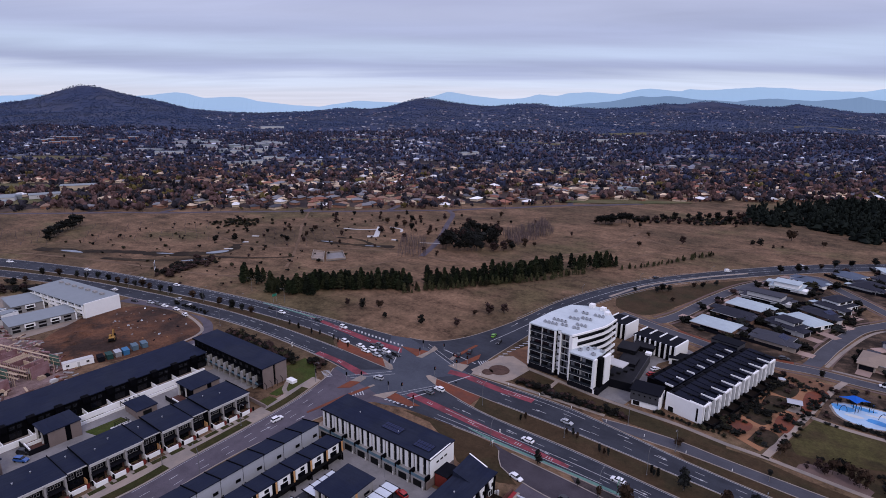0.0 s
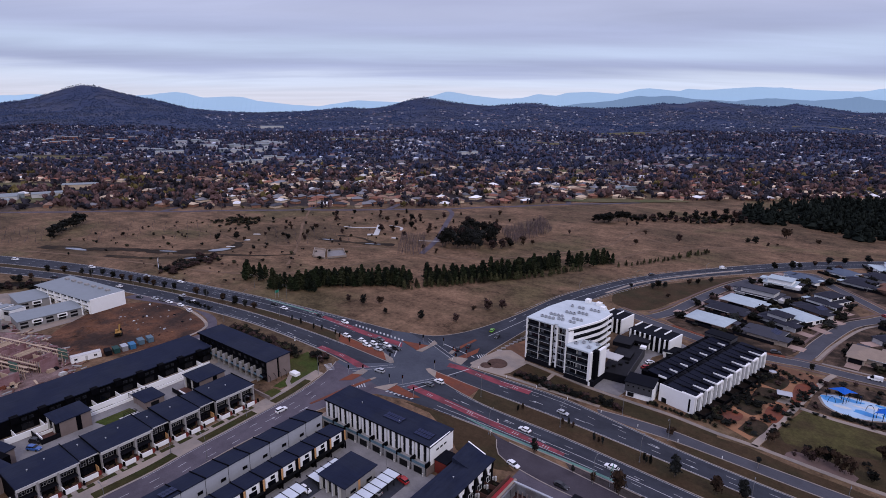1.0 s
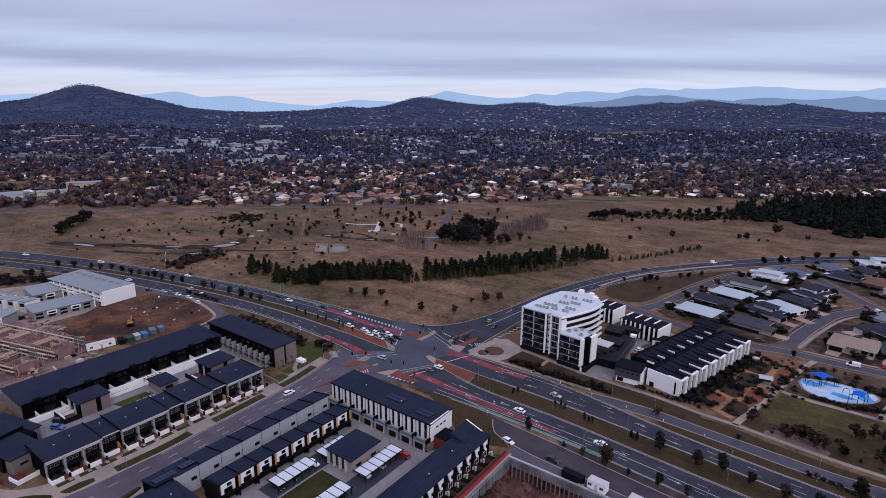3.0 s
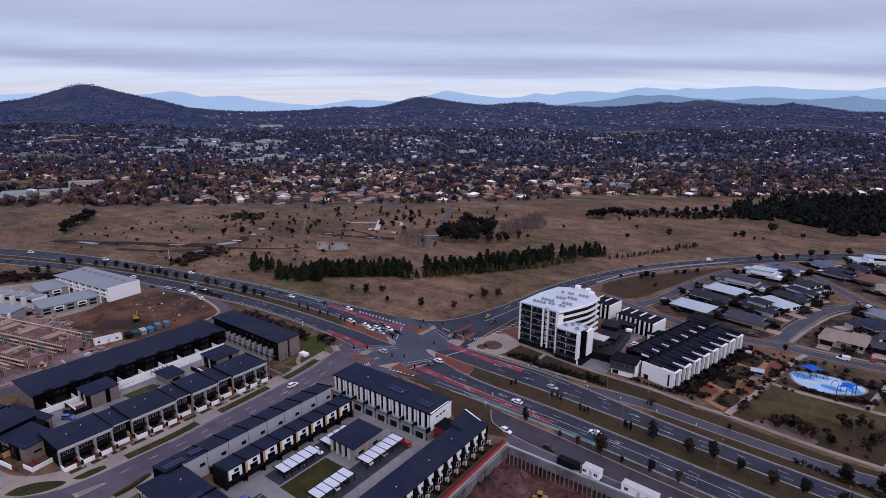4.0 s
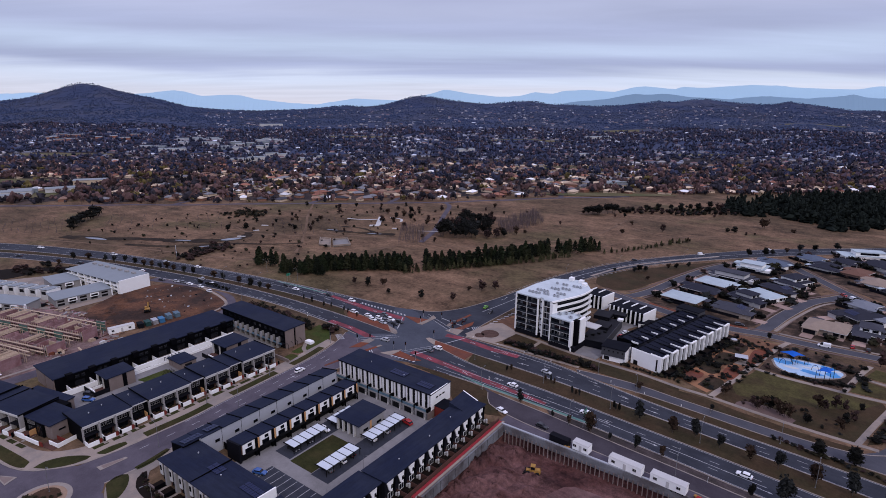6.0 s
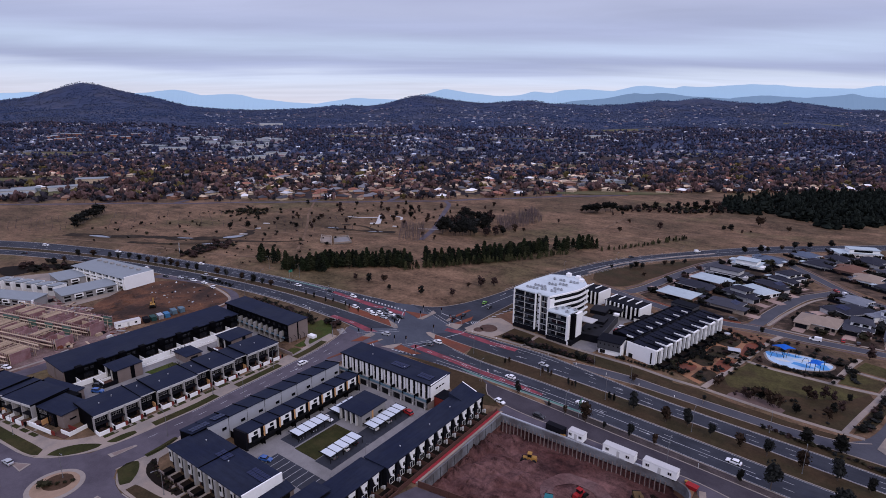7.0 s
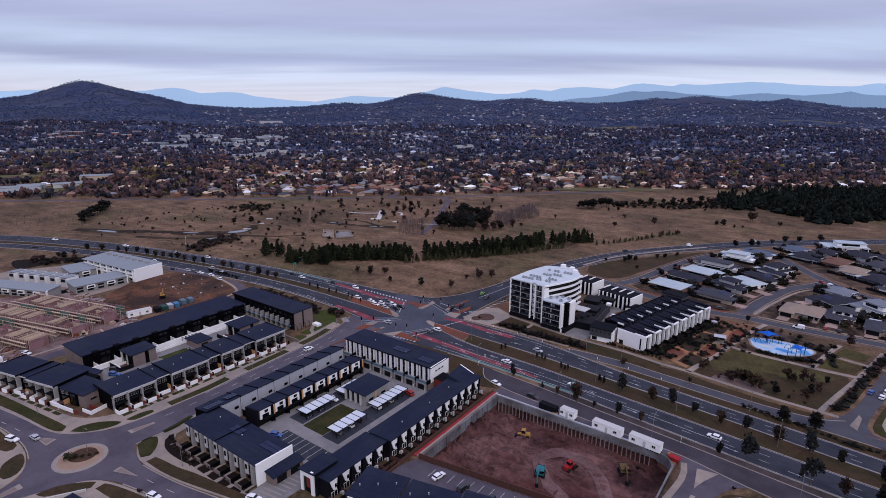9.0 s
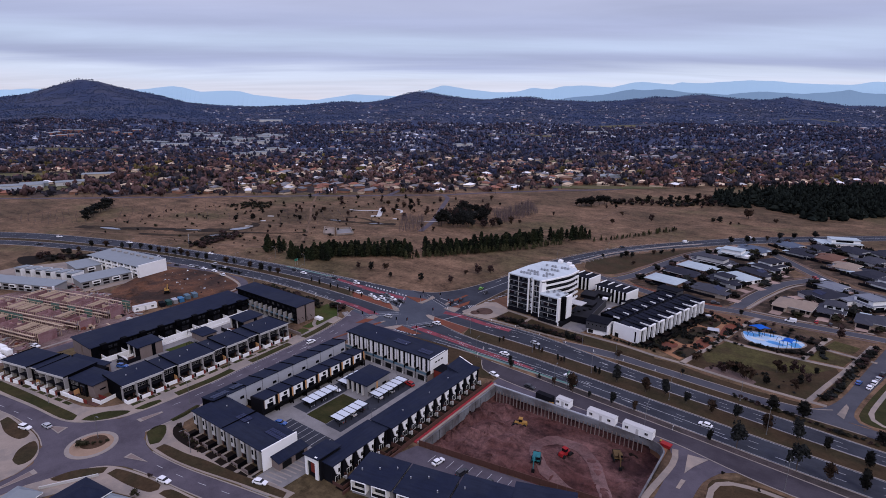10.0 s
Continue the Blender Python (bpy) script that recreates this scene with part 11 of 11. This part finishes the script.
def car_meshes(kind):
    h = {"sedan": 1.0, "suv": 1.18, "van": 1.5, "ute": 1.1}[kind]
    L = {"sedan": 4.6, "suv": 4.7, "van": 5.3, "ute": 5.3}[kind] / 2
    deck = 0.92 * h if kind != "van" else 1.0
    body = loft(Shape(), [section(-L, 0.78, 0.35, deck * 0.88), section(-L + 0.25, 0.88, 0.25, deck), section(0, 0.91, 0.22, deck), section(L - 1.0, 0.9, 0.24, deck * 0.96), section(L - 0.2, 0.84, 0.28, deck * 0.8), section(L, 0.74, 0.34, deck * 0.66)])
    top = 1.46 * h if kind != "van" else 2.1
    c0, c1 = {"sedan": (-1.75, 1.0), "suv": (-2.2, 0.95), "van": (-2.55, 1.75), "ute": (-0.6, 1.1)}[kind]
    glass_s = loft(Shape(), [section(c0, 0.78, deck - 0.05, deck + 0.05), section(c0 + 0.4, 0.78, deck - 0.05, top - 0.07), section(c1 - 0.75, 0.78, deck - 0.05, top - 0.05), section(c1, 0.76, deck - 0.05, deck + 0.04)])
    roof = loft(Shape(), [section(c0 + 0.3, 0.74, top - 0.16, top - 0.06), section(c0 + 0.6, 0.79, top - 0.14, top), section(c1 - 0.95, 0.79, top - 0.14, top), section(c1 - 0.6, 0.73, top - 0.2, top - 0.08)])
    if kind == "van":
        roof = loft(Shape(), [section(c0 - 0.05, 0.86, deck - 0.05, top - 0.05), section(c0 + 0.1, 0.88, deck - 0.05, top), section(c1 - 1.3, 0.86, deck - 0.05, top), section(c1 - 1.2, 0.8, deck, top - 0.1)])
    return body, glass_s, roof, L, deck


WHEEL = Shape().tube((0, -0.11, 0), (0, 0.11, 0), 0.33, 0.33, 12).mesh("wheel", M_TYRE)
CAR_CACHE = {}


def car(x, y, heading, paint="white", kind="sedan", z=0.06, group="cars on the road", where="standing on the asphalt"):
    """A car with body, roof, windows, wheels and lamps."""
    key = (paint, kind)
    if key not in CAR_CACHE:
        word = {"sedan": "sedan", "suv": "hatchback wagon", "van": "van", "ute": "pickup"}[kind]
        c = thing("car" if kind != "van" else "van", (x, y, z), heading, f"{paint} {word} {where}", "car", group)
        body, gl, roof, L, deck = car_meshes(kind)
        part("body", body, CAR_PAINT[paint], c)
        part("window_band", gl, M_GLASS, c)
        part("roof", roof, CAR_PAINT[paint], c)
        for sx in (-L + 0.85, L - 0.95):
            for sy in (-0.8, 0.8):
                w = part("wheel", WHEEL, M_TYRE, c, at=(sx, sy, 0.33))
        for sy in (-0.58, 0.58):
            part("headlight", Shape().box(L - 0.12, sy - 0.16, deck * 0.52, L + 0.02, sy + 0.16, deck * 0.64), M_HEADLIGHT, c)
            part("taillight", Shape().box(-L - 0.02, sy - 0.16, deck * 0.6, -L + 0.1, sy + 0.16, deck * 0.78), M_TAILLIGHT, c)
        CAR_CACHE[key] = c
        return c
    c = copy_thing(CAR_CACHE[key], pose(x, y, z, 0, 0, heading))
    c["group"] = group
    return c


for x, y, hd, paint, kind in ((-184, 171, -2, "white", "suv"), (-174.5, 171.8, -2, "white", "sedan"), (-168.8, 169.4, -2, "white", "sedan"), (-169, 175.2, -2, "black", "suv"), (-167, 172.4, -2, "white", "suv"), (-161.5, 169.2, -2, "silver", "sedan"), (-161, 174.8, -2, "white", "suv"), (-155.6, 171.6, -2, "black", "sedan"), (-155, 174.8, -2, "black", "suv"), (-162, 172, -2, "grey", "suv"), (-168.5, 178.2, -2, "grey", "sedan"),
                              (-198, 183, -2, "white", "suv"), (-216, 182, -1, "black", "sedan"), (-146, 153.5, 186, "silver", "suv"), (-122, 157, 176, "grey", "sedan"), (-120, 161.2, 176, "white", "suv"), (-132, 192, 118, "black", "suv"), (-130, 198, 110, "black", "sedan"), (-131, 221, 100, "green", "sedan"), (-125, 216, -80, "black", "sedan"),
                              (-69, 170, -4, "silver", "sedan"), (-75, 151.5, 176, "white", "sedan"), (-43, 149.4, 175, "white", "sedan"), (10, 144.6, 175, "white", "sedan"), (-153.4, 108, 89, "white", "suv"), (-173, 7.5, 186, "silver", "sedan"), (-113, 16.6, 14, "white", "sedan"), (-240, 177, 6, "white", "sedan"), (-290, 152, 190, "white", "sedan"), (-304, 153.5, 192, "silver", "suv")):
    car(x, y, hd, paint, kind)
for x, y, hd, paint, kind in ((-331, 167, 14, "white", "sedan"), (-360, 160, 17, "silver", "suv"), (-410, 147, 22, "white", "suv"), (-405, 122, 205, "black", "sedan"), (-475, 122, 30, "white", "suv"), (-460, 103, 208, "black", "sedan"), (-520, 82, 216, "white", "sedan"), (-352, 139, 196, "white", "sedan"), (-300, 143.2, 10, "white", "sedan"), (-306, 142.4, 10, "grey", "suv"), (-312, 141, 12, "silver", "sedan"), (-290, 144.5, 4, "white", "sedan"), (-322, 137, 14, "black", "sedan"), (-278, 142.8, 176, "white", "suv"), (-250, 178, 4, "black", "sedan"), (-96, 372, 58, "black", "sedan"), (-60, 420, 52, "white", "van"), (-20, 470, 50, "white", "sedan")):
    car(x, y, hd, paint, kind)
for x, y, hd, paint, kind in ((-68.5, 131.8, -12, "white", "sedan"), (-52, 131.6, -4, "black", "sedan"), (-177.5, 2.6, 20, "white", "suv"), (-89.5, 33, 20, "white", "sedan"), (-53, 72, 80, "white", "sedan"), (-44, 72, 82, "black", "suv"), (-35.5, 72.2, 82, "black", "ute"), (-110, 56.5, 20, "blue", "sedan"), (-111.6, 70.5, 0, "black", "sedan"), (-111.6, 76.2, 0, "black", "suv"), (-111.8, 84.2, 0, "white", "sedan"), (-94.6, 70, 180, "grey", "sedan"), (-94.6, 75.5, 180, "white", "suv"), (-95, 90, 180, "white", "sedan"), (-94.6, 96, 180, "silver", "suv"), (-91.5, 104.8, 170, "red", "suv"), (-111.4, 89.5, 0, "grey", "suv"), (-94.8, 79.5, 180, "black", "sedan"),
                              (-56, 233, 60, "white", "sedan"), (-56, 227, 60, "red", "sedan"), (-63.5, 212.5, 60, "red", "suv"), (-62, 217, 60, "black", "suv"), (-46, 255, 60, "silver", "suv"), (-22, 275.5, -8, "white", "van"), (25, 274.6, 180, "white", "van"), (57.2, 212.4, 75, "white", "sedan"), (58.8, 218, 75, "white", "suv"), (60.2, 223.6, 75, "silver", "sedan"), (61.8, 229.4, 75, "black", "suv"), (36, 364, -50, "white", "van"), (31, 371, -50, "red", "sedan"), (-12, 279.5, 20, "black", "suv"), (53.6, 214.6, 75, "blue", "sedan"), (-198, 44, 30, "blue", "suv"), (-202, 46, 30, "black", "suv"), (36, 281.5, 90, "red", "sedan"), (42, 281.5, 90, "black", "sedan"), (-236, 22, 20, "white", "van"), (-250, 30, 15, "white", "sedan"), (-244, 21, 12, "white", "sedan")):
    car(x, y, hd, paint, kind, 0.1, "parked cars")


# ---- street furniture ----
M_LAMP_GREY = material("weathered_lamp_steel", (0.17, 0.17, 0.175), 0.6, 0.15, 0.5, 4.0, metal=0.3)


def street_lamp(x, y, heading, h=9.0, double=False):
    l = thing("street_lamp", (x, y, 0.05), heading, "tall galvanised street lamp with a curved arm", "street lamp", "street lamps")
    part("pole", Shape().tube((0, 0, 0), (0, 0, h * 0.85), 0.09, 0.06, 8), M_LAMP_GREY, l)
    part("base", Shape().tube((0, 0, 0), (0, 0, 0.3), 0.22, 0.2, 8), M_LAMP_GREY, l)
    for s in ((1, -1) if double else (1,)):
        part("arm", Shape().tube((0, 0, h * 0.85), (0.7 * s, 0, h * 0.97), 0.06, 0.05, 6).tube((0.7 * s, 0, h * 0.97), (2.2 * s, 0, h), 0.05, 0.04, 6), M_LAMP_GREY, l)
        part("lamp_head", Shape().solid([(1.9 * s, -0.16, h - 0.06), (2.8 * s, -0.12, h - 0.04), (2.8 * s, 0.12, h - 0.04), (1.9 * s, 0.16, h - 0.06)], [(1.9 * s, -0.12, h + 0.08), (2.7 * s, -0.08, h + 0.08), (2.7 * s, 0.08, h + 0.08), (1.9 * s, 0.12, h + 0.08)]), M_LAMP_GREY, l)
    return l


lamp_1 = street_lamp(-253, 189, -90)
LAMPS = [(-233, 168.5, 90), (-262, 166, 90), (-290, 160.5, 90), (-318, 154.5, 90), (-350, 146.5, 90), (-385, 137, 90), (-205, 168.5, 90), (-100, 162, 90), (-66, 161, 90), (-37, 158, 90), (-5, 155, 90), (28, 151.5, 90), (62, 148, 90), (-51, 182.5, -90), (-33, 176, -90), (17, 171, -90), (-118, 300, 90), (-98, 345, 80), (-66, 392, 60), (36, 122.5, 90), (-7, 131, 90), (-45, 138.6, 90), (-84, 142, 90), (-161, 70, 0), (-160.5, 98, 0), (-148, 75, 180), (-148, 45, 180), (-151.5, 14.8, 0), (-190, 14, -90), (-120, 29, -90), (-250, 146, 90), (-165, 136, 0), (-285, 189.5, -90)]
for x, y, hd in LAMPS:
    copy_thing(lamp_1, pose(x, y, 0.05, 0, 0, hd))
for x, y in ((-86, 77), (-101, 108), (-119.5, 62), (-84, 60)):
    copy_thing(lamp_1, pose(x, y, 0.05, 0, 0, 30) @ Matrix.Scale(0.55, 4)).scale = (0.55, 0.55, 0.55)


def traffic_light(x, y, heading):
    t = thing("traffic_light", (x, y, 0.15), heading, "black traffic light on a grey pole", "traffic light", "traffic lights")
    part("pole", Shape().tube((0, 0, 0), (0, 0, 3.6), 0.09, 0.08, 8), M_STEEL, t)
    part("target_board", Shape().box(-0.08, -0.4, 2.5, 0.0, 0.4, 4.1), M_BLACK, t)
    head = part("signal_head", Shape().box(0, -0.18, 2.7, 0.25, 0.18, 3.9), M_BLACK, t)
    for z, m in ((3.65, M_TAILLIGHT), (3.3, M_YELLOW), (2.95, M_LEAF_OLIVE)):
        part("lens", Shape().tube((0.25, 0, z), (0.3, 0, z), 0.12, 0.12, 10), m, head)
    return t


tl = traffic_light(-150, 188.5, 180)
for x, y, hd in ((-140, 191.5, 250), (-130.5, 186, 0), (-129, 170, 0), (-136, 148.5, 70), (-150.5, 148, 180), (-149, 163.5, 180), (-167, 138, 100), (-124, 187, 0), (-155, 144, 90), (-121, 146, 0), (-146, 181, 180), (-131, 151, 0), (-125.5, 181, 290)):
    copy_thing(tl, pose(x, y, 0.15, 0, 0, hd))


def sign(x, y, heading, w, h, z, mat, label, posts=1):
    s = thing("road_sign", (x, y, 0.05), heading, label, "road sign", "road signs")
    for k in range(posts):
        px = 0 if posts == 1 else (-w * 0.35 + w * 0.7 * k)
        part("post", Shape().tube((px, 0, 0), (px, 0, z + h), 0.06, 0.06, 6), M_STEEL, s)
    part("board", Shape().box(-w / 2, -0.09, z, w / 2, -0.05, z + h), mat, s)
    part("bar", Shape().box(-w * 0.35, -0.1, z + h * 0.3, w * 0.35, -0.092, z + h * 0.7), M_CHARCOAL if mat is not M_GREEN_SIGN else M_PAINT, s)


M_GREEN_SIGN = material("green_sign", (0.02, 0.16, 0.10), 0.5, 0.08, 0.5, 4.0)
sign(-368, 172, 150, 8, 5.5, 3.0, M_WHITE, "large white billboard on posts in the grass", 2)
sign(-40.5, 141.5, 95, 3.6, 2.0, 4.4, M_GREEN_SIGN, "green road sign over the bicycle lane", 2)
sign(-85, 150, 0, 0.6, 1.2, 0.4, M_WHITE, "small white sign beside the lane")
sign(-83, 141.6, 90, 0.7, 0.9, 1.4, M_WHITE, "small white sign at the slip road")
sign(-200, 152, 90, 0.6, 2.2, 0.3, M_WHITE, "narrow white sign beside the avenue")
sign(1.5, 134.5, 95, 0.7, 1.6, 0.4, M_WHITE, "small white sign on the verge")
sign(-6, 177.6, 95, 0.5, 1.4, 0.4, M_YELLOW, "small yellow sign on the verge")
sign(-258, 186, -90, 3.0, 1.6, 3.4, M_GREEN_SIGN, "green direction sign beside the avenue", 2)
sign(-20, 127.6, 95, 0.6, 1.0, 1.2, M_YELLOW, "small yellow site sign")
for k in range(9):
    whole("bollard", Shape().disc(0, 0, 0, 0.9, 0.12, 8).disc(0, 0, 0.9, 1.0, 0.13, 8, 0.06), M_WHITE, "white roadside marker post", "bollard", "marker posts", at=(-128 + 14 * k, 182 + (0 if k < 4 else -1.2 * (k - 3)), 0.05))


# tall power poles at the suburb's edge
def power_pole(x, y, h=16):
    p = thing("power_pole", (x, y, height(x, y)), 36, "wooden power pole at the suburb's edge", "power pole", "power poles")
    part("pole", Shape().tube((0, 0, -0.5), (0, 0, h), 0.22, 0.14, 6), M_BARK, p)
    part("cross_arm", Shape().box(-1.6, -0.08, h - 1.2, 1.6, 0.08, h - 1.0), M_BARK, p)
    return p


pp = power_pole(*to_world(585, -240))
for d, r in ((590, -215), (600, -140), (604, -60), (612, 20), (616, 70), (640, 120), (655, 160), (578, -320), (574, -400)):
    x, y = to_world(d, r)
    copy_thing(pp, pose(x, y, height(x, y), 0, 0, 36))
edge = smooth([to_world(np.interp(r, FRONT_R, FRONT_D) - 6, r) for r in (-600, -467, -296, -164, 3, 120, 240)], 12)
s = Shape()
a, b = offset(edge, 3.5), offset(edge, -3.5)
for i in range(len(a) - 1):
    s.face(*[(p[0], p[1], height(*p) + 0.15) for p in (b[i], b[i + 1], a[i + 1], a[i])])
tagged(new("road_suburb", s.mesh("road_suburb", M_ASPHALT_OLD)), "asphalt street along the suburb's edge", "road", kind="structure")
for r0, dd in ((-150, 60), (-60, 70), (150, 80), (-300, 60)):
    d0 = float(np.interp(r0, FRONT_R, FRONT_D)) - 4
    s = Shape()
    line = [to_world(d0 + k, r0 + k * 0.3) for k in range(0, dd, 8)]
    a, b = offset(line, 3.2), offset(line, -3.2)
    for i in range(len(a) - 1):
        s.face(*[(p[0], p[1], height(*p) + 0.17) for p in (b[i], b[i + 1], a[i + 1], a[i])])
    tagged(new("road_suburb", s.mesh("road_suburb", M_ASPHALT_OLD)), "asphalt street running into the suburb", "road", kind="structure")
